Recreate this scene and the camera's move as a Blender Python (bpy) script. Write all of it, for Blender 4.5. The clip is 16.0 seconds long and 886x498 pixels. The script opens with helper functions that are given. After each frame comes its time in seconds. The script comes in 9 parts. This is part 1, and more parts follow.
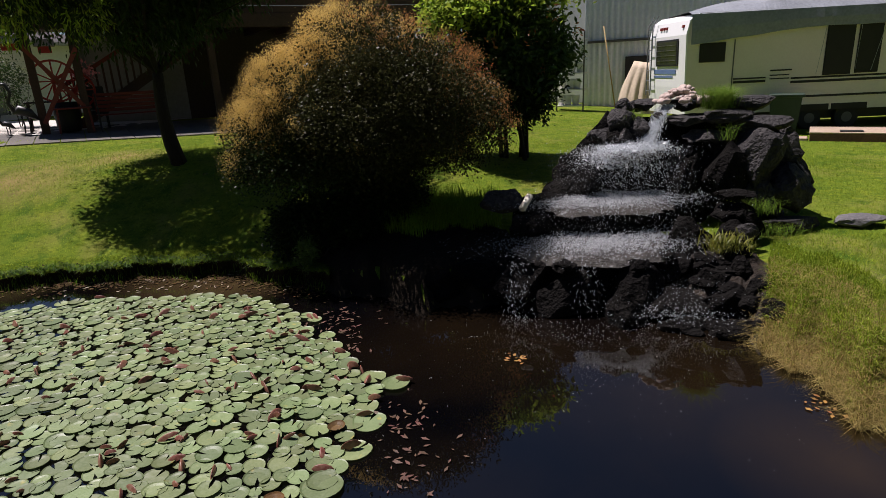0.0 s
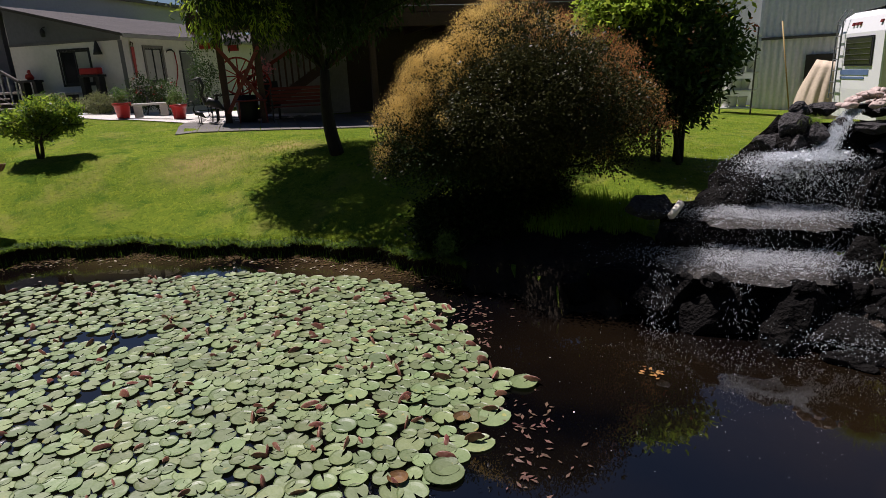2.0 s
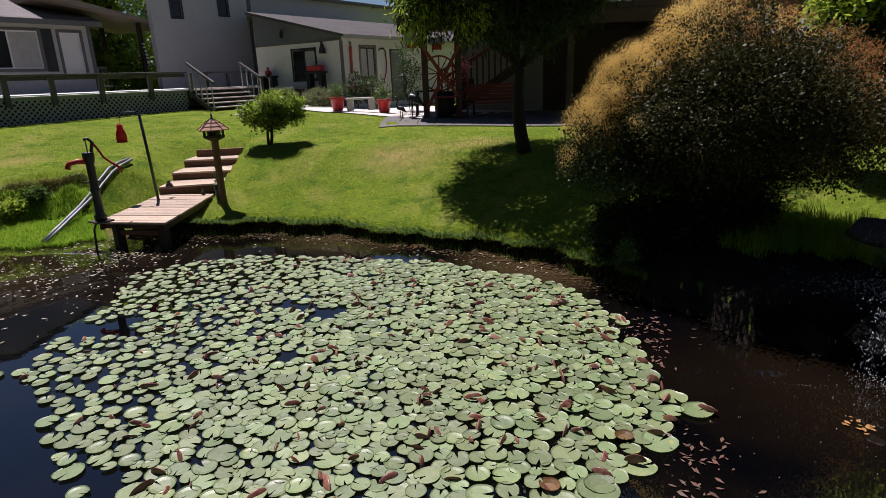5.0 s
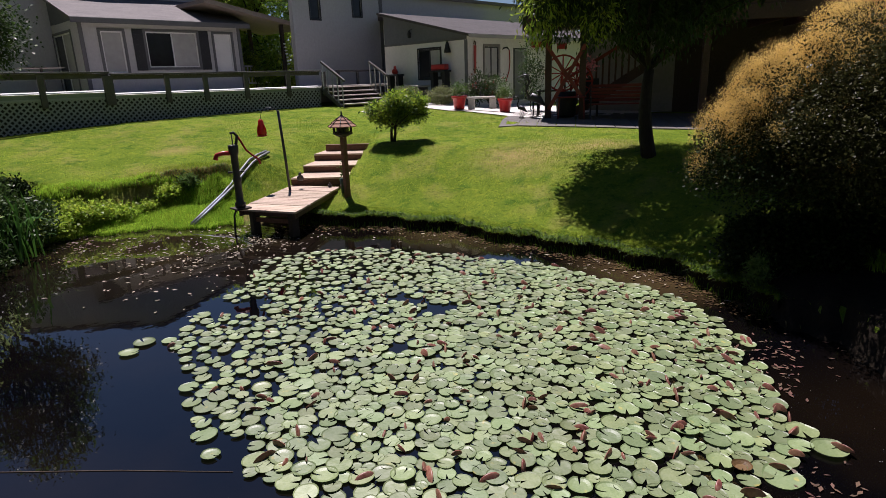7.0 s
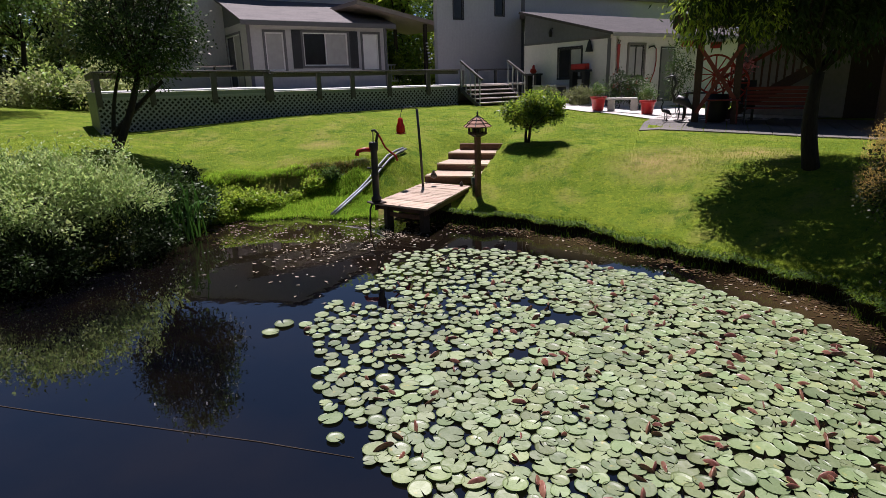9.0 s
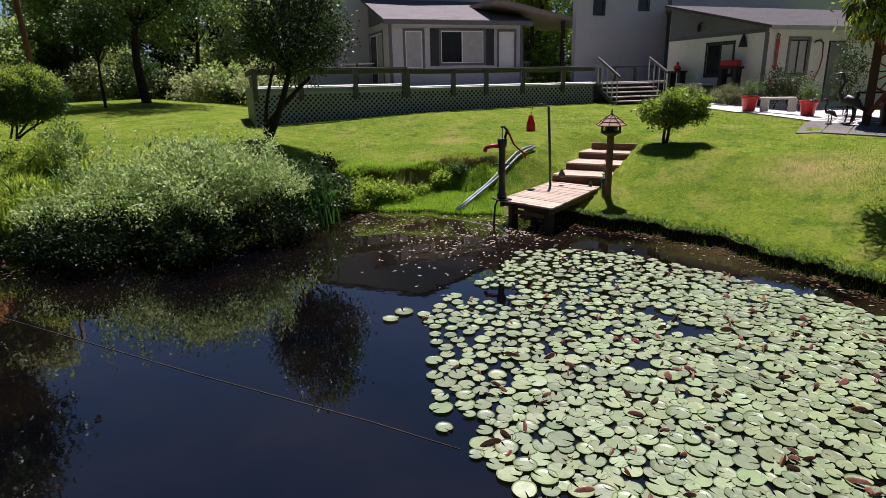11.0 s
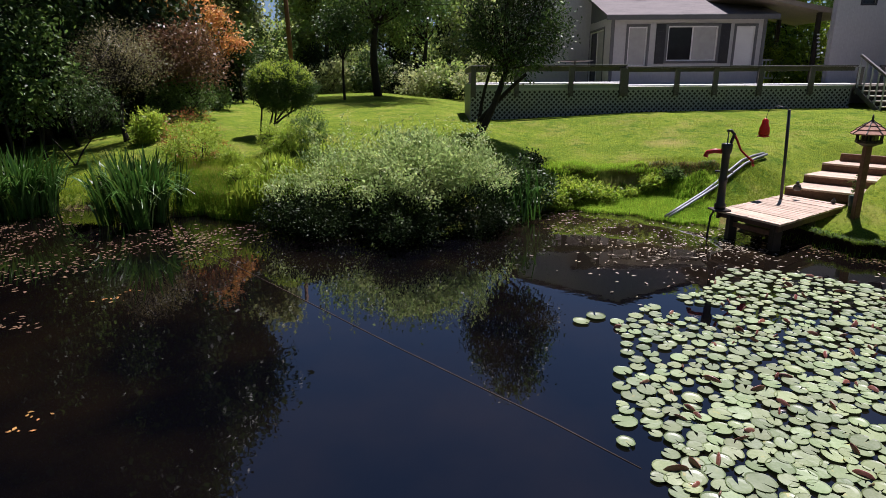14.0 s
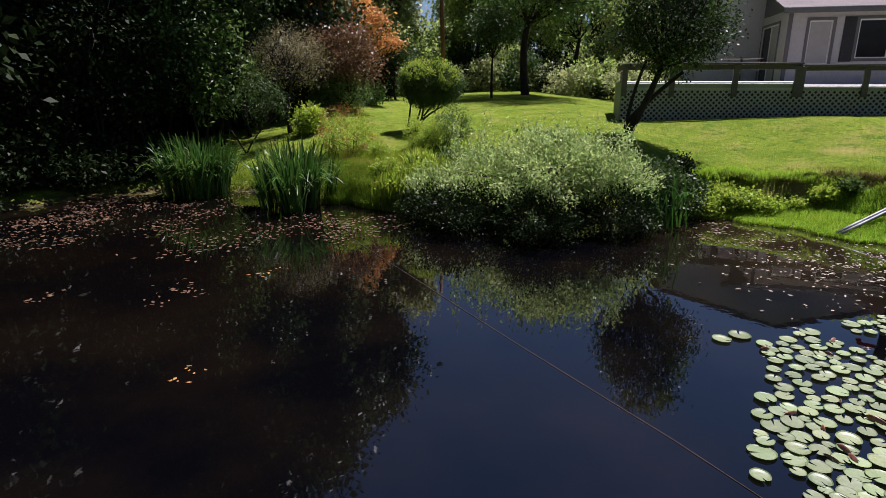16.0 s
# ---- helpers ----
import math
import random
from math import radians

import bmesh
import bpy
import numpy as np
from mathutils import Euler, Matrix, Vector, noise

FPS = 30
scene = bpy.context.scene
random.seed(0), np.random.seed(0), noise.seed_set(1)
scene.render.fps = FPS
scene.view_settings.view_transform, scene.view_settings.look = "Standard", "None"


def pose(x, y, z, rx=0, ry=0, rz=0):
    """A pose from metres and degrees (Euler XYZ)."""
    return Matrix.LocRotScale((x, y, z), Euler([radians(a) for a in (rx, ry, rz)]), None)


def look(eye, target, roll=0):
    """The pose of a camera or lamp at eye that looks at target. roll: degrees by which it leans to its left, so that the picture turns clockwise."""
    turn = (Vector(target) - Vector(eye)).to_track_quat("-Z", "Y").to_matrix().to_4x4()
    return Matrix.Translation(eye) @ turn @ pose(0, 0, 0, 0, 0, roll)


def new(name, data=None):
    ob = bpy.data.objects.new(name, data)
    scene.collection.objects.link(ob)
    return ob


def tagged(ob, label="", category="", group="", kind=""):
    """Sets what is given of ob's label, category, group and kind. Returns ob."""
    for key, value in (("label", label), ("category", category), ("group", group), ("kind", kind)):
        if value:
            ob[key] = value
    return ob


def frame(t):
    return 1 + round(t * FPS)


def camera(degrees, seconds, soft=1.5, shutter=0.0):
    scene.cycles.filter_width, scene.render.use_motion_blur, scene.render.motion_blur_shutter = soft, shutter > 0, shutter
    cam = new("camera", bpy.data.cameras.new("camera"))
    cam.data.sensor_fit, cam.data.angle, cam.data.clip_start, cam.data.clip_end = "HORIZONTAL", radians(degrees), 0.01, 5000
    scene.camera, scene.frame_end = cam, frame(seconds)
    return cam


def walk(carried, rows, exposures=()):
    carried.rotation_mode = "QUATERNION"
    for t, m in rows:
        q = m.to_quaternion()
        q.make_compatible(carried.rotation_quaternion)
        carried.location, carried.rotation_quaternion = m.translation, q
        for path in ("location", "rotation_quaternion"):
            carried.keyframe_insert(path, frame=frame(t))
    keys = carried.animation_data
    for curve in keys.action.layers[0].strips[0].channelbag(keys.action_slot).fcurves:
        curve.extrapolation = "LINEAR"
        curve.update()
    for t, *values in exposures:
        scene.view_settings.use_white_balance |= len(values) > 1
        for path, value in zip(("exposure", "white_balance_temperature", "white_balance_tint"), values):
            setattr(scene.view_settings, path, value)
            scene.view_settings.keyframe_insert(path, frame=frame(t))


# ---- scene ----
cam = camera(73.8, 16.0, soft=0.85)
PATH = [
    (0, (0.116, -0.069, 2.826), (0.056, 1.842, 2.24), -3.0),
    (0.5, (0.105, -0.062, 2.825), (-0.063, 1.843, 2.241), -2.8),
    (1, (0.101, -0.082, 2.829), (-0.186, 1.81, 2.248), -2.7),
    (1.5, (0.108, -0.104, 2.835), (-0.297, 1.767, 2.258), -2.6),
    (2, (0.113, -0.093, 2.83), (-0.403, 1.753, 2.259), -2.6),
    (2.5, (0.12, -0.086, 2.839), (-0.495, 1.731, 2.27), -2.5),
    (3, (0.134, -0.071, 2.859), (-0.578, 1.709, 2.29), -2.6),
    (3.5, (0.144, -0.063, 2.872), (-0.662, 1.677, 2.305), -2.6),
    (4, (0.144, -0.061, 2.869), (-0.753, 1.635, 2.306), -2.5),
    (6.5, (0.195, -0.142, 2.923), (-1.094, 1.284, 2.37), -2.1),
    (7, (0.168, -0.132, 2.935), (-1.19, 1.23, 2.384), -2.0),
    (7.5, (0.129, -0.12, 2.948), (-1.294, 1.174, 2.4), -1.8),
    (8, (0.128, -0.119, 2.979), (-1.366, 1.094, 2.431), -1.8),
    (8.5, (0.121, -0.131, 2.992), (-1.44, 0.995, 2.446), -1.6),
    (9, (0.13, -0.128, 3.008), (-1.493, 0.905, 2.462), -1.5),
    (11.5, (0.116, -0.08, 2.971), (-1.728, 0.476, 2.43), -1.1),
    (12, (0.107, -0.077, 2.979), (-1.766, 0.369, 2.439), -0.9),
    (12.5, (0.108, -0.068, 2.983), (-1.788, 0.273, 2.444), -0.8),
    (13, (0.117, -0.088, 2.982), (-1.794, 0.149, 2.442), -0.5),
    (13.5, (0.126, -0.09, 2.973), (-1.796, 0.035, 2.432), -0.5),
    (14, (0.124, -0.086, 2.95), (-1.802, -0.074, 2.411), -0.4),
    (14.5, (0.136, -0.089, 2.935), (-1.787, -0.193, 2.395), -0.2),
    (15, (0.127, -0.068, 2.919), (-1.787, -0.287, 2.38), -0.1),
    (15.5, (0.111, -0.05, 2.903), (-1.786, -0.381, 2.364), 0.1),
    (16, (0.097, 0.021, 2.901), (-1.776, -0.427, 2.362), -0.0),
]
walk(cam, [(t, look(eye, target, roll)) for t, eye, target, roll in PATH], [(0, 0.33, 6350, 21), (4, 0.44, 6200, 22), (8, 0.64, 6150, 24), (12, 0.78, 6050, 24), (16, 0.86, 6050, 25)])

# ---- daylight: high sun behind the houses, clear deep sky ----
SUN_AZ, SUN_EL = 63.0, 65.0
world = bpy.data.worlds.new("world")
scene.world = world
world.use_nodes = True
wn = world.node_tree
sky = wn.nodes.new("ShaderNodeTexSky")
sky.sky_type = "NISHITA"
sky.sun_disc = False
sky.sun_elevation = radians(SUN_EL)
sky.sun_rotation = radians(-SUN_AZ)
sky.air_density, sky.dust_density, sky.ozone_density = 1.0, 0.0, 4.0
wn.links.new(sky.outputs[0], wn.nodes["Background"].inputs[0])
wn.nodes["Background"].inputs[1].default_value = 0.034
sun_data = bpy.data.lights.new("sun", "SUN")
sun_data.energy, sun_data.angle, sun_data.color = 5.0, radians(0.53), (1.0, 0.95, 0.88)
sun = new("sun", sun_data)
sun_dir = Vector((-math.sin(radians(SUN_AZ)) * math.cos(radians(SUN_EL)), math.cos(radians(SUN_AZ)) * math.cos(radians(SUN_EL)), math.sin(radians(SUN_EL))))
sun.matrix_world = look(sun_dir * 60, (0, 0, 0))

# ---- building tools ----
RNG = np.random.default_rng(7)


class Mesh:
    """Collects vertices and faces of one mesh."""

    def __init__(self):
        self.v, self.f = [], []

    def add(self, verts, faces):
        n = len(self.v)
        self.v += [tuple(p) for p in verts]
        self.f += [tuple(n + i for i in f) for f in faces]
        return self

    def box(self, lo, hi, bevel=0.0, m=None):
        """A box with chamfered edges; m: its pose."""
        c = [(a + b) / 2 for a, b in zip(lo, hi)]
        h = [abs(b - a) / 2 for a, b in zip(lo, hi)]
        b = min(bevel, min(h) * 0.45)
        if b <= 0:
            verts = [Vector((c[0] + sx * h[0], c[1] + sy * h[1], c[2] + sz * h[2])) for sx in (-1, 1) for sy in (-1, 1) for sz in (-1, 1)]
            faces = [(0, 1, 3, 2), (4, 6, 7, 5), (0, 4, 5, 1), (2, 3, 7, 6), (0, 2, 6, 4), (1, 5, 7, 3)]
        else:
            verts, at = [], {}
            for sx in (-1, 1):
                for sy in (-1, 1):
                    for sz in (-1, 1):
                        for ax in range(3):
                            s = (sx, sy, sz)
                            at[s, ax] = len(verts)
                            verts.append(Vector([c[k] + s[k] * (h[k] - (0 if k == ax else b)) for k in range(3)]))
            faces = []
            for ax in range(3):
                o = [k for k in range(3) if k != ax]
                for sg in (-1, 1):
                    ring = []
                    for p, q in ((-1, -1), (1, -1), (1, 1), (-1, 1)):
                        s = [0, 0, 0]
                        s[ax], s[o[0]], s[o[1]] = sg, p, q
                        ring.append(at[tuple(s), ax])
                    faces.append(ring if (sg > 0) == (ax != 1) else ring[::-1])
            for ax in range(3):
                o = [k for k in range(3) if k != ax]
                for p in (-1, 1):
                    for q in (-1, 1):
                        s0, s1 = [0, 0, 0], [0, 0, 0]
                        s0[ax], s1[ax] = -1, 1
                        s0[o[0]] = s1[o[0]] = p
                        s0[o[1]] = s1[o[1]] = q
                        s0, s1 = tuple(s0), tuple(s1)
                        faces.append((at[s0, o[0]], at[s1, o[0]], at[s1, o[1]], at[s0, o[1]]))
            for s in {k[0] for k in at}:
                faces.append((at[s, 0], at[s, 1], at[s, 2]))
        if m is not None:
            verts = [m @ p for p in verts]
        return self.add(verts, faces)

    def beam(self, p, q, w, h, bevel=0.006, up=(0, 0, 1)):
        """A bar from p to q, w wide and h high."""
        p, q = Vector(p), Vector(q)
        x = (q - p).normalized()
        y = Vector(up).cross(x)
        y = y.normalized() if y.length > 1e-4 else Vector((1, 0, 0)).cross(x).normalized()
        z = x.cross(y)
        m = Matrix((x, y, z)).transposed().to_4x4()
        m.translation = (p + q) / 2
        n = (q - p).length / 2
        return self.box((-n, -w / 2, -h / 2), (n, w / 2, h / 2), bevel, m)

    def tube(self, path, radii, n=8, cap=True):
        """A tube along a path."""
        path = [Vector(p) for p in path]
        if not isinstance(radii, (list, tuple)):
            radii = [radii] * len(path)
        rings, side = [], None
        for i, p in enumerate(path):
            d = (path[min(i + 1, len(path) - 1)] - path[max(i - 1, 0)]).normalized()
            if side is None:
                side = d.orthogonal().normalized()
            side = (side - d * side.dot(d)).normalized()
            other = d.cross(side)
            rings.append([p + (side * math.cos(k * math.tau / n) + other * math.sin(k * math.tau / n)) * radii[i] for k in range(n)])
        verts = [p for r in rings for p in r]
        faces = [(i * n + k, i * n + (k + 1) % n, (i + 1) * n + (k + 1) % n, (i + 1) * n + k) for i in range(len(rings) - 1) for k in range(n)]
        if cap:
            faces += [tuple(range(n))[::-1], tuple((len(rings) - 1) * n + k for k in range(n))]
        return self.add(verts, faces)

    def lathe(self, centre, profile, n=20):
        """A turned shape: profile of (radius, height)."""
        c = Vector(centre)
        verts = [c + Vector((r * math.cos(k * math.tau / n), r * math.sin(k * math.tau / n), z)) for r, z in profile for k in range(n)]
        faces = [(i * n + k, i * n + (k + 1) % n, (i + 1) * n + (k + 1) % n, (i + 1) * n + k) for i in range(len(profile) - 1) for k in range(n)]
        faces += [tuple(range(n))[::-1], tuple((len(profile) - 1) * n + k for k in range(n))]
        return self.add(verts, faces)

    def data(self, name, smooth=False):
        me = bpy.data.meshes.new(name)
        me.from_pydata([tuple(p) for p in self.v], [], self.f)
        bm = bmesh.new()
        bm.from_mesh(me)
        bmesh.ops.recalc_face_normals(bm, faces=bm.faces)
        bm.to_mesh(me)
        bm.free()
        if smooth:
            me.polygons.foreach_set("use_smooth", [True] * len(me.polygons))
        return me


def soup(name, verts, quads, smooth=False):
    """A mesh from arrays: vertices (n, 3) and faces (m, 3 or 4)."""
    me = bpy.data.meshes.new(name)
    verts, quads = np.asarray(verts, np.float32), np.asarray(quads, np.int32)
    k = quads.shape[1]
    me.vertices.add(len(verts))
    me.vertices.foreach_set("co", verts.ravel())
    me.loops.add(quads.size)
    me.loops.foreach_set("vertex_index", quads.ravel())
    me.polygons.add(len(quads))
    me.polygons.foreach_set("loop_start", np.arange(len(quads), dtype=np.int32) * k)
    if smooth:
        me.polygons.foreach_set("use_smooth", np.ones(len(quads), bool))
    me.update(calc_edges=True)
    return me


def thing(name, loc, label, category, group="", kind=""):
    ob = new(name)
    ob.location = loc
    ob.empty_display_size = 0.1
    return tagged(ob, label, category, group, kind)


def part(name, mesh, material, parent, label="", smooth=False):
    """One mesh object, its vertices in world space, under a thing or a part."""
    me = mesh.data(name, smooth) if isinstance(mesh, Mesh) else mesh
    if not me.materials:
        me.materials.append(material)
    ob = new(name, me)
    if parent is not None:
        ob.parent = parent
        p, m = parent, Matrix.Identity(4)
        while p is not None:
            m = p.matrix_parent_inverse @ p.matrix_basis @ m if p.parent else p.matrix_basis @ m
            p = p.parent
        ob.matrix_parent_inverse = m.inverted()
    return tagged(ob, label)


def solo(name, mesh, material, label, category, group="", kind="", smooth=False, base=None):
    """A thing of one mesh; its origin goes to its base."""
    me = mesh.data(name, smooth) if isinstance(mesh, Mesh) else mesh
    me.materials.append(material)
    ob = new(name, me)
    if base is not None:
        me.transform(Matrix.Translation(-Vector(base)))
        ob.location = base
    return tagged(ob, label, category, group, kind)


def unit(v):
    return v / np.maximum(np.linalg.norm(v, axis=-1, keepdims=True), 1e-9)


def leaf_soup(name, at, length, width, upright=0.6, droop=0.0, out=None):
    """Leaves at the given places: each a folded diamond of two triangles."""
    at = np.asarray(at, float)
    n = len(at)
    way = RNG.normal(size=(n, 3))
    if out is not None:
        way = way * 0.7 + unit(out) * 0.9
    way[:, 2] -= droop
    way = unit(way)
    nor = RNG.normal(size=(n, 3)) * (1 - upright) + np.array([0, 0, 1.0]) * upright
    side = unit(np.cross(way, nor))
    nor = np.cross(side, way)
    s = RNG.uniform(0.65, 1.25, (n, 1))
    length, width = length * s, width * s
    lift = nor * width * 0.18
    v = np.stack([at - way * length / 2, at + side * width / 2 + lift - way * length * 0.05, at + way * length / 2, at - side * width / 2 + lift - way * length * 0.05], 1).reshape(-1, 3)
    return soup(name, v, np.arange(4 * n).reshape(-1, 4))


def blade_soup(name, at, height, width, lean=0.35, way=None, curl=0.6, short=False):
    """Grass blades that rise from the given places: two quads each, bent over."""
    at = np.asarray(at, float)
    n = len(at)
    a = RNG.uniform(0, math.tau, n)
    to = np.stack([np.cos(a), np.sin(a), np.zeros(n)], 1)
    if way is not None:
        to = unit(to * 0.6 + way)
    side = np.stack([-to[:, 1], to[:, 0], np.zeros(n)], 1)
    turn = RNG.uniform(-0.8, 0.8, (n, 1))
    side = unit(side + to * turn)
    h = (height if np.ndim(height) else np.full(n, height))[:, None] * RNG.uniform(0.55, 1.15, (n, 1))
    ln = lean * RNG.uniform(0.2, 1.6, (n, 1))
    w = width * RNG.uniform(0.7, 1.3, (n, 1))
    up = np.array([0, 0, 1.0])
    mid = at + up * h * 0.6 + to * h * ln * 0.4
    tip = at + up * h * (1 - 0.35 * curl * ln) + to * h * ln * (0.9 + curl * 0.5)
    v = np.stack([at - side * w / 2, at + side * w / 2, mid + side * w * 0.42, mid - side * w * 0.42, tip + side * w * 0.06, tip - side * w * 0.06], 1).reshape(-1, 3)
    k = np.arange(n)[:, None] * 6
    if short:
        return soup(name, v, k + [0, 1, 4, 5])
    q = np.concatenate([k + [0, 1, 2, 3], k + [3, 2, 4, 5]], 0)
    return soup(name, v, q)


def rock(mesh, centre, size, seed, rough=0.28, detail=3, rz=0.0, flat=0.0):
    """A weathered boulder: a broken, faceted ball."""
    bm = bmesh.new()
    bmesh.ops.create_icosphere(bm, subdivisions=detail, radius=1.0)
    rs = random.Random(seed)
    cuts = [(Vector((rs.gauss(0, 1), rs.gauss(0, 1), rs.gauss(0, 0.8))).normalized(), rs.uniform(0.5, 0.85)) for _ in range(12)]
    off = Vector((seed * 3.7, seed * 1.3, seed * 7.1))
    rot = Matrix.Rotation(rz, 3, "Z")
    for v in bm.verts:
        p = v.co.copy()
        for d, far in cuts:
            over = p.dot(d) - far
            if over > 0:
                p -= d * over * 0.96
        p *= 1 + rough * (noise.fractal(v.co * 1.6 + off, 1.0, 2.0, 3) * 0.6 + 0.28 * noise.fractal(v.co * 5.0 + off, 0.8, 2.0, 3))
        if flat and p.z > flat:
            p.z = flat + (p.z - flat) * 0.15
        v.co = rot @ Vector((p.x * size[0], p.y * size[1], p.z * size[2])) + Vector(centre)
    mesh.add([v.co.copy() for v in bm.verts], [[v.index for v in f.verts] for f in bm.faces])
    bm.free()
    return mesh


# ---- materials ----
def material(name, c1, c2, big=1.2, fine=25.0, rough=0.7, bump=0.25, rand=0.0, metal=0.0, thin=0.0, spec=0.4, c3=None, spots=0.0, stretch=(1, 1, 1), island=True, bump_d=0.02, coat=0.0):
    """A surface of two mixed colours: large stains, fine grain and relief; c3: a third colour in patches; thin: light that passes through leaves."""
    m = bpy.data.materials.new(name)
    m.use_nodes = True
    t = m.node_tree
    n, link = t.nodes, t.links.new
    b = n["Principled BSDF"]
    geo = n.new("ShaderNodeNewGeometry")
    mp = n.new("ShaderNodeMapping")
    mp.inputs["Scale"].default_value = stretch
    link(geo.outputs["Position"], mp.inputs["Vector"])

    def noise_at(scale, detail=4.0):
        x = n.new("ShaderNodeTexNoise")
        x.inputs["Scale"].default_value, x.inputs["Detail"].default_value = scale, detail
        link(mp.outputs[0], x.inputs["Vector"])
        return x

    def ramp(src, lo, hi):
        r = n.new("ShaderNodeMapRange")
        r.inputs["From Min"].default_value, r.inputs["From Max"].default_value = lo, hi
        link(src, r.inputs["Value"])
        return r.outputs[0]

    def mix(fac, a, bb):
        x = n.new("ShaderNodeMix")
        x.data_type = "RGBA"
        for i, val in ((6, a), (7, bb)):
            if isinstance(val, tuple):
                x.inputs[i].default_value = (*val, 1)
            else:
                link(val, x.inputs[i])
        if isinstance(fac, float):
            x.inputs[0].default_value = fac
        else:
            link(fac, x.inputs[0])
        return x.outputs[2]

    n1, n2 = noise_at(big), noise_at(fine, 6.0)
    add = n.new("ShaderNodeMath")
    add.operation = "MULTIPLY_ADD"
    link(n2.outputs[0], add.inputs[0])
    add.inputs[1].default_value = 0.5
    half = n.new("ShaderNodeMath")
    half.operation = "MULTIPLY"
    half.inputs[1].default_value = 0.5
    link(n1.outputs[0], half.inputs[0])
    link(half.outputs[0], add.inputs[2])
    col = mix(ramp(add.outputs[0], 0.36, 0.64), c1, c2)
    if c3 is not None:
        n3 = noise_at(big * 1.7 + 0.13, 3.0)
        col = mix(ramp(n3.outputs[0], 0.62 - spots, 0.72 - spots), col, c3)
    if rand:
        src = geo.outputs["Random Per Island"] if island else n.new("ShaderNodeObjectInfo").outputs["Random"]
        hsv = n.new("ShaderNodeHueSaturation")
        link(ramp(src, 0.0, 1.0), hsv.inputs["Fac"])
        val = n.new("ShaderNodeMapRange")
        val.inputs["To Min"].default_value, val.inputs["To Max"].default_value = 1 - rand, 1 + rand
        link(src, val.inputs["Value"])
        hsv.inputs["Fac"].default_value = 1.0
        for l in list(hsv.inputs["Fac"].links):
            t.links.remove(l)
        link(val.outputs[0], hsv.inputs["Value"])
        hue = n.new("ShaderNodeMapRange")
        hue.inputs["To Min"].default_value, hue.inputs["To Max"].default_value = 0.5 + rand * 0.05, 0.5 - rand * 0.05
        mul = n.new("ShaderNodeMath")
        mul.operation = "FRACT"
        m7 = n.new("ShaderNodeMath")
        m7.operation = "MULTIPLY"
        m7.inputs[1].default_value = 17.3
        link(src, m7.inputs[0])
        link(m7.outputs[0], mul.inputs[0])
        link(mul.outputs[0], hue.inputs["Value"])
        link(hue.outputs[0], hsv.inputs["Hue"])
        link(col, hsv.inputs["Color"])
        col = hsv.outputs[0]
    link(col, b.inputs["Base Color"])
    b.inputs["Metallic"].default_value = metal
    b.inputs["Specular IOR Level"].default_value = spec
    b.inputs["Coat Weight"].default_value = coat
    rr = n.new("ShaderNodeMapRange")
    rr.inputs["To Min"].default_value, rr.inputs["To Max"].default_value = max(rough - 0.12, 0.02), min(rough + 0.12, 1)
    link(n2.outputs[0], rr.inputs["Value"])
    link(rr.outputs[0], b.inputs["Roughness"])
    if bump:
        bp = n.new("ShaderNodeBump")
        bp.inputs["Strength"].default_value, bp.inputs["Distance"].default_value = bump, bump_d
        link(n2.outputs[0], bp.inputs["Height"])
        link(bp.outputs[0], b.inputs["Normal"])
    if thin:
        tr = n.new("ShaderNodeBsdfTranslucent")
        link(col, tr.inputs["Color"])
        ms = n.new("ShaderNodeMixShader")
        ms.inputs[0].default_value = thin
        link(b.outputs[0], ms.inputs[1])
        link(tr.outputs[0], ms.inputs[2])
        link(ms.outputs[0], n["Material Output"].inputs[0])
    return m


def siding_material(name, c1, c2, axis):
    """Painted board siding with upright grooves; axis: the wall's run, 0 for x and 1 for y."""
    m = material(name, c1, c2, 0.5, 9.0, 0.75, 0.1)
    t = m.node_tree
    n, link = t.nodes, t.links.new
    geo = next(x for x in n if x.bl_idname == "ShaderNodeNewGeometry")
    sep = n.new("ShaderNodeSeparateXYZ")
    link(geo.outputs["Position"], sep.inputs[0])
    mul = n.new("ShaderNodeMath")
    mul.operation = "PINGPONG"
    mul.inputs[1].default_value = 0.1
    link(sep.outputs[axis], mul.inputs[0])
    r = n.new("ShaderNodeMapRange")
    r.inputs["From Min"].default_value, r.inputs["From Max"].default_value = 0.002, 0.01
    link(mul.outputs[0], r.inputs["Value"])
    bp = n.new("ShaderNodeBump")
    bp.inputs["Strength"].default_value, bp.inputs["Distance"].default_value = 0.5, 0.008
    link(r.outputs[0], bp.inputs["Height"])
    link(bp.outputs[0], n["Principled BSDF"].inputs["Normal"])
    return m


WOOD_DOCK = material("dock_wood", (0.47, 0.365, 0.275), (0.35, 0.255, 0.185), 2.0, 18.0, 0.75, 0.3, rand=0.18, island=False, stretch=(1, 1, 1))
WOOD_STEP = material("step_wood", (0.16, 0.075, 0.045), (0.09, 0.04, 0.025), 2.0, 18.0, 0.7, 0.3, rand=0.1)
WOOD_BROWN = material("brown_wood", (0.075, 0.033, 0.024), (0.045, 0.02, 0.014), 2.0, 22.0, 0.6, 0.3)
WOOD_RED = material("red_wood", (0.20, 0.022, 0.016), (0.13, 0.014, 0.012), 2.0, 20.0, 0.5, 0.2)
WOOD_DARK = material("dark_wood", (0.035, 0.024, 0.018), (0.02, 0.014, 0.01), 3.0, 22.0, 0.7, 0.3)
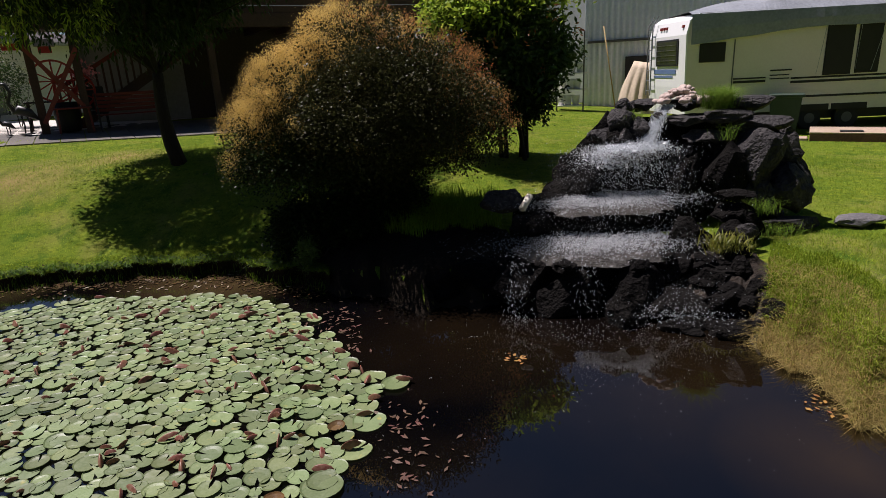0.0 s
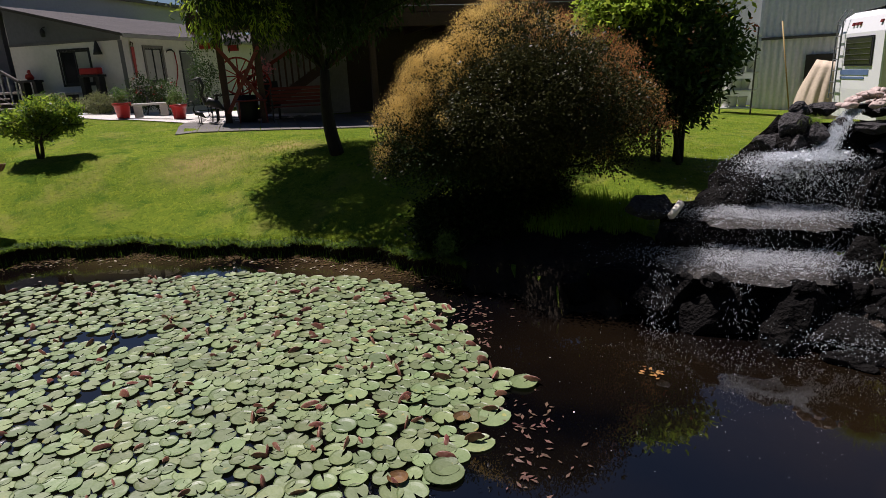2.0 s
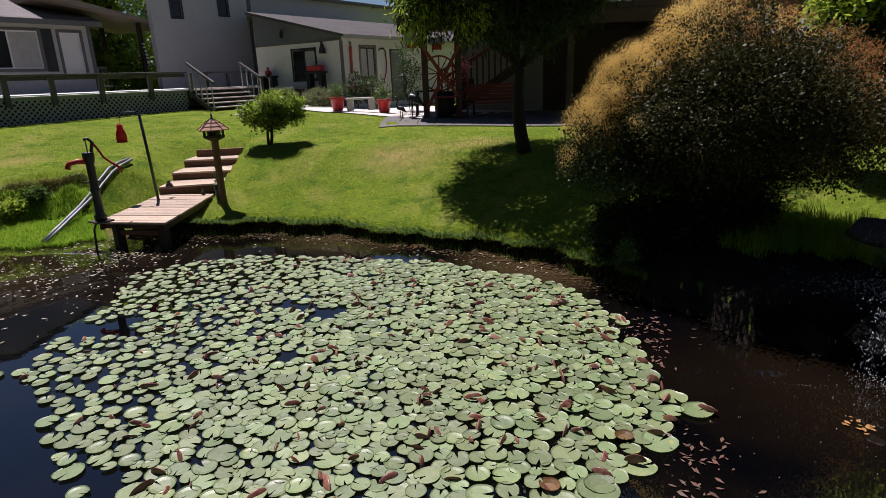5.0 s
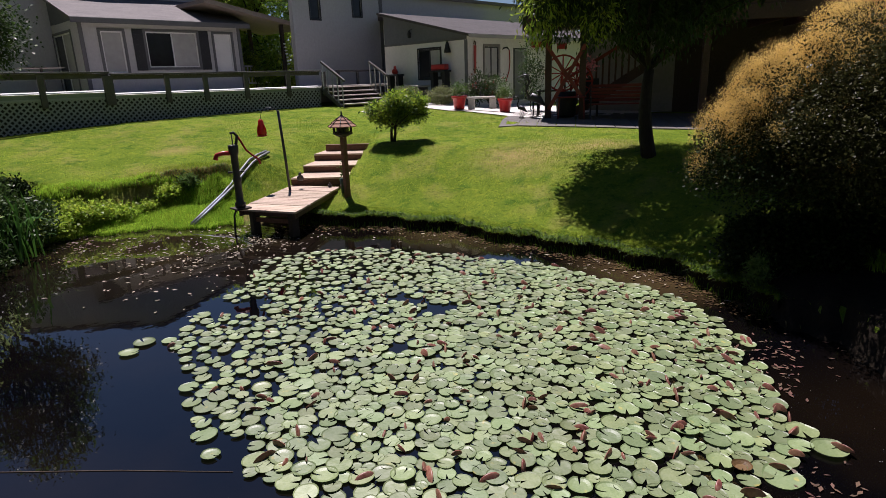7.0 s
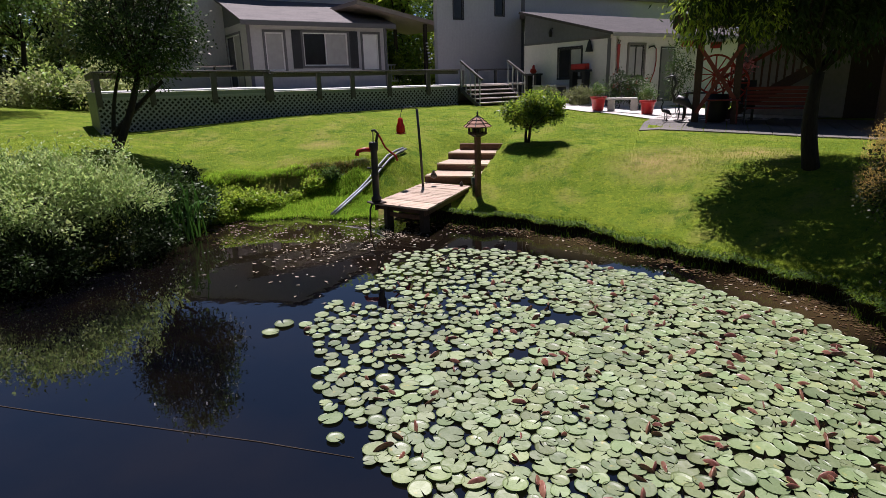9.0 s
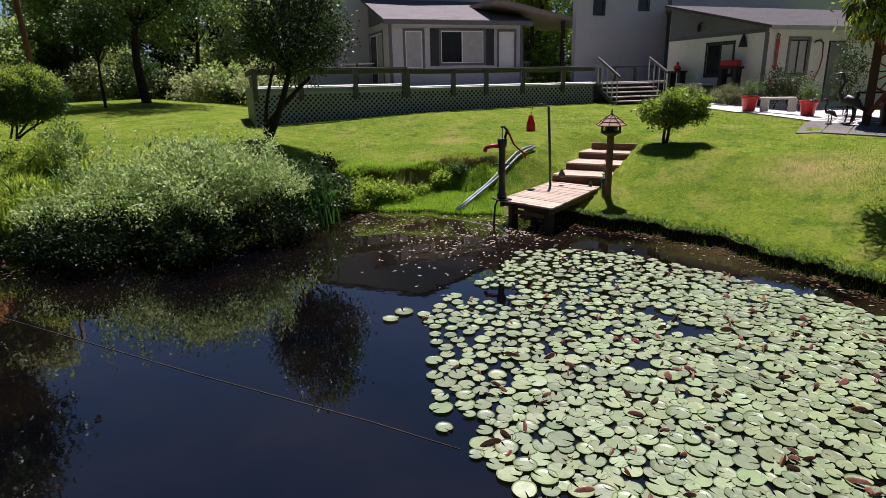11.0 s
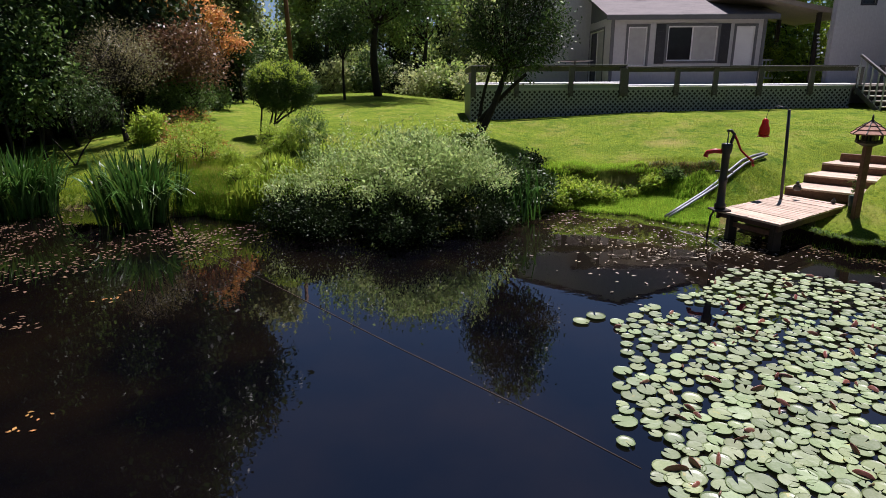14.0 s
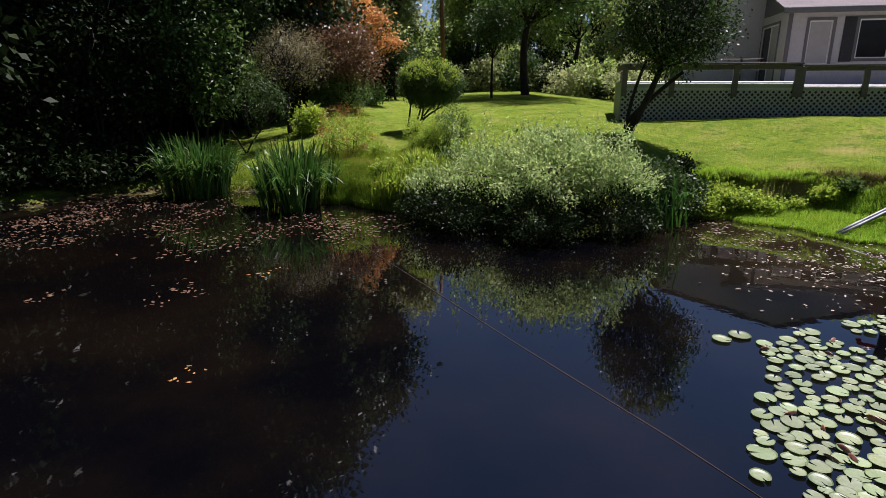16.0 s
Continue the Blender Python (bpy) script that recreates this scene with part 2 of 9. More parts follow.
WOOD_GREY = material("weathered_rail_wood", (0.10, 0.095, 0.09), (0.065, 0.06, 0.058), 2.0, 20.0, 0.75, 0.25)
IRON = material("black_iron", (0.018, 0.018, 0.02), (0.03, 0.026, 0.024), 5.0, 40.0, 0.45, 0.15, spec=0.5)
GALV = material("galvanised_pipe", (0.20, 0.21, 0.22), (0.12, 0.125, 0.13), 4.0, 30.0, 0.55, 0.1, metal=0.4)
RED_PAINT = material("red_paint", (0.42, 0.025, 0.02), (0.30, 0.018, 0.016), 4.0, 40.0, 0.4, 0.08)
RED_POT = material("red_glazed_pot", (0.55, 0.035, 0.03), (0.42, 0.025, 0.022), 4.0, 30.0, 0.35, 0.05, spec=0.5)
WHITE_PAINT = material("white_paint", (0.72, 0.71, 0.69), (0.62, 0.61, 0.6), 2.0, 30.0, 0.5, 0.08)
TRIM_GREY = material("grey_trim", (0.13, 0.125, 0.13), (0.10, 0.098, 0.10), 2.0, 25.0, 0.6, 0.1)
CHARCOAL = material("charcoal_shutter", (0.018, 0.018, 0.022), (0.028, 0.028, 0.03), 3.0, 30.0, 0.5, 0.1)
GABLE_GREY = siding_material("dark_grey_siding", (0.13, 0.135, 0.145), (0.11, 0.115, 0.125), 0)
SIDING_Y = siding_material("pale_grey_siding", (0.46, 0.445, 0.44), (0.40, 0.385, 0.385), 1)
SIDING_X = siding_material("pale_grey_siding_end", (0.46, 0.445, 0.44), (0.40, 0.385, 0.385), 0)
CREAM_Y = siding_material("cream_siding", (0.68, 0.65, 0.61), (0.60, 0.575, 0.54), 1)
CREAM_X = siding_material("cream_siding_end", (0.68, 0.65, 0.61), (0.60, 0.575, 0.54), 0)
TALL_Y = siding_material("pale_grey_tall_siding", (0.45, 0.445, 0.455), (0.40, 0.395, 0.405), 1)
SHINGLE = material("asphalt_shingle", (0.175, 0.155, 0.15), (0.11, 0.10, 0.098), 3.0, 40.0, 0.9, 0.5, stretch=(1, 0.35, 1))
SHINGLE_DARK = material("dark_asphalt_shingle", (0.095, 0.086, 0.085), (0.06, 0.055, 0.055), 3.0, 40.0, 0.9, 0.5, stretch=(1, 0.35, 1), spec=0.15)
LATTICE = material("lattice_paint", (0.36, 0.38, 0.38), (0.28, 0.30, 0.31), 2.0, 25.0, 0.7, 0.1)
FASCIA_GREEN = material("deck_fascia_paint", (0.24, 0.27, 0.26), (0.19, 0.22, 0.215), 1.5, 20.0, 0.7, 0.15)
DECK_BOARD = material("deck_floor_boards", (0.52, 0.47, 0.42), (0.42, 0.38, 0.34), 1.5, 20.0, 0.7, 0.2)
CONCRETE = material("pale_concrete", (0.62, 0.58, 0.53), (0.50, 0.47, 0.43), 0.7, 25.0, 0.85, 0.2)
GLASS_DARK = material("window_glass", (0.012, 0.013, 0.015), (0.02, 0.021, 0.023), 0.5, 3.0, 0.06, 0.0, spec=0.35)
BLIND = material("drawn_blind", (0.40, 0.39, 0.37), (0.33, 0.32, 0.31), 0.5, 4.0, 0.8, 0.0)
BARK = material("bark", (0.030, 0.021, 0.016), (0.014, 0.010, 0.008), 4.0, 30.0, 0.9, 0.8, stretch=(1, 1, 0.25), bump_d=0.03)
ROCK = material("basalt_rock", (0.020, 0.018, 0.019), (0.055, 0.050, 0.050), 2.6, 22.0, 0.75, 1.0, c3=(0.13, 0.115, 0.11), spots=-0.03, bump_d=0.09, spec=0.3)
ROCK_WET = material("wet_basalt", (0.005, 0.0045, 0.0045), (0.013, 0.012, 0.011), 2.6, 24.0, 0.75, 1.0, bump_d=0.07, spec=0.04)
PEBBLE = material("river_stone", (0.45, 0.36, 0.31), (0.34, 0.27, 0.24), 3.0, 20.0, 0.6, 0.2, rand=0.25)
SOIL = material("pond_mud", (0.07, 0.05, 0.032), (0.045, 0.033, 0.022), 1.5, 12.0, 0.8, 0.6)
TARP = material("grey_tarpaulin", (0.30, 0.32, 0.36), (0.21, 0.225, 0.25), 1.4, 14.0, 0.55, 0.2, spec=0.35, bump_d=0.02)
RV_CREAM = material("cream_trailer_skin", (0.78, 0.72, 0.66), (0.72, 0.66, 0.60), 1.0, 20.0, 0.4, 0.05)
RV_WHITE = material("white_trailer_skin", (0.87, 0.87, 0.88), (0.82, 0.82, 0.83), 1.0, 20.0, 0.35, 0.05)
RUBBER = material("tyre_rubber", (0.02, 0.02, 0.021), (0.03, 0.03, 0.03), 5.0, 40.0, 0.8, 0.2)
BIN_GREEN = material("green_plastic_bin", (0.025, 0.05, 0.035), (0.02, 0.04, 0.028), 2.0, 20.0, 0.5, 0.05)
METAL_WALL = material("corrugated_metal", (0.74, 0.77, 0.82), (0.60, 0.63, 0.68), 0.6, 9.0, 0.5, 0.1, metal=0.15)
CANVAS = material("canvas_cover", (0.58, 0.48, 0.36), (0.46, 0.37, 0.27), 2.0, 14.0, 0.85, 0.3)
BLACK_PAINT = material("matt_black", (0.012, 0.012, 0.013), (0.02, 0.02, 0.02), 3.0, 30.0, 0.6, 0.1)
BLUE_PAINT = material("blue_stripe", (0.13, 0.20, 0.36), (0.10, 0.16, 0.30), 3.0, 30.0, 0.5, 0.05)

# ---- the ground: one sheet, pond basin, banks, lawn, rising towards the houses ----
EYE_X, EYE_Y = 0.13, -0.09
SHORE_AZ = [-180, -120, -70, -50, -36, -28, -18, -6, 4, 13, 24, 38, 44, 53, 60, 68, 76, 83, 89, 96, 105, 112, 117, 121, 128, 135, 142, 155, 180]
SHORE_R = [4.5, 4.0, 4.2, 4.5, 5.2, 6.2, 6.9, 7.0, 6.7, 7.7, 9.3, 10.5, 11.5, 12.4, 13.0, 13.5, 14.2, 13.6, 13.0, 12.3, 12.9, 14.6, 14.9, 17.0, 18.0, 17.8, 16.8, 10.0, 4.5]
BANK_AZ = [-180, -50, -28, -18, 0, 13, 38, 53, 62, 74, 84, 96, 112, 125, 180]
BANK_H = [0.4, 0.42, 0.46, 0.5, 0.45, 0.27, 0.20, 0.25, 0.28, 0.22, 0.40, 0.5, 0.35, 0.25, 0.4]
BANK_W = [0.8, 0.7, 1.2, 1.1, 0.3, 0.18, 0.16, 0.2, 1.2, 1.5, 1.0, 0.6, 0.6, 0.6, 0.8]
MID_AZ = [-180, -60, -28, -10, 0, 13, 24, 38, 49, 56, 66, 74, 80, 87, 96, 106, 113, 122, 140, 180]
MID_R = [10, 10, 10.5, 11, 11.5, 12, 13, 14.5, 16, 17, 15.5, 15.4, 15.4, 16.5, 18.5, 19, 19, 21, 22, 10]
MID_Z = [0.6, 0.55, 0.62, 0.95, 1.1, 1.15, 1.34, 1.2, 1.36, 1.34, 1.02, 0.66, 0.70, 1.60, 1.38, 1.33, 1.25, 0.9, 0.9, 0.6]
FAR_AZ = [-180, -60, -28, -16, 0, 13, 27, 38, 44, 46.5, 49.5, 53, 60, 72, 87, 96, 106, 113, 122, 140, 180]
FAR_R = [20, 20, 20.5, 21, 20, 17.5, 17.4, 18, 22, 22.1, 26.8, 27.0, 25.7, 22.8, 22.1, 38, 35, 25, 30, 30, 20]
FAR_Z = [0.8, 0.5, 0.5, 0.75, 1.15, 1.3, 1.45, 1.65, 1.9, 1.96, 1.85, 1.954, 1.954, 1.846, 1.558, 2.33, 2.05, 1.85, 1.5, 1.4, 0.8]


def polar(a, r):
    """Where a place a degrees to the left of +y and r metres from the pond's middle stand lies."""
    a = np.radians(a)
    return EYE_X - np.sin(a) * r, EYE_Y + np.cos(a) * r


def heights(x, y):
    """The ground's height over the water."""
    x, y = np.asarray(x, float), np.asarray(y, float)
    dx, dy = x - EYE_X, y - EYE_Y
    a, r = np.degrees(np.arctan2(-dx, dy)), np.hypot(dx, dy)
    shore = np.interp(a, SHORE_AZ, SHORE_R) + 0.12 * np.sin(a * 0.9) + 0.07 * np.sin(a * 2.3 + 1)
    bank, wide = np.interp(a, BANK_AZ, BANK_H), np.interp(a, BANK_AZ, BANK_W)
    r2, z2 = np.interp(a, MID_AZ, MID_R), np.interp(a, MID_AZ, MID_Z)
    r3, z3 = np.interp(a, FAR_AZ, FAR_R), np.interp(a, FAR_AZ, FAR_Z)
    d = r - shore
    low = np.maximum(d * 0.5, -0.7)
    s = np.clip(d / wide, 0, 1)
    up = bank * s * s * (3 - 2 * s)
    lawn = bank + (z2 - bank) * np.clip((r - shore - wide) / np.maximum(r2 - shore - wide, 0.1), 0, 1)
    lawn = np.where(r > r2, z2 + (z3 - z2) * np.clip((r - r2) / (r3 - r2), 0, 1), lawn)
    lawn = np.where(r > r3, z3 + (np.clip(r, 0, 90) - r3) * 0.012, lawn)
    ledge = np.clip((a - 65.5) / 3, 0, 1) * np.clip((85 - a) / 5, 0, 1)
    e = np.clip((r - 15.35 - 0.12 * np.sin(a)) / 0.28, 0, 1)
    lawn = lawn + 0.11 * ledge * e * e * (3 - 2 * e) * np.clip((19.6 - r) / 3.0, 0, 1)
    z = np.where(d < 0, low, np.where(d < wide, up, lawn))
    # the steps and the dock lie in a cut through the slope
    t, c = (x + 12.25) * -0.585 + (y - 8.0) * 0.81, (x + 12.25) * 0.81 + (y - 8.0) * 0.585
    cut = np.where(t < 0, 0.36 + 0.14 * t, 0.40 + 0.205 * t)
    k = np.clip((0.80 - c) / 0.22, 0, 1) * np.clip((c + 1.9) / 1.0, 0, 1) * np.clip((t + 4.0) / 1.0, 0, 1) * np.clip((3.6 - t) / 0.7, 0, 1)
    return np.where((z > cut) & (z > 0), z + (cut - z) * k, z)


def ground_z(x, y):
    return float(heights(x, y))


def grass_material():
    """Mown lawn: fresh green with drier and paler patches."""
    m = material("lawn_grass", (0.098, 0.160, 0.015), (0.202, 0.266, 0.028), 0.55, 45.0, 0.95, 1.0, c3=(0.22, 0.25, 0.05), spots=0.0, spec=0.03, bump_d=0.06)
    t = m.node_tree
    n, link = t.nodes, t.links.new
    b = n["Principled BSDF"]
    geo = next(x for x in n if x.bl_idname == "ShaderNodeNewGeometry")
    sep = n.new("ShaderNodeSeparateXYZ")
    link(geo.outputs["Position"], sep.inputs[0])
    noi = n.new("ShaderNodeTexNoise")
    noi.inputs["Scale"].default_value = 3.0
    link(geo.outputs["Position"], noi.inputs["Vector"])
    zz = n.new("ShaderNodeMath")
    zz.operation = "MULTIPLY_ADD"
    link(noi.outputs[0], zz.inputs[0])
    zz.inputs[1].default_value = -0.18
    link(sep.outputs[2], zz.inputs[2])
    r = n.new("ShaderNodeMapRange")
    r.inputs["From Min"].default_value, r.inputs["From Max"].default_value = -0.02, 0.12
    link(zz.outputs[0], r.inputs["Value"])
    mx = n.new("ShaderNodeMix")
    mx.data_type = "RGBA"
    mx.inputs[6].default_value = (0.075, 0.055, 0.03, 1)
    src = b.inputs["Base Color"].links[0].from_socket
    link(src, mx.inputs[7])
    link(r.outputs[0], mx.inputs[0])
    col = mx.outputs[2]
    # straw-coloured thatch and darker clover at arm's length
    for scale, lo, hi, most, tone in ((1.1, 0.50, 0.72, 0.55, (0.27, 0.235, 0.07, 1)), (2.3, 0.52, 0.66, 0.7, (0.055, 0.125, 0.014, 1)), (6.0, 0.54, 0.68, 0.55, (0.27, 0.31, 0.03, 1)), (14.0, 0.52, 0.70, 0.65, (0.05, 0.095, 0.012, 1))):
        patch = n.new("ShaderNodeTexNoise")
        patch.inputs["Scale"].default_value, patch.inputs["Detail"].default_value = scale, 5.0
        link(geo.outputs["Position"], patch.inputs["Vector"])
        span = n.new("ShaderNodeMapRange")
        span.inputs["From Min"].default_value, span.inputs["From Max"].default_value = lo, hi
        span.inputs["To Max"].default_value = most
        link(patch.outputs[0], span.inputs["Value"])
        blend = n.new("ShaderNodeMix")
        blend.data_type = "RGBA"
        link(span.outputs[0], blend.inputs[0])
        link(col, blend.inputs[6])
        blend.inputs[7].default_value = tone
        col = blend.outputs[2]
    # worn, dry patches
    for place, far_ in (((-16.9, 6.5, 1.6), 0.95), ((-8.4, 11.4, 0.9), 1.6), ((-7.0, 12.6, 1.1), 1.1), ((-14.6, 4.9, 1.0), 1.2), ((4.1, 5.9, 0.5), 0.7)):
        dist = n.new("ShaderNodeVectorMath")
        dist.operation = "DISTANCE"
        dist.inputs[1].default_value = place
        link(geo.outputs["Position"], dist.inputs[0])
        mr = n.new("ShaderNodeMapRange")
        mr.inputs["From Min"].default_value, mr.inputs["From Max"].default_value = 0.1, far_
        mr.inputs["To Min"].default_value, mr.inputs["To Max"].default_value = 1.4, 0.0
        link(dist.outputs["Value"], mr.inputs["Value"])
        mm = n.new("ShaderNodeMath")
        mm.operation = "MULTIPLY"
        link(mr.outputs[0], mm.inputs[0])
        link(noi.outputs[0], mm.inputs[1])
        m3 = n.new("ShaderNodeMix")
        m3.data_type = "RGBA"
        link(mm.outputs[0], m3.inputs[0])
        link(col, m3.inputs[6])
        m3.inputs[7].default_value = (0.36, 0.27, 0.11, 1)
        col = m3.outputs[2]
    link(col, b.inputs["Base Color"])
    return m


LAWN = grass_material()
az_steps = np.concatenate([np.arange(-180, -45, 5.0), np.arange(-45, 150, 0.6), np.arange(150, 180, 5.0)])
rings = np.concatenate([np.arange(3.0, 5, 0.5), np.arange(5, 20, 0.16), np.arange(20, 30, 0.5), [31, 33, 36, 40, 46, 55, 70, 95, 140, 220, 400, 900, 2500]])
ga, gr = np.meshgrid(az_steps, rings, indexing="ij")
gx, gy = polar(ga, gr)
gz = heights(gx, gy)
gv = np.stack([gx, gy, gz], -1).reshape(-1, 3)
na, nr = len(az_steps), len(rings)
ii, jj = np.meshgrid(np.arange(na), np.arange(nr - 1), indexing="ij")
nx = (ii + 1) % na
gq = np.stack([ii * nr + jj, ii * nr + jj + 1, nx * nr + jj + 1, nx * nr + jj], -1).reshape(-1, 4)
ground_me = soup("ground", gv, gq, smooth=True)
ground_me.materials.append(LAWN)
ground = tagged(new("ground", ground_me), "mown green lawn rising from the pond's muddy basin", "lawn", kind="structure")


def water_material():
    """Still, murky pond: brown depth under a mirror of sky."""
    m = bpy.data.materials.new("pond_water")
    m.use_nodes = True
    t = m.node_tree
    n, link = t.nodes, t.links.new
    b = n["Principled BSDF"]
    geo = n.new("ShaderNodeNewGeometry")
    a = n.new("ShaderNodeTexNoise")
    a.inputs["Scale"].default_value, a.inputs["Detail"].default_value = 0.5, 5
    link(geo.outputs["Position"], a.inputs["Vector"])
    r = n.new("ShaderNodeMapRange")
    r.inputs["From Min"].default_value, r.inputs["From Max"].default_value = 0.42, 0.68
    link(a.outputs[0], r.inputs["Value"])
    mx = n.new("ShaderNodeMix")
    mx.data_type = "RGBA"
    mx.inputs[6].default_value = (0.0012, 0.0012, 0.0018, 1)
    mx.inputs[7].default_value = (0.005, 0.0035, 0.0024, 1)
    link(r.outputs[0], mx.inputs[0])
    # brown silt hangs in the shallows below the falls and along the bank
    col = mx.outputs[2]
    for place, near, far_, tint in (((2.0, 4.9, 0), 0.3, 1.9, (0.015, 0.009, 0.0034, 1)), ((2.75, 3.5, 0), 0.1, 0.9, (0.040, 0.023, 0.007, 1)), ((-0.1, 5.9, 0), 0.2, 1.5, (0.012, 0.0072, 0.0028, 1)), ((-11.6, 4.2, 0), 1.0, 3.4, (0.03, 0.021, 0.011, 1)), ((-3.5, 8.6, 0), 0.8, 1.8, (0.085, 0.058, 0.026, 1)), ((-7.5, 8.6, 0), 0.8, 1.9, (0.085, 0.066, 0.026, 1)), ((-9.5, -8.0, 0), 1.5, 7.0, (0.0035, 0.0022, 0.0012, 1))):
        dist = n.new("ShaderNodeVectorMath")
        dist.operation = "DISTANCE"
        dist.inputs[1].default_value = place
        link(geo.outputs["Position"], dist.inputs[0])
        mr = n.new("ShaderNodeMapRange")
        mr.inputs["From Min"].default_value, mr.inputs["From Max"].default_value = near, far_
        mr.inputs["To Min"].default_value, mr.inputs["To Max"].default_value = 1.0, 0.0
        link(dist.outputs["Value"], mr.inputs["Value"])
        mm = n.new("ShaderNodeMath")
        mm.operation = "MULTIPLY"
        link(mr.outputs[0], mm.inputs[0])
        link(a.outputs[0], mm.inputs[1])
        m2 = n.new("ShaderNodeMix")
        m2.data_type = "RGBA"
        link(mm.outputs[0], m2.inputs[0])
        link(col, m2.inputs[6])
        m2.inputs[7].default_value = tint
        col = m2.outputs[2]
    link(col, b.inputs["Base Color"])
    b.inputs["Roughness"].default_value = 0.02
    b.inputs["IOR"].default_value = 1.5
    b.inputs["Specular IOR Level"].default_value = 0.97
    w = n.new("ShaderNodeTexNoise")
    w.inputs["Scale"].default_value, w.inputs["Detail"].default_value = 2.2, 3
    link(geo.outputs["Position"], w.inputs["Vector"])
    bp = n.new("ShaderNodeBump")
    bp.inputs["Strength"].default_value, bp.inputs["Distance"].default_value = 0.05, 0.03
    link(w.outputs[0], bp.inputs["Height"])
    link(bp.outputs[0], b.inputs["Normal"])
    return m


WATER = water_material()
wa = np.arange(-180, 180, 2.0)
wx, wy = polar(wa, np.interp(wa, SHORE_AZ, SHORE_R) + 0.25)
wm = Mesh().add([(x, y, 0.0) for x, y in zip(wx, wy)] + [(EYE_X, EYE_Y, 0.0)], [(k, (k + 1) % len(wa), len(wa)) for k in range(len(wa))])
water = solo("water", wm, WATER, "still dark brown pond water reflecting sky and trees", "water", kind="structure")


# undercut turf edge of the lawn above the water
# soil colour taken near black: the shade under the turf is in it
EDGE = material("undercut_soil_and_shade", (0.014, 0.011, 0.006), (0.030, 0.022, 0.012), 3.0, 20.0, 0.9, 0.8, spec=0.08, bump_d=0.03)
ta = np.arange(13.5, 60.1, 0.15)
shore_r = np.interp(ta, SHORE_AZ, SHORE_R) + 0.12 * np.sin(ta * 0.9) + 0.07 * np.sin(ta * 2.3 + 1)
lip = 0.07 + 0.05 * np.sin(ta * 5.3) * np.sin(ta * 1.9) + RNG.normal(0, 0.018, len(ta))
top_z = np.interp(ta, BANK_AZ, BANK_H)


def strip(name, rows, material_, label):
    """A band along the bank through rows of (radius, height), one row behind another."""
    pts = []
    for rr, zz in rows:
        px, py = polar(ta, rr)
        pts.append(np.stack([px, py, zz if zz is not None else heights(px, py) + 0.012], -1))
    n = len(ta)
    quads = [(j * n + i, j * n + i + 1, (j + 1) * n + i + 1, (j + 1) * n + i) for j in range(len(rows) - 1) for i in range(n - 1)]
    solo(name, soup(name, np.concatenate(pts), np.array(quads), smooth=True), material_, label, "bank", kind="structure")


strip("turf_edge", [(shore_r + 0.42, None), (shore_r + 0.25, None), (shore_r + 0.06, top_z + 0.015), (shore_r - lip * 0.7, top_z), (shore_r - lip, top_z - 0.03)], LAWN, "grassy turf edge overhanging the pond's bank")
strip("bank_face", [(shore_r - lip, top_z - 0.028), (shore_r - lip * 0.6, top_z - 0.07), (shore_r + 0.0, top_z * 0.45), (shore_r - 0.02, 0.0 * top_z + 0.02), (shore_r - 0.10, 0.0 * top_z - 0.06)], EDGE, "undercut soil of the pond's bank, darkened for the turf's shade")


# near-black sheet laid along the bank to paint the shade under the bushes
BANK_SHADE = material("bank_shade", (0.012, 0.009, 0.006), (0.024, 0.018, 0.012), 2.0, 14.0, 0.9, 0.8, spec=0.1, bump_d=0.04)
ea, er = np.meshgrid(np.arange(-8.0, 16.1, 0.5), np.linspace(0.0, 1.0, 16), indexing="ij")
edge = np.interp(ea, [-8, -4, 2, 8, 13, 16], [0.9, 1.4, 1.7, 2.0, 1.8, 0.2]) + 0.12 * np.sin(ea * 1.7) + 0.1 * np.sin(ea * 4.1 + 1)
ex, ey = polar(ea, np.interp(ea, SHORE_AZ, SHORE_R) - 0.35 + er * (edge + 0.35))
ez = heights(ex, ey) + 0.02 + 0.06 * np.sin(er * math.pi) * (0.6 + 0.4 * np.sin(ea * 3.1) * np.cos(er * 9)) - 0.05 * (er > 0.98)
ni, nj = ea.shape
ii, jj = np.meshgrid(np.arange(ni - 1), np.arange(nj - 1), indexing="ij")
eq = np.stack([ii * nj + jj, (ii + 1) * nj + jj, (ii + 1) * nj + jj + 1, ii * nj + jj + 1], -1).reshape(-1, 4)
bank_shade_me = soup("earth_bank", np.stack([ex, ey, ez], -1).reshape(-1, 3), eq, smooth=True)
solo("earth_bank", bank_shade_me, BANK_SHADE, "near-black sheet on the bank that paints the bushes' shade", "bank", kind="structure")


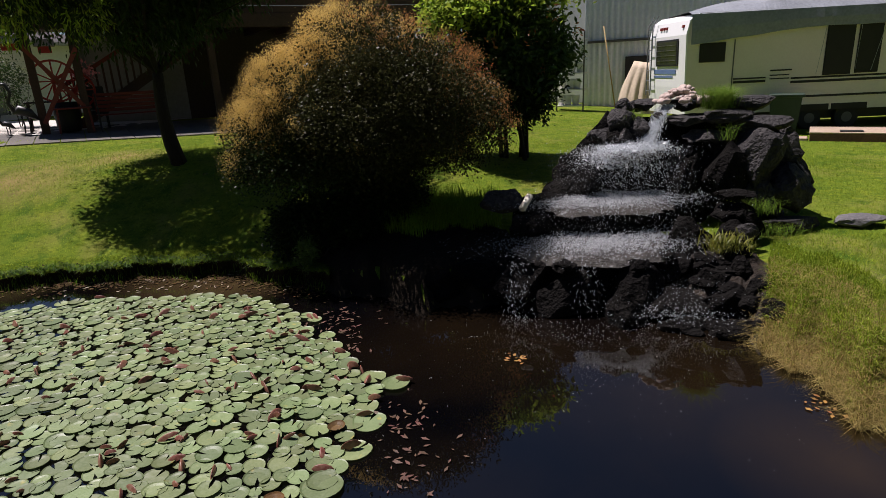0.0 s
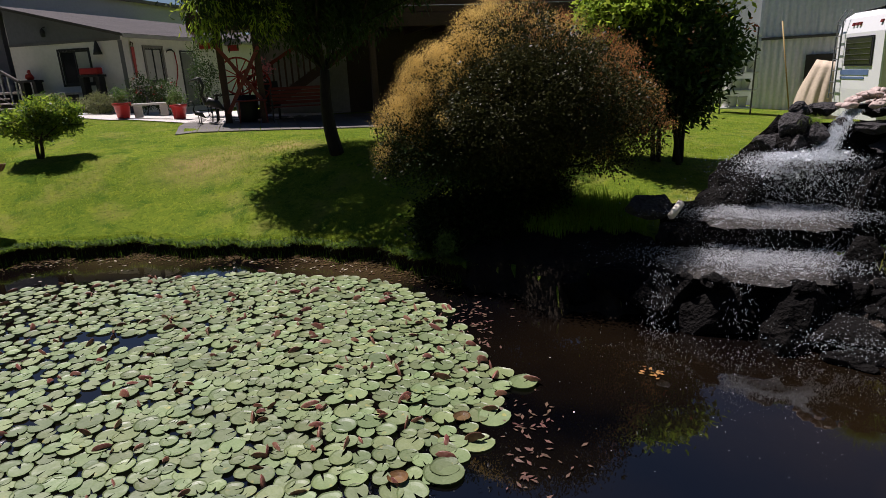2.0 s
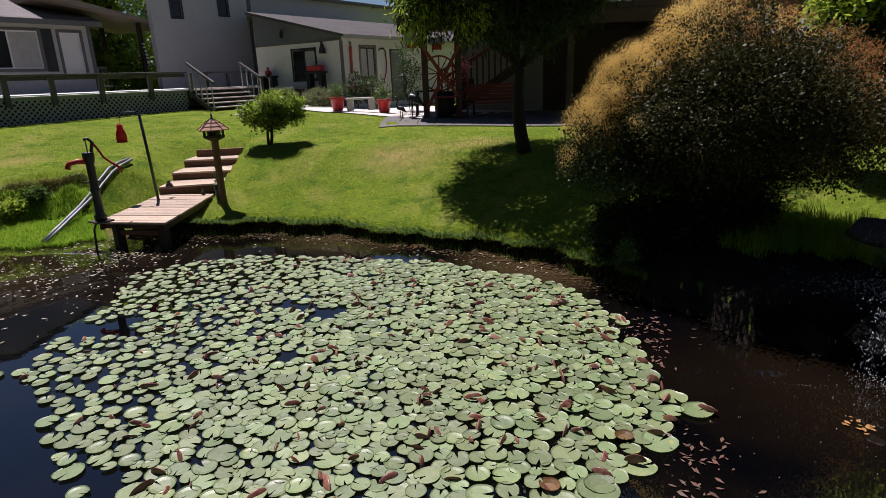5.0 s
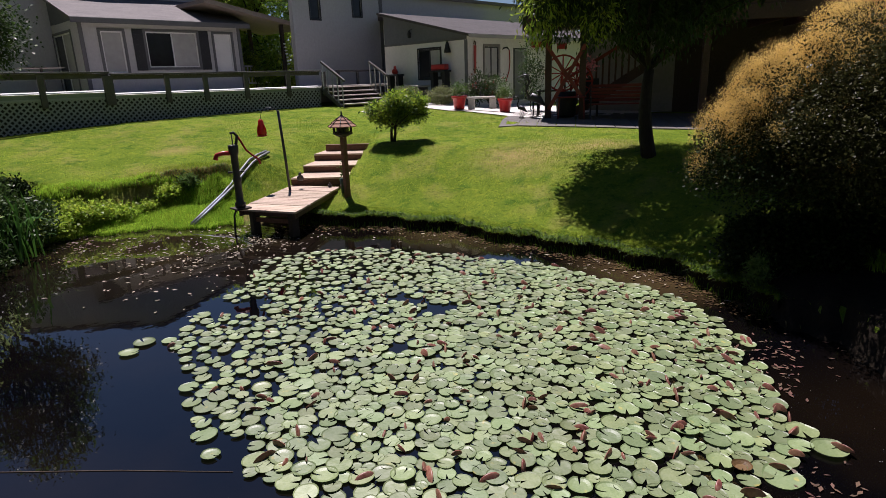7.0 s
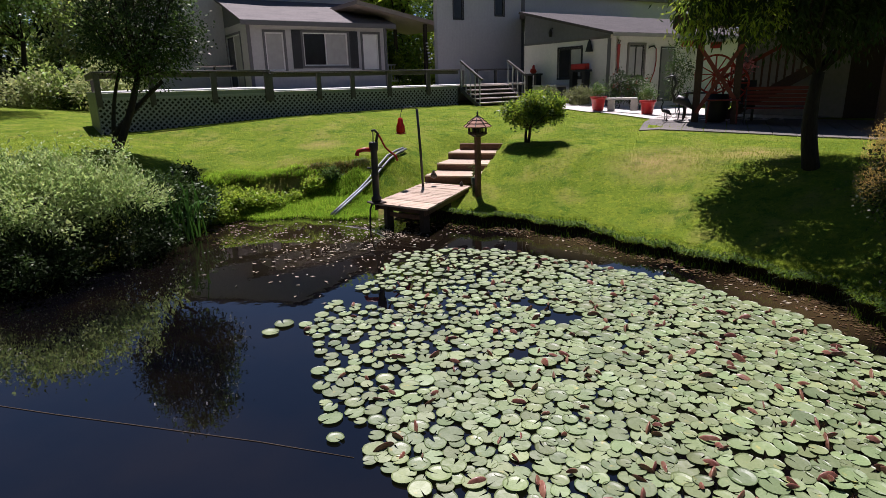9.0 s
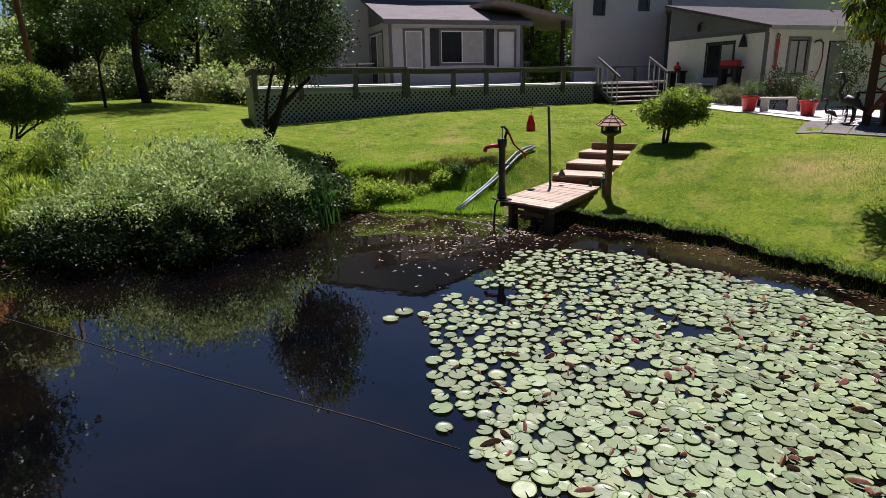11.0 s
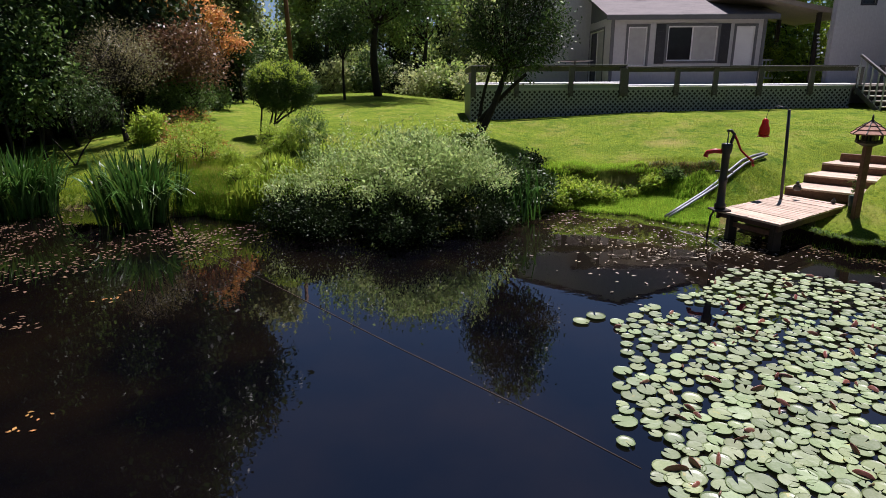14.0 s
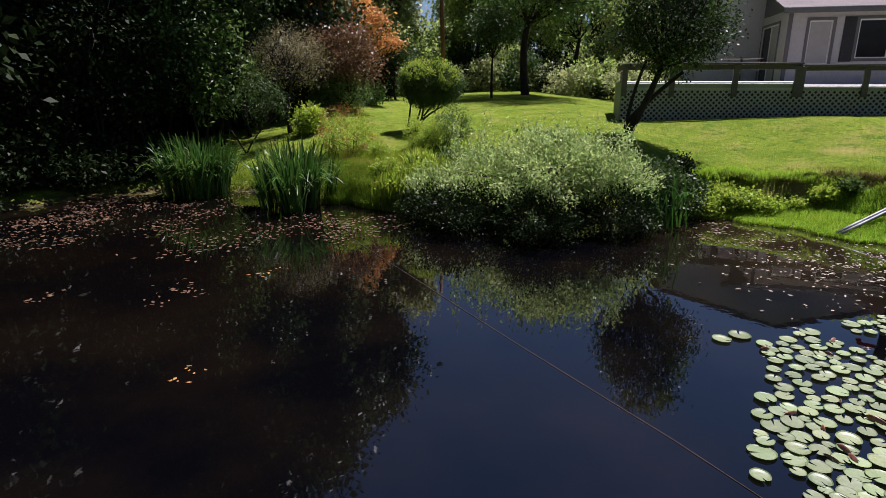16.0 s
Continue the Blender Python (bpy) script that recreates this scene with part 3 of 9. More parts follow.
def strip(name, mat, label, a, inner, outer, rise, rows=5, seed=0.0, lift=0.0):
    """A sheet laid along the shore between two distances from it, following the ground."""
    aa, tt = np.meshgrid(a, np.linspace(0.0, 1.0, rows), indexing="ij")
    base = np.interp(aa, SHORE_AZ, SHORE_R) + 0.12 * np.sin(aa * 0.9) + 0.07 * np.sin(aa * 2.3 + 1)
    wob = 0.05 * np.sin(aa * 5.3 + seed) + 0.03 * np.sin(aa * 11.7 + seed * 2)
    x, y = polar(aa, base + inner + (outer - inner + wob) * tt)
    z = heights(x, y) + rise * (0.6 + 0.4 * np.sin(aa * 7.1 + tt * 9)) * np.sin(tt * math.pi) + 0.012 + lift * tt
    n0, n1 = aa.shape
    i, j = np.meshgrid(np.arange(n0 - 1), np.arange(n1 - 1), indexing="ij")
    q = np.stack([i * n1 + j, (i + 1) * n1 + j, (i + 1) * n1 + j + 1, i * n1 + j + 1], -1).reshape(-1, 4)
    return solo(name, soup(name, np.stack([x, y, z], -1).reshape(-1, 3), q, smooth=True), mat, label, "bank", kind="structure")


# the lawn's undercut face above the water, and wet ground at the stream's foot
# soil of the bank face is darkened to carry the turf's shade
strip("bank_face", material("bank_soil_and_shade", (0.016, 0.012, 0.008), (0.034, 0.025, 0.015), 3.0, 16.0, 0.9, 1.0, spec=0.1, bump_d=0.05), "undercut earth face below the lawn, shade put into its colour", np.arange(14.0, 60.5, 0.35), -0.02, 0.20, 0.03, 6)
strip("stream_bed", material("wet_gravel", (0.012, 0.009, 0.007), (0.038, 0.029, 0.022), 4.0, 30.0, 0.45, 1.0, spec=0.15, c3=(0.07, 0.056, 0.042), bump_d=0.04), "wet dark gravel of the stream bed by the rocks", np.arange(-28.5, -15.9, 0.3), -0.25, 1.35, 0.05, 14, 1.0)


# ---- houses ----
def welded(name, m):
    """One closed mesh of boxes that touch: shared corners joined, inner faces dropped."""
    bm = bmesh.new()
    vs = [bm.verts.new(p) for p in m.v]
    for f in m.f:
        bm.faces.new([vs[i] for i in f])
    bmesh.ops.remove_doubles(bm, verts=bm.verts, dist=1e-4)
    seen = {}
    for f in bm.faces:
        seen.setdefault(tuple(round(c, 3) for c in f.calc_center_median()), []).append(f)
    bmesh.ops.delete(bm, geom=[f for g in seen.values() if len(g) > 1 for f in g], context="FACES_ONLY")
    bmesh.ops.recalc_face_normals(bm, faces=bm.faces)
    me = bpy.data.meshes.new(name)
    bm.to_mesh(me)
    bm.free()
    return me


def wall_y(name, x, y0, y1, z0, z1, holes, mat, parent, thick=0.14):
    """A wall along y with its outside at x (facing +x) and openings (ya, yb, za, zb) through it."""
    ys = sorted({y0, y1, *[h[0] for h in holes], *[h[1] for h in holes]})
    zs = sorted({z0, z1, *[h[2] for h in holes], *[h[3] for h in holes]})
    m = Mesh()
    for a, b in zip(ys, ys[1:]):
        for c, d in zip(zs, zs[1:]):
            if not any(h[0] <= a and b <= h[1] and h[2] <= c and d <= h[3] for h in holes):
                m.box((x - thick, a, c), (x, b, d))
    return part(name, welded(name, m), mat, parent)


def wall_x(name, y, x0, x1, z0, z1, holes, mat, parent, thick=0.14):
    """A wall along x with its outside at y (facing -y)."""
    xs = sorted({x0, x1, *[h[0] for h in holes], *[h[1] for h in holes]})
    zs = sorted({z0, z1, *[h[2] for h in holes], *[h[3] for h in holes]})
    m = Mesh()
    for a, b in zip(xs, xs[1:]):
        for c, d in zip(zs, zs[1:]):
            if not any(h[0] <= a and b <= h[1] and h[2] <= c and d <= h[3] for h in holes):
                m.box((a, y, c), (b, y + thick, d))
    return part(name, welded(name, m), mat, parent)


def window_y(parent, x, ya, yb, za, zb, bars=1, trim=0.09, sash=0.045, trim_mat=None, sash_mat=None, pane_mats=None, name="window"):
    """A window in a wall along y: trim, sashes and panes."""
    trim_mat, sash_mat = trim_mat or TRIM_GREY, sash_mat or WHITE_PAINT
    f = Mesh()
    f.box((x, ya - trim, za - trim), (x + 0.03, ya, zb + trim), 0.004).box((x, yb, za - trim), (x + 0.03, yb + trim, zb + trim), 0.004)
    f.box((x, ya, zb), (x + 0.028, yb, zb + trim), 0.004).box((x, ya, za - trim), (x + 0.028, yb, za), 0.004)
    w = part(name, f, trim_mat, parent)
    s = Mesh()
    s.box((x - 0.06, ya, za), (x - 0.02, ya + sash, zb), 0.003).box((x - 0.06, yb - sash, za), (x - 0.02, yb, zb), 0.003)
    s.box((x - 0.06, ya + sash, zb - sash), (x - 0.022, yb - sash, zb), 0.003).box((x - 0.06, ya + sash, za), (x - 0.022, yb - sash, za + sash), 0.003)
    step = (yb - ya) / bars
    for k in range(1, bars):
        s.box((x - 0.058, ya + k * step - sash / 2, za + sash), (x - 0.018, ya + k * step + sash / 2, zb - sash), 0.003)
    part("sash", s, sash_mat, w)
    for k in range(bars):
        g = Mesh().box((x - 0.05, ya + k * step + 0.01, za + 0.01), (x - 0.044, ya + (k + 1) * step - 0.01, zb - 0.01))
        part("pane", g, (pane_mats or [GLASS_DARK])[k % len(pane_mats or [1])], w)
    return w


def window_x(parent, y, xa, xb, za, zb, bars=1, trim=0.08, sash=0.045, trim_mat=None, sash_mat=None, pane_mats=None, name="window"):
    """A window in a wall along x that faces -y."""
    trim_mat, sash_mat = trim_mat or TRIM_GREY, sash_mat or WHITE_PAINT
    f = Mesh()
    f.box((xa - trim, y - 0.03, za - trim), (xa, y, zb + trim), 0.004).box((xb, y - 0.03, za - trim), (xb + trim, y, zb + trim), 0.004)
    f.box((xa, y - 0.028, zb), (xb, y, zb + trim), 0.004).box((xa, y - 0.028, za - trim), (xb, y, za), 0.004)
    w = part(name, f, trim_mat, parent)
    s = Mesh()
    s.box((xa, y + 0.02, za), (xa + sash, y + 0.06, zb), 0.003).box((xb - sash, y + 0.02, za), (xb, y + 0.06, zb), 0.003)
    s.box((xa + sash, y + 0.022, zb - sash), (xb - sash, y + 0.06, zb), 0.003).box((xa + sash, y + 0.022, za), (xb - sash, y + 0.06, za + sash), 0.003)
    step = (xb - xa) / bars
    for k in range(1, bars):
        s.box((xa + k * step - sash / 2, y + 0.018, za + sash), (xa + k * step + sash / 2, y + 0.058, zb - sash), 0.003)
    part("sash", s, sash_mat, w)
    for k in range(bars):
        g = Mesh().box((xa + k * step + 0.01, y + 0.044, za + 0.01), (xa + (k + 1) * step - 0.01, y + 0.05, zb - 0.01))
        part("pane", g, (pane_mats or [GLASS_DARK])[k % len(pane_mats or [1])], w)
    return w


def slab(m, pts, thick):
    """A sheet of even thickness under four points."""
    top = [Vector(p) for p in pts]
    n = (top[1] - top[0]).cross(top[2] - top[0]).normalized()
    if n.z < 0:
        n = -n
    low = [p - n * thick for p in top]
    k = len(top)
    return m.add(top + low, [tuple(range(k)), tuple(range(2 * k - 1, k - 1, -1))] + [(i, (i + 1) % k, k + (i + 1) % k, k + i) for i in range(k)])


SETBACK = Matrix.Translation((EYE_X, EYE_Y, 2.95)) @ Matrix.Scale(1.2, 4) @ Matrix.Translation((-EYE_X, -EYE_Y, -2.95))


def set_back(*things):
    """The houses with the deck are drawn at a smaller scale: bring them to full size at their distance."""
    for th in things:
        th.matrix_basis = SETBACK @ th.matrix_basis


# sunroom house: its window wall runs along y
HX = -23.0
FLOOR = 2.92
sun_house = thing("house", (HX, 9.5, 2.0), "pale grey single-storey house with dark shutters and shingle roof", "house")
EAVE = 5.30
wall_y("wall", HX, 6.35, 12.05, 2.2, EAVE, [(6.98, 7.68, 3.55, 4.93), (8.45, 10.30, 3.72, 4.95), (10.98, 11.68, 3.55, 4.93)], SIDING_Y, sun_house)
wall_x("wall", 6.35, -27.5, HX - 0.145, 2.2, EAVE, [(-26.2, -24.0, 2.95, 4.95)], SIDING_X, sun_house)
window_y(sun_house, HX, 6.98, 7.68, 3.55, 4.93, 1, pane_mats=[BLIND])
window_y(sun_house, HX, 8.45, 10.30, 3.72, 4.95, 2, pane_mats=[GLASS_DARK, BLIND])
window_y(sun_house, HX, 10.98, 11.68, 3.55, 4.93, 1, pane_mats=[WHITE_PAINT])
window_x(sun_house, 6.35, -26.2, -24.0, 2.95, 4.95, 2, pane_mats=[GLASS_DARK, BLIND], name="sliding_door")
for ya in (8.0, 10.39):
    sm = Mesh().box((HX, ya, 3.62), (HX + 0.035, ya + 0.36, 5.03), 0.004)
    for k in range(16):
        sm.box((HX + 0.035, ya + 0.04, 3.68 + k * 0.083), (HX + 0.045, ya + 0.32, 3.735 + k * 0.083))
    part("shutter", sm, CHARCOAL, sun_house)
part("corner_board", Mesh().box((HX, 6.32, 2.2), (HX + 0.03, 6.45, EAVE), 0.004), TRIM_GREY, sun_house)
part("corner_board", Mesh().box((HX, 11.95, 2.2), (HX + 0.03, 12.08, EAVE), 0.004), TRIM_GREY, sun_house)
rm = Mesh()
slab(rm, [(HX + 0.35, 6.05, EAVE + 0.02), (HX + 0.35, 12.35, EAVE + 0.02), (HX - 3.2, 12.35, EAVE + 1.15), (HX - 3.2, 6.05, EAVE + 1.15)], 0.09)
part("roof", rm, SHINGLE, sun_house, "weathered grey shingle roof")
part("fascia", Mesh().box((HX + 0.352, 6.05, EAVE - 0.16), (HX + 0.38, 12.35, EAVE + 0.01), 0.004), TRIM_GREY, sun_house)
gm2 = Mesh().add([(HX - 0.02, 6.345, EAVE + 0.02), (HX - 3.2, 6.345, EAVE + 1.05), (HX - 4.5, 6.345, EAVE + 1.05), (HX - 4.5, 6.345, EAVE + 0.02)], [(0, 1, 2, 3)])
gm2.add([(HX - 0.02, 6.48, EAVE + 0.02), (HX - 3.2, 6.48, EAVE + 1.05), (HX - 4.5, 6.48, EAVE + 1.05), (HX - 4.5, 6.48, EAVE + 0.02)], [(3, 2, 1, 0)])
part("gable", gm2, GABLE_GREY, sun_house)
# its main part behind: a broad gable end with a low roof on either side of the ridge
RX, RIDGE = HX - 3.2, 8.07
gable = [(3.6, 2.2), (12.4, 2.2), (12.4, 6.85), (8.4, RIDGE), (3.6, 6.75)]
mg = Mesh().add([(RX, y, z) for y, z in gable] + [(RX - 0.14, y, z) for y, z in gable], [(0, 1, 2, 3, 4), (9, 8, 7, 6, 5)] + [(i, (i + 1) % 5, 5 + (i + 1) % 5, 5 + i) for i in range(5)])
part("wall", mg, SIDING_Y, sun_house)
wall_x("wall", 3.6, HX - 10, RX - 0.145, 2.2, 6.74, [], SIDING_X, sun_house)
part("roof", slab(Mesh(), [(RX + 0.25, 3.1, 6.70), (RX + 0.25, 8.4, RIDGE + 0.13), (HX - 10, 8.4, RIDGE + 0.13), (HX - 10, 3.1, 6.70)], 0.12), SHINGLE, sun_house)
part("roof", slab(Mesh(), [(RX + 0.25, 8.403, RIDGE + 0.13), (RX + 0.25, 12.9, 6.80), (HX - 10, 12.9, 6.80), (HX - 10, 8.403, RIDGE + 0.13)], 0.12), SHINGLE, sun_house)
# the porch roof between the houses
part("porch_roof", slab(Mesh(), [(HX + 0.5, 14.85, 5.34), (HX - 3.0, 14.85, 5.34), (HX - 3.0, 10.6, 6.15), (HX + 0.5, 10.6, 6.15)], 0.16), material("porch_awning", (0.26, 0.21, 0.18), (0.20, 0.165, 0.14), 1.5, 18, 0.85, 0.2), sun_house, "sloping porch roof with a pale underside")
for px in (HX + 0.25, HX - 2.4):
    part("porch_post", Mesh().box((px - 0.07, 13.75, 2.9), (px + 0.07, 13.89, 5.36), 0.01), WOOD_DARK, sun_house)
pr = thing("porch_railing", (HX - 1.5, 13.2, FLOOR), "white slatted porch railing with diagonal braces", "railing")
for z in (3.05, 3.75):
    part("rail", Mesh().box((HX - 1.55, 12.2, z), (HX - 1.49, 13.7, z + 0.07), 0.008), WHITE_PAINT, pr)
for k in range(10):
    part("baluster", Mesh().box((HX - 1.54, 12.28 + k * 0.15, 3.12), (HX - 1.50, 12.33 + k * 0.15, 3.75), 0.005), WHITE_PAINT, pr)

set_back(sun_house, pr)

# tall house: blue-grey wall, with the low cream annexe in front of it
TX = -21.9
tall = thing("house", (TX, 20, 2), "tall blue-grey sided house with narrow upper windows", "house")
TY0 = 13.9
wall_y("wall", TX, TY0, 34.0, 1.5, 6.75, [(14.75, 15.2, 5.55, 6.6), (16.95, 17.4, 5.75, 6.6)], TALL_Y, tall, 0.2)
part("wall", Mesh().beam((TX - 0.24, TY0 + 0.10, 4.125), (TX - 7.5, TY0 + 4.85, 4.125), 0.2, 5.25, 0.0), SIDING_X, tall)
window_y(tall, TX, 14.75, 15.2, 5.55, 6.6, 1, 0.06, 0.03, CHARCOAL, CHARCOAL)
window_y(tall, TX, 16.95, 17.4, 5.75, 6.6, 1, 0.06, 0.03, CHARCOAL, CHARCOAL)
part("roof", slab(Mesh(), [(TX + 0.3, TY0 - 0.3, 6.85), (TX + 0.3, 34.5, 6.85), (TX - 7.5, 34.5, 7.7), (TX - 7.5, TY0 + 4.5, 7.7)], 0.15), SHINGLE, tall)
part("corner_board", Mesh().box((TX, 18.42, 1.9), (TX + 0.04, 18.6, 6.7), 0.005), TRIM_GREY, tall)
set_back(tall)

AX, AY = -16.75, 18.62
annexe = thing("annexe", (AX, AY + 3, 2), "low cream annexe with lean-to shingle roof and dark gable", "house")
A_EAVE = 4.62
wall_y("wall", AX, AY, 31.0, 1.7, A_EAVE, [(19.70, 20.62, 3.0, 4.22), (21.72, 22.56, 1.95, 4.12)], CREAM_Y, annexe)
wall_x("wall", AY, TX + 0.01, AX - 0.145, 1.7, A_EAVE - 0.05, [(-19.62, -18.28, 3.02, 4.22)], CREAM_X, annexe)
window_y(annexe, AX, 19.70, 20.62, 3.0, 4.22, 2, 0.1, 0.05, material("taupe_trim", (0.19, 0.17, 0.155), (0.15, 0.135, 0.12), 2, 20, 0.6, 0.1), BLACK_PAINT, [BLIND])
window_x(annexe, AY, -19.62, -18.28, 3.02, 4.22, 2, 0.07, 0.06, BLACK_PAINT, BLACK_PAINT, [GLASS_DARK, BLIND])
DOOR_GREY = material("grey_door_paint", (0.17, 0.165, 0.16), (0.13, 0.128, 0.125), 2, 20, 0.5, 0.08)
dr = part("door", Mesh().box((AX - 0.09, 21.75, 1.95), (AX - 0.04, 22.53, 4.09), 0.006), DOOR_GREY, annexe, "plain grey door")
part("door_frame", Mesh().box((AX - 0.02, 21.66, 1.95), (AX + 0.03, 21.72, 4.18), 0.004).box((AX - 0.02, 22.56, 1.95), (AX + 0.03, 22.62, 4.18), 0.004).box((AX - 0.02, 21.72, 4.12), (AX + 0.028, 22.56, 4.18), 0.004), BLACK_PAINT, annexe)
part("door_knob", Mesh().lathe((AX - 0.01, 22.45, 2.9), [(0.005, -0.03), (0.03, -0.02), (0.035, 0), (0.03, 0.02), (0.005, 0.03)], 10), GALV, dr)
R_TOP = 5.95
part("roof", slab(Mesh(), [(AX + 0.4, AY - 0.35, A_EAVE + 0.05), (AX + 0.4, 31.2, A_EAVE + 0.05), (TX + 0.005, 31.2, R_TOP), (TX + 0.005, AY - 0.35, R_TOP)], 0.1), SHINGLE_DARK, annexe, "grey shingle lean-to roof")
part("fascia", Mesh().box((AX + 0.402, AY - 0.35, A_EAVE - 0.1), (AX + 0.43, 31.2, A_EAVE + 0.03), 0.004), material("gutter_taupe", (0.34, 0.32, 0.30), (0.28, 0.265, 0.25), 2, 20, 0.5, 0.05), annexe)
part("wall", Mesh().beam((TX - 0.05, AY + 0.16, 3.6), (TX - 4.3, AY + 3.75, 3.6), 0.14, 3.8, 0.0), CREAM_X, annexe)
part("roof", slab(Mesh(), [(TX, AY - 0.3, R_TOP - 0.01), (TX, 31.2, R_TOP - 0.01), (TX - 4.4, 31.2, R_TOP + 0.3), (TX - 4.4, AY + 3.4, R_TOP + 0.3)], 0.1), SHINGLE_DARK, annexe, "shallow back roof of the lean-to")
ga_ = Mesh()
gz0 = A_EAVE - 0.045
for yy in (AY - 0.012, AY + 0.12):
    ga_.add([(TX + 0.05, yy, gz0), (AX, yy, gz0), (AX, yy, A_EAVE), (TX + 0.05, yy, R_TOP - 0.13)], [(0, 1, 2, 3)])
part("gable", ga_, GABLE_GREY, annexe, "dark grey sided gable end")
part("gable_trim", Mesh().box((TX + 0.05, AY - 0.04, gz0 - 0.1), (AX, AY - 0.013, gz0), 0.004), TRIM_GREY, annexe)
part("corner_board", Mesh().box((AX - 0.13, AY - 0.035, 1.7), (AX + 0.035, AY - 0.002, gz0 - 0.105), 0.004), TRIM_GREY, annexe)
wl = thing("wall_lantern", (-20.0, AY - 0.1, 5.0), "small dark wall lantern on the gable", "lamp")
part("body", Mesh().lathe((-20.0, AY - 0.16, 4.85), [(0.03, -0.12), (0.07, -0.1), (0.09, 0.08), (0.05, 0.16), (0.01, 0.2)], 8), BLACK_PAINT, wl)
part("bracket", Mesh().beam((-20.0, AY - 0.01, 5.1), (-20.0, AY - 0.17, 5.04), 0.03, 0.03), BLACK_PAINT, wl)

# concrete patio before the annexe, laid on the rising ground
pm = Mesh()
px_, py_ = np.linspace(-18.6, -10.6, 17), np.linspace(15.4, 22.0, 12)
def patio_z(x, y):
    return ground_z(x, y) + 0.03
grid = [[(x + (y - 18) * 0.25, y + 0.5 * math.sin((x + 14) * 0.3), 0) for y in py_] for x in px_]
for i in range(16):
    for j in range(11):
        q = [grid[i][j], grid[i + 1][j], grid[i + 1][j + 1], grid[i][j + 1]]
        pm.add([(x, y, patio_z(x, y)) for x, y, _ in q], [(0, 1, 2, 3)])
solo("patio", pm, CONCRETE, "sunlit pale concrete patio", "patio", kind="structure")

# ---- raised deck with lattice skirt ----
DX = -18.95
deck = thing("raised_deck", (DX, 7, 1.9), "long grey raised deck with white lattice skirt and rail", "deck")
D0, D1, DJ = 0.95, 12.90, 5.85


part("floor", Mesh().box((HX + 0.01, D0, 2.88), (DX - 0.03, DJ, 2.96), 0.01).box((HX + 0.01, DJ, 2.79), (DX - 0.03, D1, 2.87), 0.01).box((TX + 0.01, D1, 2.79), (DX - 0.03, 18.3, 2.87), 0.01), DECK_BOARD, deck)
part("fascia", Mesh().box((DX - 0.03, D0, 2.80), (DX, DJ, 2.955), 0.006), FASCIA_GREEN, deck, "pale green fascia board")
part("fascia", Mesh().box((DX - 0.03, DJ, 2.73), (DX, D1, 2.865), 0.006), FASCIA_GREEN, deck, "pale green fascia board")
# white strips added along the edge to look like sunlit floor
for y0, y1, z in ((D0, DJ, 2.955), (DJ + 0.01, D1, 2.865)):
    part("edge_board", slab(Mesh(), [(DX + 0.03, y0, z - 0.035), (DX + 0.03, y1, z - 0.035), (DX - 0.16, y1, z + 0.025), (DX - 0.16, y0, z + 0.025)], 0.02), WHITE_PAINT, deck, "added white strip for the deck floor's sunlit edge")
part("end_panel", Mesh().box((HX, D0 - 0.03, 1.7), (DX, D0, 2.955), 0.006), FASCIA_GREEN, deck)
part("skirt_backing", Mesh().box((DX - 0.12, D0, 1.5), (DX - 0.08, D1, 2.77)), BLACK_PAINT, deck)
# lattice: crossing slats clipped to the skirt's height
lat = [Mesh(), Mesh()]
pitch, sw = 0.155, 0.042
for side in (0, 1):
    y = D0 - 1.5
    while y < D1 + 1.5:
        for z0, z1 in ((1.6, 2.79),):
            pts = []
            for z in (z0, z1):
                yy = y + (z - z0) * (1 if side == 0 else -1)
                pts.append((yy, z))
            (ya, za), (yb, zb) = pts
            def clip(ya, za, yb, zb):
                t0, t1 = 0.0, 1.0
                for lim, sign in ((D0, 1), (D1, -1)):
                    a, b = (ya - lim) * sign, (yb - lim) * sign
                    if a < 0 and b < 0:
                        return None
                    if a < 0:
                        t0 = max(t0, a / (a - b))
                    if b < 0:
                        t1 = min(t1, a / (a - b))
                return (ya + (yb - ya) * t0, za + (zb - za) * t0, ya + (yb - ya) * t1, za + (zb - za) * t1) if t1 > t0 else None
            c = clip(ya, za, yb, zb)
            if c:
                lat[side].beam((DX - 0.028 - 0.012 * side, c[0], c[1]), (DX - 0.028 - 0.012 * side, c[2], c[3]), 0.008, sw, 0.0, up=(0, -1, 1) if side == 0 else (0, 1, 1))
        y += pitch
for side in (0, 1):
    tagged(part("lattice_slats", lat[side], LATTICE, deck, "grey-white diagonal lattice slats"), kind="stuff")
part("skirt_rail", Mesh().box((DX - 0.02, D0, 2.73), (DX + 0.004, DJ, 2.80), 0.005), LATTICE, deck)

posts_y = [D0 + 0.06, 2.35, 4.05, 5.70, 7.35, 8.55, 9.95, 11.55, 13.05]
railing = thing("deck_railing", (DX, 7, 2.9), "low weathered grey deck railing with square posts", "railing")
for k, y in enumerate(posts_y):
    zt = 3.44 if y < DJ - 0.2 else 3.38
    w = 0.075 if abs(y - 5.70) > 0.1 else 0.13
    part("post", Mesh().box((DX + 0.002, y - w, 2.55), (DX + 0.09, y + w, zt), 0.008), WOOD_GREY, railing)
part("top_rail", Mesh().box((DX - 0.05, D0, 3.44), (DX + 0.13, DJ - 0.1, 3.49), 0.008), WOOD_GREY, railing)
part("top_rail", Mesh().box((DX - 0.05, DJ - 0.06, 3.38), (DX + 0.13, D1, 3.43), 0.008), WOOD_GREY, railing)
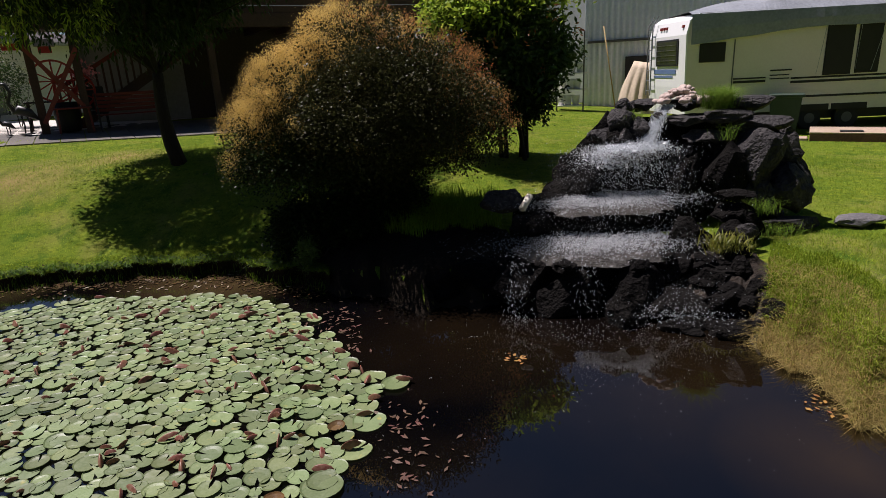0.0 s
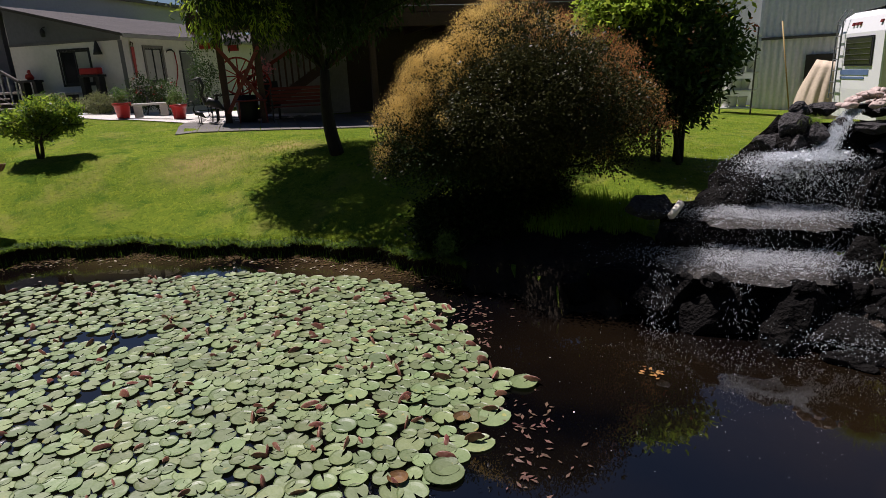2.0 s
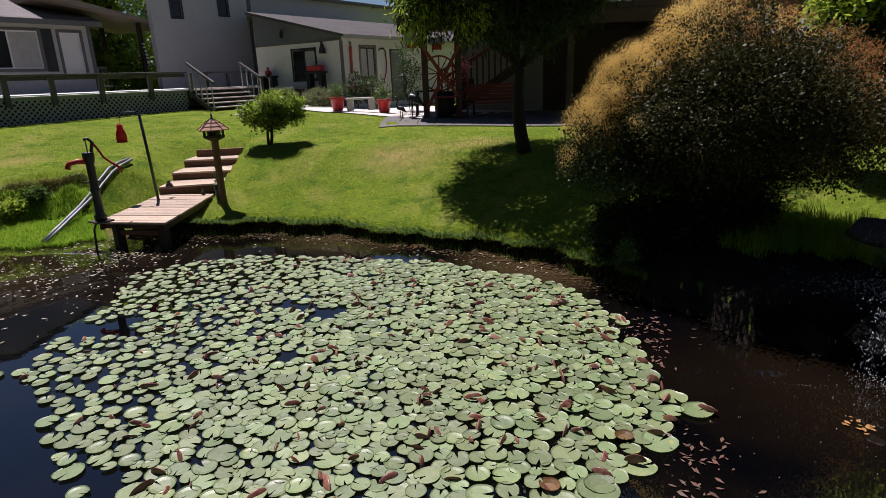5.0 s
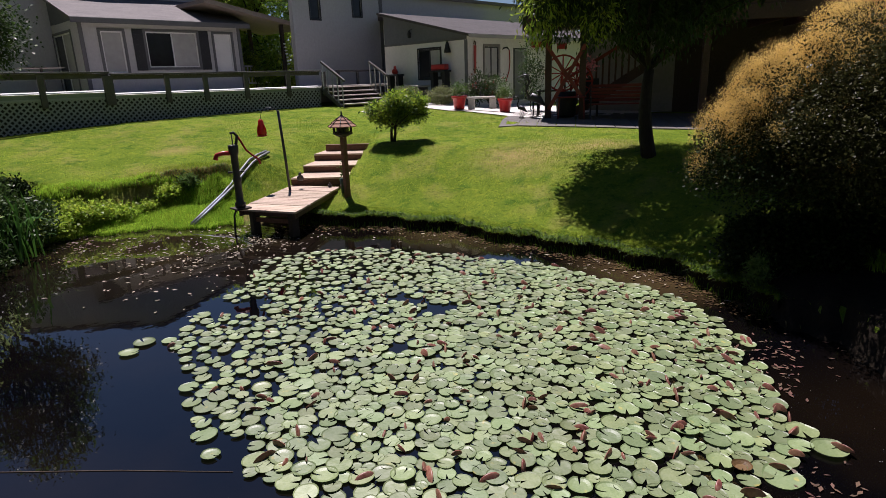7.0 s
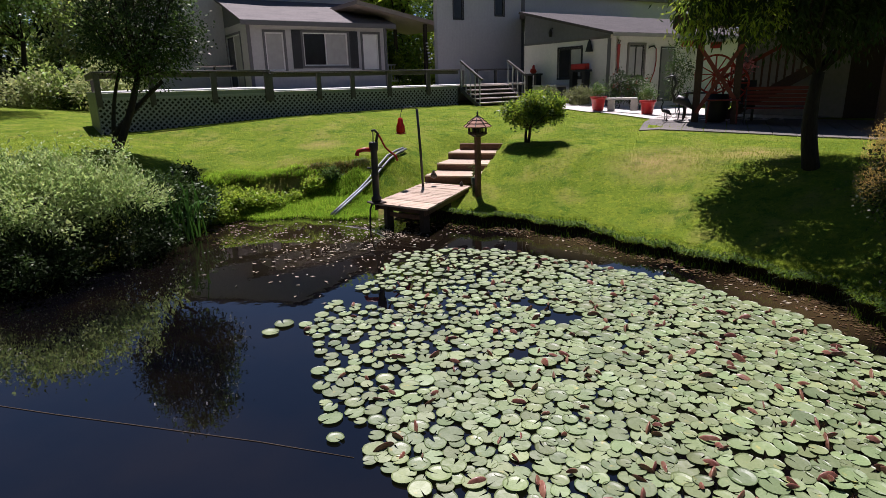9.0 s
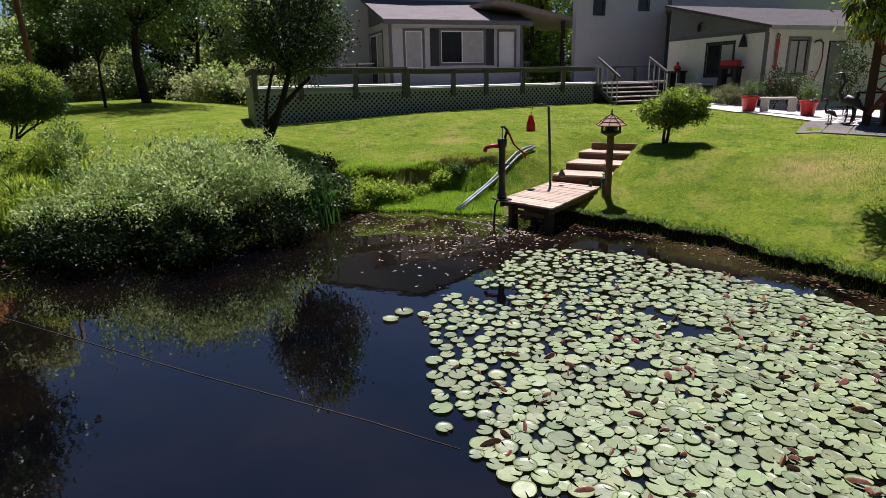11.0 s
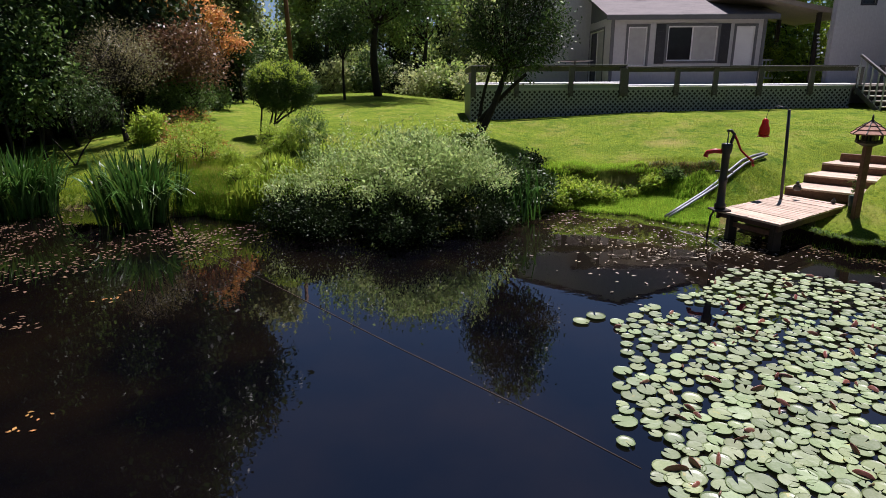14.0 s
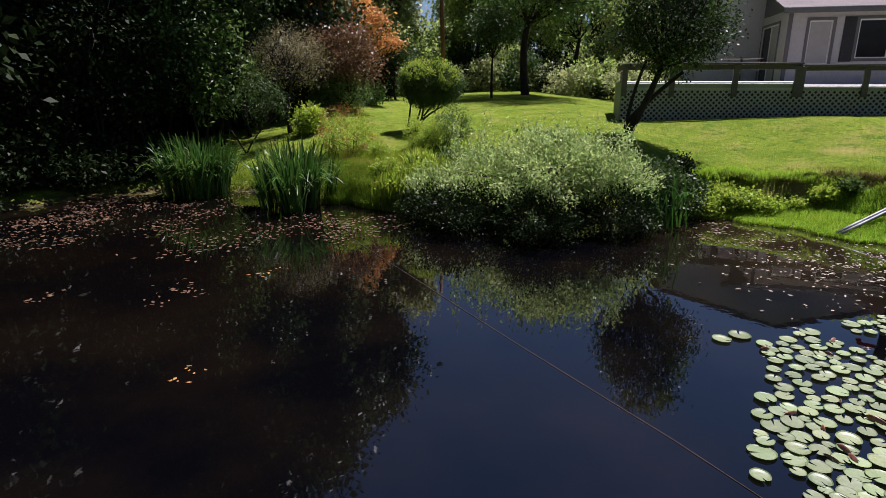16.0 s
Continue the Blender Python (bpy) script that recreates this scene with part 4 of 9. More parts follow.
part("rail", Mesh().box((DX + 0.0, D0, 3.30), (DX - 0.035, DJ - 0.1, 3.436), 0.006), WOOD_GREY, railing)
part("rail", Mesh().box((DX + 0.0, DJ - 0.06, 3.26), (DX - 0.035, D1, 3.376), 0.006), WOOD_GREY, railing)
part("side_rail", Mesh().box((HX + 0.2, D0 - 0.02, 3.30), (DX - 0.055, D0 + 0.10, 3.49), 0.008), WOOD_GREY, railing)
for k in range(4):
    x = DX - 0.9 - k * 0.95
    part("post", Mesh().box((x - 0.05, D0 + 0.11, 2.96), (x + 0.05, D0 + 0.20, 3.44), 0.006), WOOD_GREY, railing)
back_rail = thing("deck_railing", (DX, 16, 2.87), "grey back railing of the deck landing", "railing")
part("top_rail", Mesh().box((DX - 1.9, 15.0, 3.40), (DX - 1.8, 18.2, 3.47), 0.008), WOOD_GREY, back_rail)
for y in (15.1, 16.1, 17.1, 18.1):
    part("post", Mesh().box((DX - 1.9, y - 0.05, 2.87), (DX - 1.81, y + 0.05, 3.40), 0.006), WOOD_GREY, back_rail)

# steps from the deck to the patio
stairs = thing("deck_stairs", (DX + 0.8, 14.3, 2.1), "weathered grey wooden stairs with white-edged handrails", "stairs")
SY0, SY1 = D1 + 0.1, 15.2
for k in range(5):
    z = 2.83 - 0.15 * k
    x = DX + 0.03 + 0.26 * k
    part("tread", Mesh().box((x, SY0, z - 0.04), (x + 0.32, SY1, z), 0.008), DECK_BOARD, stairs)
    part("riser", Mesh().box((x, SY0 + 0.03, z - 0.17), (x + 0.02, SY1 - 0.03, z - 0.042)), WOOD_GREY, stairs)
for y in (SY0 - 0.02, SY1 + 0.02):
    part("stringer", Mesh().beam((DX + 0.02, y, 2.72), (DX + 1.3, y, 2.02), 0.045, 0.14), WOOD_GREY, stairs)
    hr = part("handrail", Mesh().beam((DX + 0.05, y, 3.72), (DX + 1.4, y, 3.02), 0.07, 0.08, 0.01), WOOD_GREY, stairs, "weathered sloping handrail")
    for k in range(5):
        x = DX + 0.1 + k * 0.29
        zt = 3.68 - (x - DX - 0.05) * 0.52
        part("baluster", Mesh().box((x - 0.02, y - 0.02, zt - 1.08), (x + 0.02, y + 0.02, zt), 0.004), LATTICE, stairs)


set_back(deck, railing, back_rail, stairs)

# ---- dark balcony house ----
class Frame:
    """A building's own axes: u to the right as seen from the pond, d away from it."""

    def __init__(self, az, away=1.0):
        a = radians(az)
        self.n, self.u, self.o = Vector((-math.sin(a), math.cos(a), 0)), Vector((math.cos(a), math.sin(a), 0)), Vector((EYE_X, EYE_Y, 0))
        m = Matrix((self.u, self.n, Vector((0, 0, 1)))).transposed().to_4x4()
        m.translation = self.o
        eye = Vector((EYE_X, EYE_Y, 2.85))
        self.m = Matrix.Translation(eye) @ Matrix.Scale(away, 4) @ Matrix.Translation(-eye) @ m

    def p(self, u, d, z):
        return self.m @ Vector((u, d, z))


def fbox(fr, u0, u1, d0, d1, z0, z1, bevel=0.008, mesh=None):
    return (mesh or Mesh()).box((u0, d0, z0), (u1, d1, z1), bevel, fr.m)


B = Frame(32.0, 1.09)
RED_BRACE = material("red_brace_wood", (0.26, 0.05, 0.035), (0.17, 0.03, 0.022), 2.0, 20.0, 0.6, 0.2)
G = Frame(32.0)
bal = thing("balcony_house", tuple(B.p(3, 19, 1.4)), "dark brown house with an overhanging timber balcony in deep shade", "house")
# pale siding darkened: the balcony's shade is in its colour
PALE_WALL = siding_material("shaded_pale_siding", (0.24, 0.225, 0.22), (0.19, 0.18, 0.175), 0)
DARK_WALL = material("dark_brown_siding", (0.05, 0.03, 0.025), (0.035, 0.022, 0.018), 1.0, 15.0, 0.8, 0.2)
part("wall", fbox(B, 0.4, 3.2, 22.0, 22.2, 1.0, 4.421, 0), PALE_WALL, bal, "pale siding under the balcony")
part("wall", fbox(B, 3.2, 12.0, 22.0, 22.2, 1.0, 4.421, 0), DARK_WALL, bal)
part("corner_board", fbox(B, 0.28, 0.42, 21.93, 21.998, 1.0, 4.4), TRIM_GREY, bal)
# unseen top of this wall is raised past the roof to shade the terrace
part("upper_wall", fbox(B, -1.2, 12.0, 19.6, 19.8, 4.565, 7.6, 0), DARK_WALL, bal)
part("balcony_floor", fbox(B, -1.5, 12.0, 17.8, 22.0, 4.42, 4.56, 0.01), WOOD_BROWN, bal)
part("balcony_beam", fbox(B, -1.55, 12.0, 17.72, 17.795, 4.18, 4.56, 0.01), WOOD_BROWN, bal)
part("end_beam", fbox(B, -1.55, -1.46, 17.8, 22.0, 4.18, 4.41, 0.01), WOOD_BROWN, bal)
for k in range(12):
    part("joist", fbox(B, -1.0 + k * 1.05, -0.9 + k * 1.05, 17.8, 21.9, 4.2, 4.41, 0.006), WOOD_BROWN, bal)
part("balcony_board", fbox(B, -1.5, 12.0, 17.74, 17.78, 4.563, 4.95, 0.008), WOOD_BROWN, bal)
part("balcony_board", fbox(B, -1.5, -1.46, 17.8, 19.55, 4.563, 4.95, 0.008), WOOD_BROWN, bal)
part("balcony_rail", fbox(B, -1.55, 12.0, 17.70, 17.82, 5.0, 5.07, 0.008), WOOD_BROWN, bal)
for k in range(8):
    part("balcony_post", fbox(B, -1.5 + k * 1.7, -1.4 + k * 1.7, 17.785, 17.86, 4.565, 5.0, 0.006), WOOD_BROWN, bal)
part("roof", slab(Mesh(), [B.p(-1.6, 19.2, 6.9), B.p(12.4, 19.2, 6.9), B.p(12.4, 24.5, 8.4), B.p(-1.6, 24.5, 8.4)], 0.14), SHINGLE, bal)
for u in (-0.82, 0.15, 3.4, 7.0, 10.5):
    part("post", fbox(B, u - 0.09, u + 0.09, 17.92, 18.10, 1.1, 4.18, 0.01), WOOD_BROWN, bal)
part("brace", Mesh().beam(B.p(-1.0, 17.86, 3.95), B.p(0.12, 17.86, 2.35), 0.11, 0.11), RED_BRACE, bal)
part("brace", Mesh().beam(B.p(0.20, 17.84, 3.75), B.p(-0.80, 17.84, 2.0), 0.11, 0.11), RED_BRACE, bal)
part("brace", Mesh().beam(B.p(-1.35, 17.95, 4.2), B.p(-0.85, 17.95, 3.7), 0.10, 0.10), WOOD_BROWN, bal)
# outside stair with slatted rail, rising behind the posts
st = thing("outside_stairs", tuple(B.p(1.5, 20, 1.6)), "brown wooden outside staircase with slatted handrail", "stairs")
for k in range(13):
    u, z = -0.35 + k * 0.29, 1.72 + k * 0.188
    part("tread", fbox(B, u, u + 0.31, 19.7, 20.7, z, z + 0.045, 0.006), WOOD_BROWN, st)
    part("riser", fbox(B, u, u + 0.02, 19.75, 20.65, z - 0.14, z, 0), WOOD_BROWN, st)
part("stringer", Mesh().beam(B.p(-0.45, 19.66, 1.55), B.p(3.45, 19.66, 4.02), 0.05, 0.30), WOOD_BROWN, st)
part("handrail", Mesh().beam(B.p(-0.45, 19.62, 2.76), B.p(2.9, 19.62, 4.72), 0.08, 0.11), WOOD_RED, st)
for k in range(15):
    u = -0.38 + k * 0.19
    z = 2.72 + (u + 0.45) * 0.585
    part("baluster", fbox(B, u - 0.028, u + 0.028, 19.60, 19.64, z - 0.95, z, 0.004), WOOD_BROWN, st)
# slab of pavers beneath
sl = Mesh()
for k in range(24):
    u0 = -2.2 + k * 0.55
    for j in range(5):
        d0 = 17.35 + j * 1.1
        pts = [G.p(u0, d0, 0), G.p(u0 + 0.53, d0, 0), G.p(u0 + 0.53, d0 + 1.08, 0), G.p(u0, d0 + 1.08, 0)]
        top = [ground_z(p.x, p.y) + 0.03 for p in pts]
        sl.add([(p.x, p.y, z) for p, z in zip(pts, top)] + [(p.x, p.y, z - 0.08) for p, z in zip(pts, top)], [(0, 1, 2, 3), (0, 4, 5, 1), (1, 5, 6, 2), (2, 6, 7, 3), (3, 7, 4, 0)])
# paving colour is taken down to hold the shade below the balcony
tagged(solo("terrace", sl, material("shaded_paving", (0.15, 0.135, 0.12), (0.10, 0.092, 0.085), 1.0, 22.0, 0.85, 0.2), "paved terrace under the balcony", "terrace", kind="structure"))


def zg(u, d):
    p = B.p(u, d, 0)
    return (ground_z(p.x, p.y) + 0.055 - 2.85) / 1.09 + 2.85


# wagon wheel
def wagon_wheel(c, r, name="wagon_wheel"):
    th = thing(name, tuple(c - Vector((0, 0, r))), "red painted wooden wagon wheel leaning on the posts", "wagon wheel")
    ax, up = B.u, Vector((0, 0, 1))
    ring = [c + (ax * math.cos(k * math.tau / 28) + up * math.sin(k * math.tau / 28)) * r for k in range(28)]
    rim = Mesh()
    for k in range(28):
        rim.beam(ring[k], ring[(k + 1) % 28], 0.05, 0.055, 0.0)
    part("rim", rim, RED_PAINT, th)
    part("hub", Mesh().tube([c - B.n * 0.12, c - B.n * 0.06, c + B.n * 0.06, c + B.n * 0.12], [0.06, 0.085, 0.085, 0.06], 12), RED_PAINT, th)
    for k in range(12):
        a = k * math.tau / 12
        d = ax * math.cos(a) + up * math.sin(a)
        part("spoke", Mesh().beam(c + d * 0.07, c + d * (r - 0.02), 0.035, 0.035, 0.004), RED_PAINT, th)
    return th


wagon_wheel(B.p(-0.42, 18.45, 3.0), 0.55)
wagon_wheel(B.p(-0.02, 18.75, 2.75), 0.5)


def bench(u0, u1, d, name="garden_bench"):
    z = zg((u0 + u1) / 2, d)
    th = thing(name, tuple(B.p((u0 + u1) / 2, d, z)), "dark red slatted garden bench with iron ends", "bench")
    for k in range(4):
        part("seat_slat", fbox(B, u0, u1, d - 0.05 + k * 0.11, d + 0.04 + k * 0.11, z + 0.42, z + 0.45, 0.005), WOOD_RED, th)
    for k in range(5):
        part("back_slat", fbox(B, u0, u1, d + 0.40 + k * 0.02, d + 0.43 + k * 0.02, z + 0.50 + k * 0.10, z + 0.58 + k * 0.10, 0.005), WOOD_RED, th)
    for u in (u0 + 0.05, u1 - 0.05):
        part("leg", Mesh().tube([B.p(u, d - 0.08, z), B.p(u, d - 0.02, z + 0.2), B.p(u, d - 0.05, z + 0.42), B.p(u, d - 0.03, z + 0.62), B.p(u, d + 0.35, z + 0.64)], 0.022, 7), IRON, th)
        part("leg", Mesh().tube([B.p(u, d + 0.5, z), B.p(u, d + 0.38, z + 0.4), B.p(u, d + 0.5, z + 0.98)], 0.022, 7), IRON, th)
    return th


bench(0.35, 2.05, 18.1)


def small_table(u, d, w, h, label, mat=None):
    z = zg(u, d)
    th = thing("side_table", tuple(B.p(u, d, z)), label, "table")
    part("top", fbox(B, u - w, u + w, d - w * 0.7, d + w * 0.7, z + h - 0.04, z + h, 0.008), mat or WOOD_RED, th)
    for su in (-1, 1):
        for sd in (-1, 1):
            part("leg", Mesh().beam(B.p(u + su * (w - 0.05), d + sd * (w * 0.6), z), B.p(u + su * (w - 0.08), d + sd * (w * 0.55), z + h - 0.04), 0.04, 0.04), mat or WOOD_RED, th)
    return th


small_table(-0.15, 18.0, 0.42, 0.62, "low dark red side table under the balcony")
small_table(-0.75, 18.9, 0.45, 0.75, "dark workbench table behind the wagon wheels", WOOD_DARK)
# chair beside the bench
z = zg(0.2, 18.7)
ch = thing("chair", tuple(B.p(0.35, 18.8, z)), "dark upholstered chair in the balcony's shade", "chair")
part("seat", fbox(B, 0.1, 0.65, 18.6, 19.1, z + 0.38, z + 0.48, 0.03), BLACK_PAINT, ch)
part("backrest", fbox(B, 0.1, 0.65, 19.1, 19.18, z + 0.5, z + 1.1, 0.03), BLACK_PAINT, ch)
for u in (0.13, 0.58):
    for d in (18.63, 19.05):
        part("leg", fbox(B, u, u + 0.05, d, d + 0.05, z, z + 0.38, 0.004), BLACK_PAINT, ch)
# barrel-like black planter and heron statues
z = zg(-0.35, 18.2)
solo("planter_tub", Mesh().lathe(tuple(B.p(-0.3, 18.35, z)), [(0.25, 0), (0.31, 0.12), (0.33, 0.5), (0.30, 0.8), (0.26, 0.8), (0.24, 0.5)], 16), BLACK_PAINT, "black wooden tub by the balcony post", "planter", smooth=True)


def bird_statue(u, d, h, label, neck=1.0):
    z = zg(u, d)
    m = Mesh()
    q = lambda a, b: B.p(u + a, d, z + b)
    m.tube([q(-0.16 * h, 0.40 * h), q(-0.05 * h, 0.46 * h), q(0.1 * h, 0.40 * h), q(0.26 * h, 0.24 * h)], [0.03 * h, 0.11 * h, 0.10 * h, 0.012 * h], 10)
    m.tube([q(-0.13 * h, 0.44 * h), q(-0.2 * h, 0.6 * h), q(-0.13 * h, 0.8 * h), q(-0.19 * h, 0.96 * h), q(-0.25 * h, 0.95 * h), q(-0.42 * h, 0.9 * h)], [0.05 * h, 0.035 * h, 0.03 * h, 0.045 * h, 0.03 * h, 0.006 * h], 8)
    for s in (-0.04, 0.05):
        m.tube([q(s * h, 0.36 * h), q((s + 0.02) * h, 0.18 * h), q(s * h, 0)], 0.012 * h + 0.004, 6)
    m.lathe(tuple(q(0, 0)), [(0.14 * h, 0), (0.14 * h, 0.02), (0.02, 0.025)], 12)
    return solo("bird_statue", m, IRON, label, "statue", smooth=True)


bird_statue(-1.55, 17.55, 0.62, "squat dark metal bird statue at the terrace edge")
bird_statue(-1.2, 17.9, 1.25, "tall dark metal heron statue by the terrace")


def hanging_house(u, d, z):
    th = thing("birdhouse", tuple(B.p(u, d, z)), "small red hanging birdhouse with shingled roof", "birdhouse")
    part("body", fbox(B, u - 0.14, u + 0.14, d - 0.1, d + 0.1, z, z + 0.16, 0.008), RED_PAINT, th)
    part("roof", slab(Mesh(), [B.p(u - 0.22, d - 0.16, z + 0.16), B.p(u + 0.22, d - 0.16, z + 0.16), B.p(u + 0.22, d, z + 0.32), B.p(u - 0.22, d, z + 0.32)], 0.02), PEBBLE, th)
    part("roof", slab(Mesh(), [B.p(u - 0.22, d + 0.16, z + 0.16), B.p(u + 0.22, d + 0.16, z + 0.16), B.p(u + 0.22, d + 0.003, z + 0.32), B.p(u - 0.22, d + 0.003, z + 0.32)], 0.02), PEBBLE, th)
    part("wire", Mesh().tube([B.p(u, d, z + 0.3), B.p(u, d, 4.2)], 0.006, 5), IRON, th)


hanging_house(-1.15, 17.7, 3.72)
hanging_house(-0.45, 18.0, 3.66)
# bicycle wheel-like round frame in the shade, a pink flower basket
fb = tuple(B.p(0.25, 19.2, 3.0))
fth = thing("flower_basket", fb, "hanging basket of pink flowers", "flowers")
part("basket", Mesh().lathe((fb[0], fb[1], fb[2] - 0.15), [(0.05, 0), (0.16, 0.08), (0.2, 0.18), (0.17, 0.18)], 12), WOOD_BROWN, fth)
pk = np.array(fb) + RNG.normal(size=(260, 3)) * (0.16, 0.16, 0.17) + (0, 0, 0.2)
part("blossom", leaf_soup("blossom", pk, 0.08, 0.07, 0.4), material("pink_petal", (0.7, 0.18, 0.24), (0.8, 0.32, 0.36), 6, 30, 0.6, 0, rand=0.2, thin=0.3), fth)
part("cord", Mesh().tube([(fb[0], fb[1], fb[2]), (fb[0], fb[1], 4.42)], 0.006, 5), IRON, fth)

# overhead cable across the dark house
solo("cable", Mesh().tube([B.p(-1.5 + k * 0.7, 17.4, 4.80 - 0.10 * math.sin(math.pi * k / 18)) for k in range(19)], 0.012, 5), GALV, "thin pale cable strung along the balcony", "cable", smooth=True)

# ---- travel trailer under a tarpaulin ----
T = Frame(-30.0)
TD = 20.5
gzt = 0.5


class Side:
    """The trailer's axes: u along its side, d into it; its rear end shows."""

    def __init__(self):
        self.f, self.far = Frame(-3.0), 18.75
        self.n = self.f.n

    def at(self, u):
        return self.far * math.tan(radians(27.0) + math.atan(u / 20.5))

    def p(self, u, d, z):
        return self.f.p(self.at(u), self.far + d - TD, z)


R = Side()


def rbox(u0, u1, d0, d1, z0, z1, bevel=0.008):
    return fbox(R.f, R.at(u0), R.at(u1), R.far + d0 - TD, R.far + d1 - TD, z0, z1, bevel)



def rear_box(o0, o1, d0, d1, z0, z1):
    """A flat piece on the slanting rear end, from o0 to o1 out of it."""
    m = Mesh()
    m.add([R.p(rear_u(z) - o - SKEW * d, TD + d, z) for o in (o0, o1) for d, z in ((d0, z0), (d1, z0), (d1, z1), (d0, z1))], [(0, 1, 2, 3), (7, 6, 5, 4), (0, 4, 5, 1), (1, 5, 6, 2), (2, 6, 7, 3), (3, 7, 4, 0)])
    return m


def rear_u(z):
    return float(np.interp(z, [q[1] for q in prof[:5]], [q[0] for q in prof[:5]]))


rv = thing("travel_trailer", tuple(R.p(0.5, TD + 1.2, gzt)), "old cream and white travel trailer with dark windows", "trailer")
U0, U1, ZB, ZT, SKEW, WIDE = -3.42, 3.3, 1.08, 3.97, 0.17, 2.42
body = Mesh()
prof = [(U0 + 0.05, ZB), (U0 - 0.02, 1.9), (U0 - 0.06, 3.4), (U0 + 0.03, 3.80), (U0 + 0.30, ZT), (U1, ZT), (U1, ZB)]
n = len(prof)
body.add([R.p(u, TD, z) for u, z in prof] + [R.p(u - SKEW * WIDE * (u < 0), TD + WIDE, z) for u, z in prof], [tuple(range(n)), tuple(range(2 * n - 1, n - 1, -1))] + [(i, (i + 1) % n, n + (i + 1) % n, n + i) for i in range(1, n)])
part("body", body, RV_CREAM, rv, "cream corrugated side")
rear = Mesh()
for (ua, za), (ub, zb) in zip(prof[:5], prof[1:5]):
    rear.add([R.p(u + o - SKEW * d, TD + d, z) for o in (-0.014, 0.03) for u, d, z in ((ua, -0.012, za), (ub, -0.012, zb), (ub, WIDE + 0.01, zb), (ua, WIDE + 0.01, za))], [(0, 1, 2, 3), (4, 7, 6, 5), (0, 4, 5, 1), (2, 6, 7, 3)])
part("rear_panel", rear, RV_WHITE, rv, "white moulded rear end")
rw = part("rear_window", rear_box(0.02, 0.05, 0.42, 1.86, 2.52, 3.30), BLACK_PAINT, rv)
part("pane", rear_box(0.052, 0.058, 0.48, 1.80, 2.57, 3.25), GLASS_DARK, rw)
for k in range(4):
    part("louvre", rear_box(0.062, 0.075, 0.50, 1.78, 2.68 + k * 0.15, 2.69 + k * 0.15), TRIM_GREY, rw)
part("rear_stripe", rear_box(0.018, 0.028, 0.55, 2.05, 2.28, 2.42), BLUE_PAINT, rv)
part("rear_stripe", rear_box(0.018, 0.028, 0.75, 2.05, 2.17, 2.23), BLUE_PAINT, rv)
for d in (0.22, 1.28, 1.46, 1.64):
    part("marker_light", rear_box(0.016, 0.06, d, d + 0.09, 3.60, 3.68), WOOD_RED, rv)
lad = part("ladder", Mesh().tube([R.p(U0 - 0.16 - SKEW * 2.05, TD + 2.05, 1.6), R.p(U0 - 0.16 - SKEW * 2.05, TD + 2.05, 3.75), R.p(U0 + 0.02 - SKEW * 2.05, TD + 2.05, 4.07)], 0.02, 6).tube([R.p(U0 - 0.16 - SKEW * 2.35, TD + 2.35, 1.6), R.p(U0 - 0.16 - SKEW * 2.35, TD + 2.35, 3.75), R.p(U0 + 0.02 - SKEW * 2.35, TD + 2.35, 4.07)], 0.02, 6), GALV, rv)
for k in range(7):
    part("rung", Mesh().tube([R.p(U0 - 0.16 - SKEW * 2.05, TD + 2.05, 1.75 + k * 0.32), R.p(U0 - 0.16 - SKEW * 2.35, TD + 2.35, 1.75 + k * 0.32)], 0.014, 5), GALV, lad)


def rv_window(u0, u1, z0, z1):
    w = part("window", rbox(u0 - 0.03, u1 + 0.03, TD - 0.03, TD - 0.004, z0 - 0.03, z1 + 0.03, 0.025), BLACK_PAINT, rv)
    part("pane", rbox(u0, u1, TD - 0.036, TD - 0.031, z0, z1, 0.004), BLACK_PAINT, w)


rv_window(-3.05, -2.38, 2.62, 3.10)
rv_window(0.24, 0.83, 2.10, 3.42)
rv_window(0.98, 1.45, 2.12, 3.40)
rv_window(1.9, 2.9, 2.3, 3.2)
for u0, u1, z0, z1, m in ((-2.07, -1.2, 2.06, 2.10, BLACK_PAINT), (-2.07, -1.2, 1.95, 2.02, CHARCOAL), (-1.1, -0.55, 2.25, 2.29, CHARCOAL), (-1.1, -0.6, 2.12, 2.15, CHARCOAL), (-1.1, -0.6, 2.02, 2.05, CHARCOAL), (-0.55, 3.2, 2.00, 2.05, BLACK_PAINT), (-0.55, U1, 1.88, 1.95, CHARCOAL), (-3.3, U1, 1.46, 1.52, CHARCOAL)):
    part("stripe", rbox(u0, u1, TD - 0.016, TD - 0.003, z0, z1, 0.002), m, rv)
part("entry_door", rbox(-2.12, -2.09, TD - 0.014, TD - 0.003, 1.3, 3.2, 0.002), TRIM_GREY, rv)
part("underframe", rbox(U0 + 0.3, U1, TD + 0.25, TD + 2.1, 0.80, 1.08, 0.01), BLACK_PAINT, rv)
for u in (0.05, 0.95):
    wc = R.p(u, TD + 0.14, 0.84)
    wh = part("wheel", Mesh().tube([wc - R.n * 0.11, wc - R.n * 0.09, wc + R.n * 0.09, wc + R.n * 0.11], [0.28, 0.335, 0.335, 0.28], 24), RUBBER, rv)
    part("rim", Mesh().tube([wc - R.n * 0.118, wc - R.n * 0.112], [0.13, 0.15], 16), TRIM_GREY, wh)
    part("wheel_arch", rbox(u - 0.42, u + 0.42, TD - 0.012, TD - 0.002, 1.07, 1.25, 0.05), BLACK_PAINT, rv)
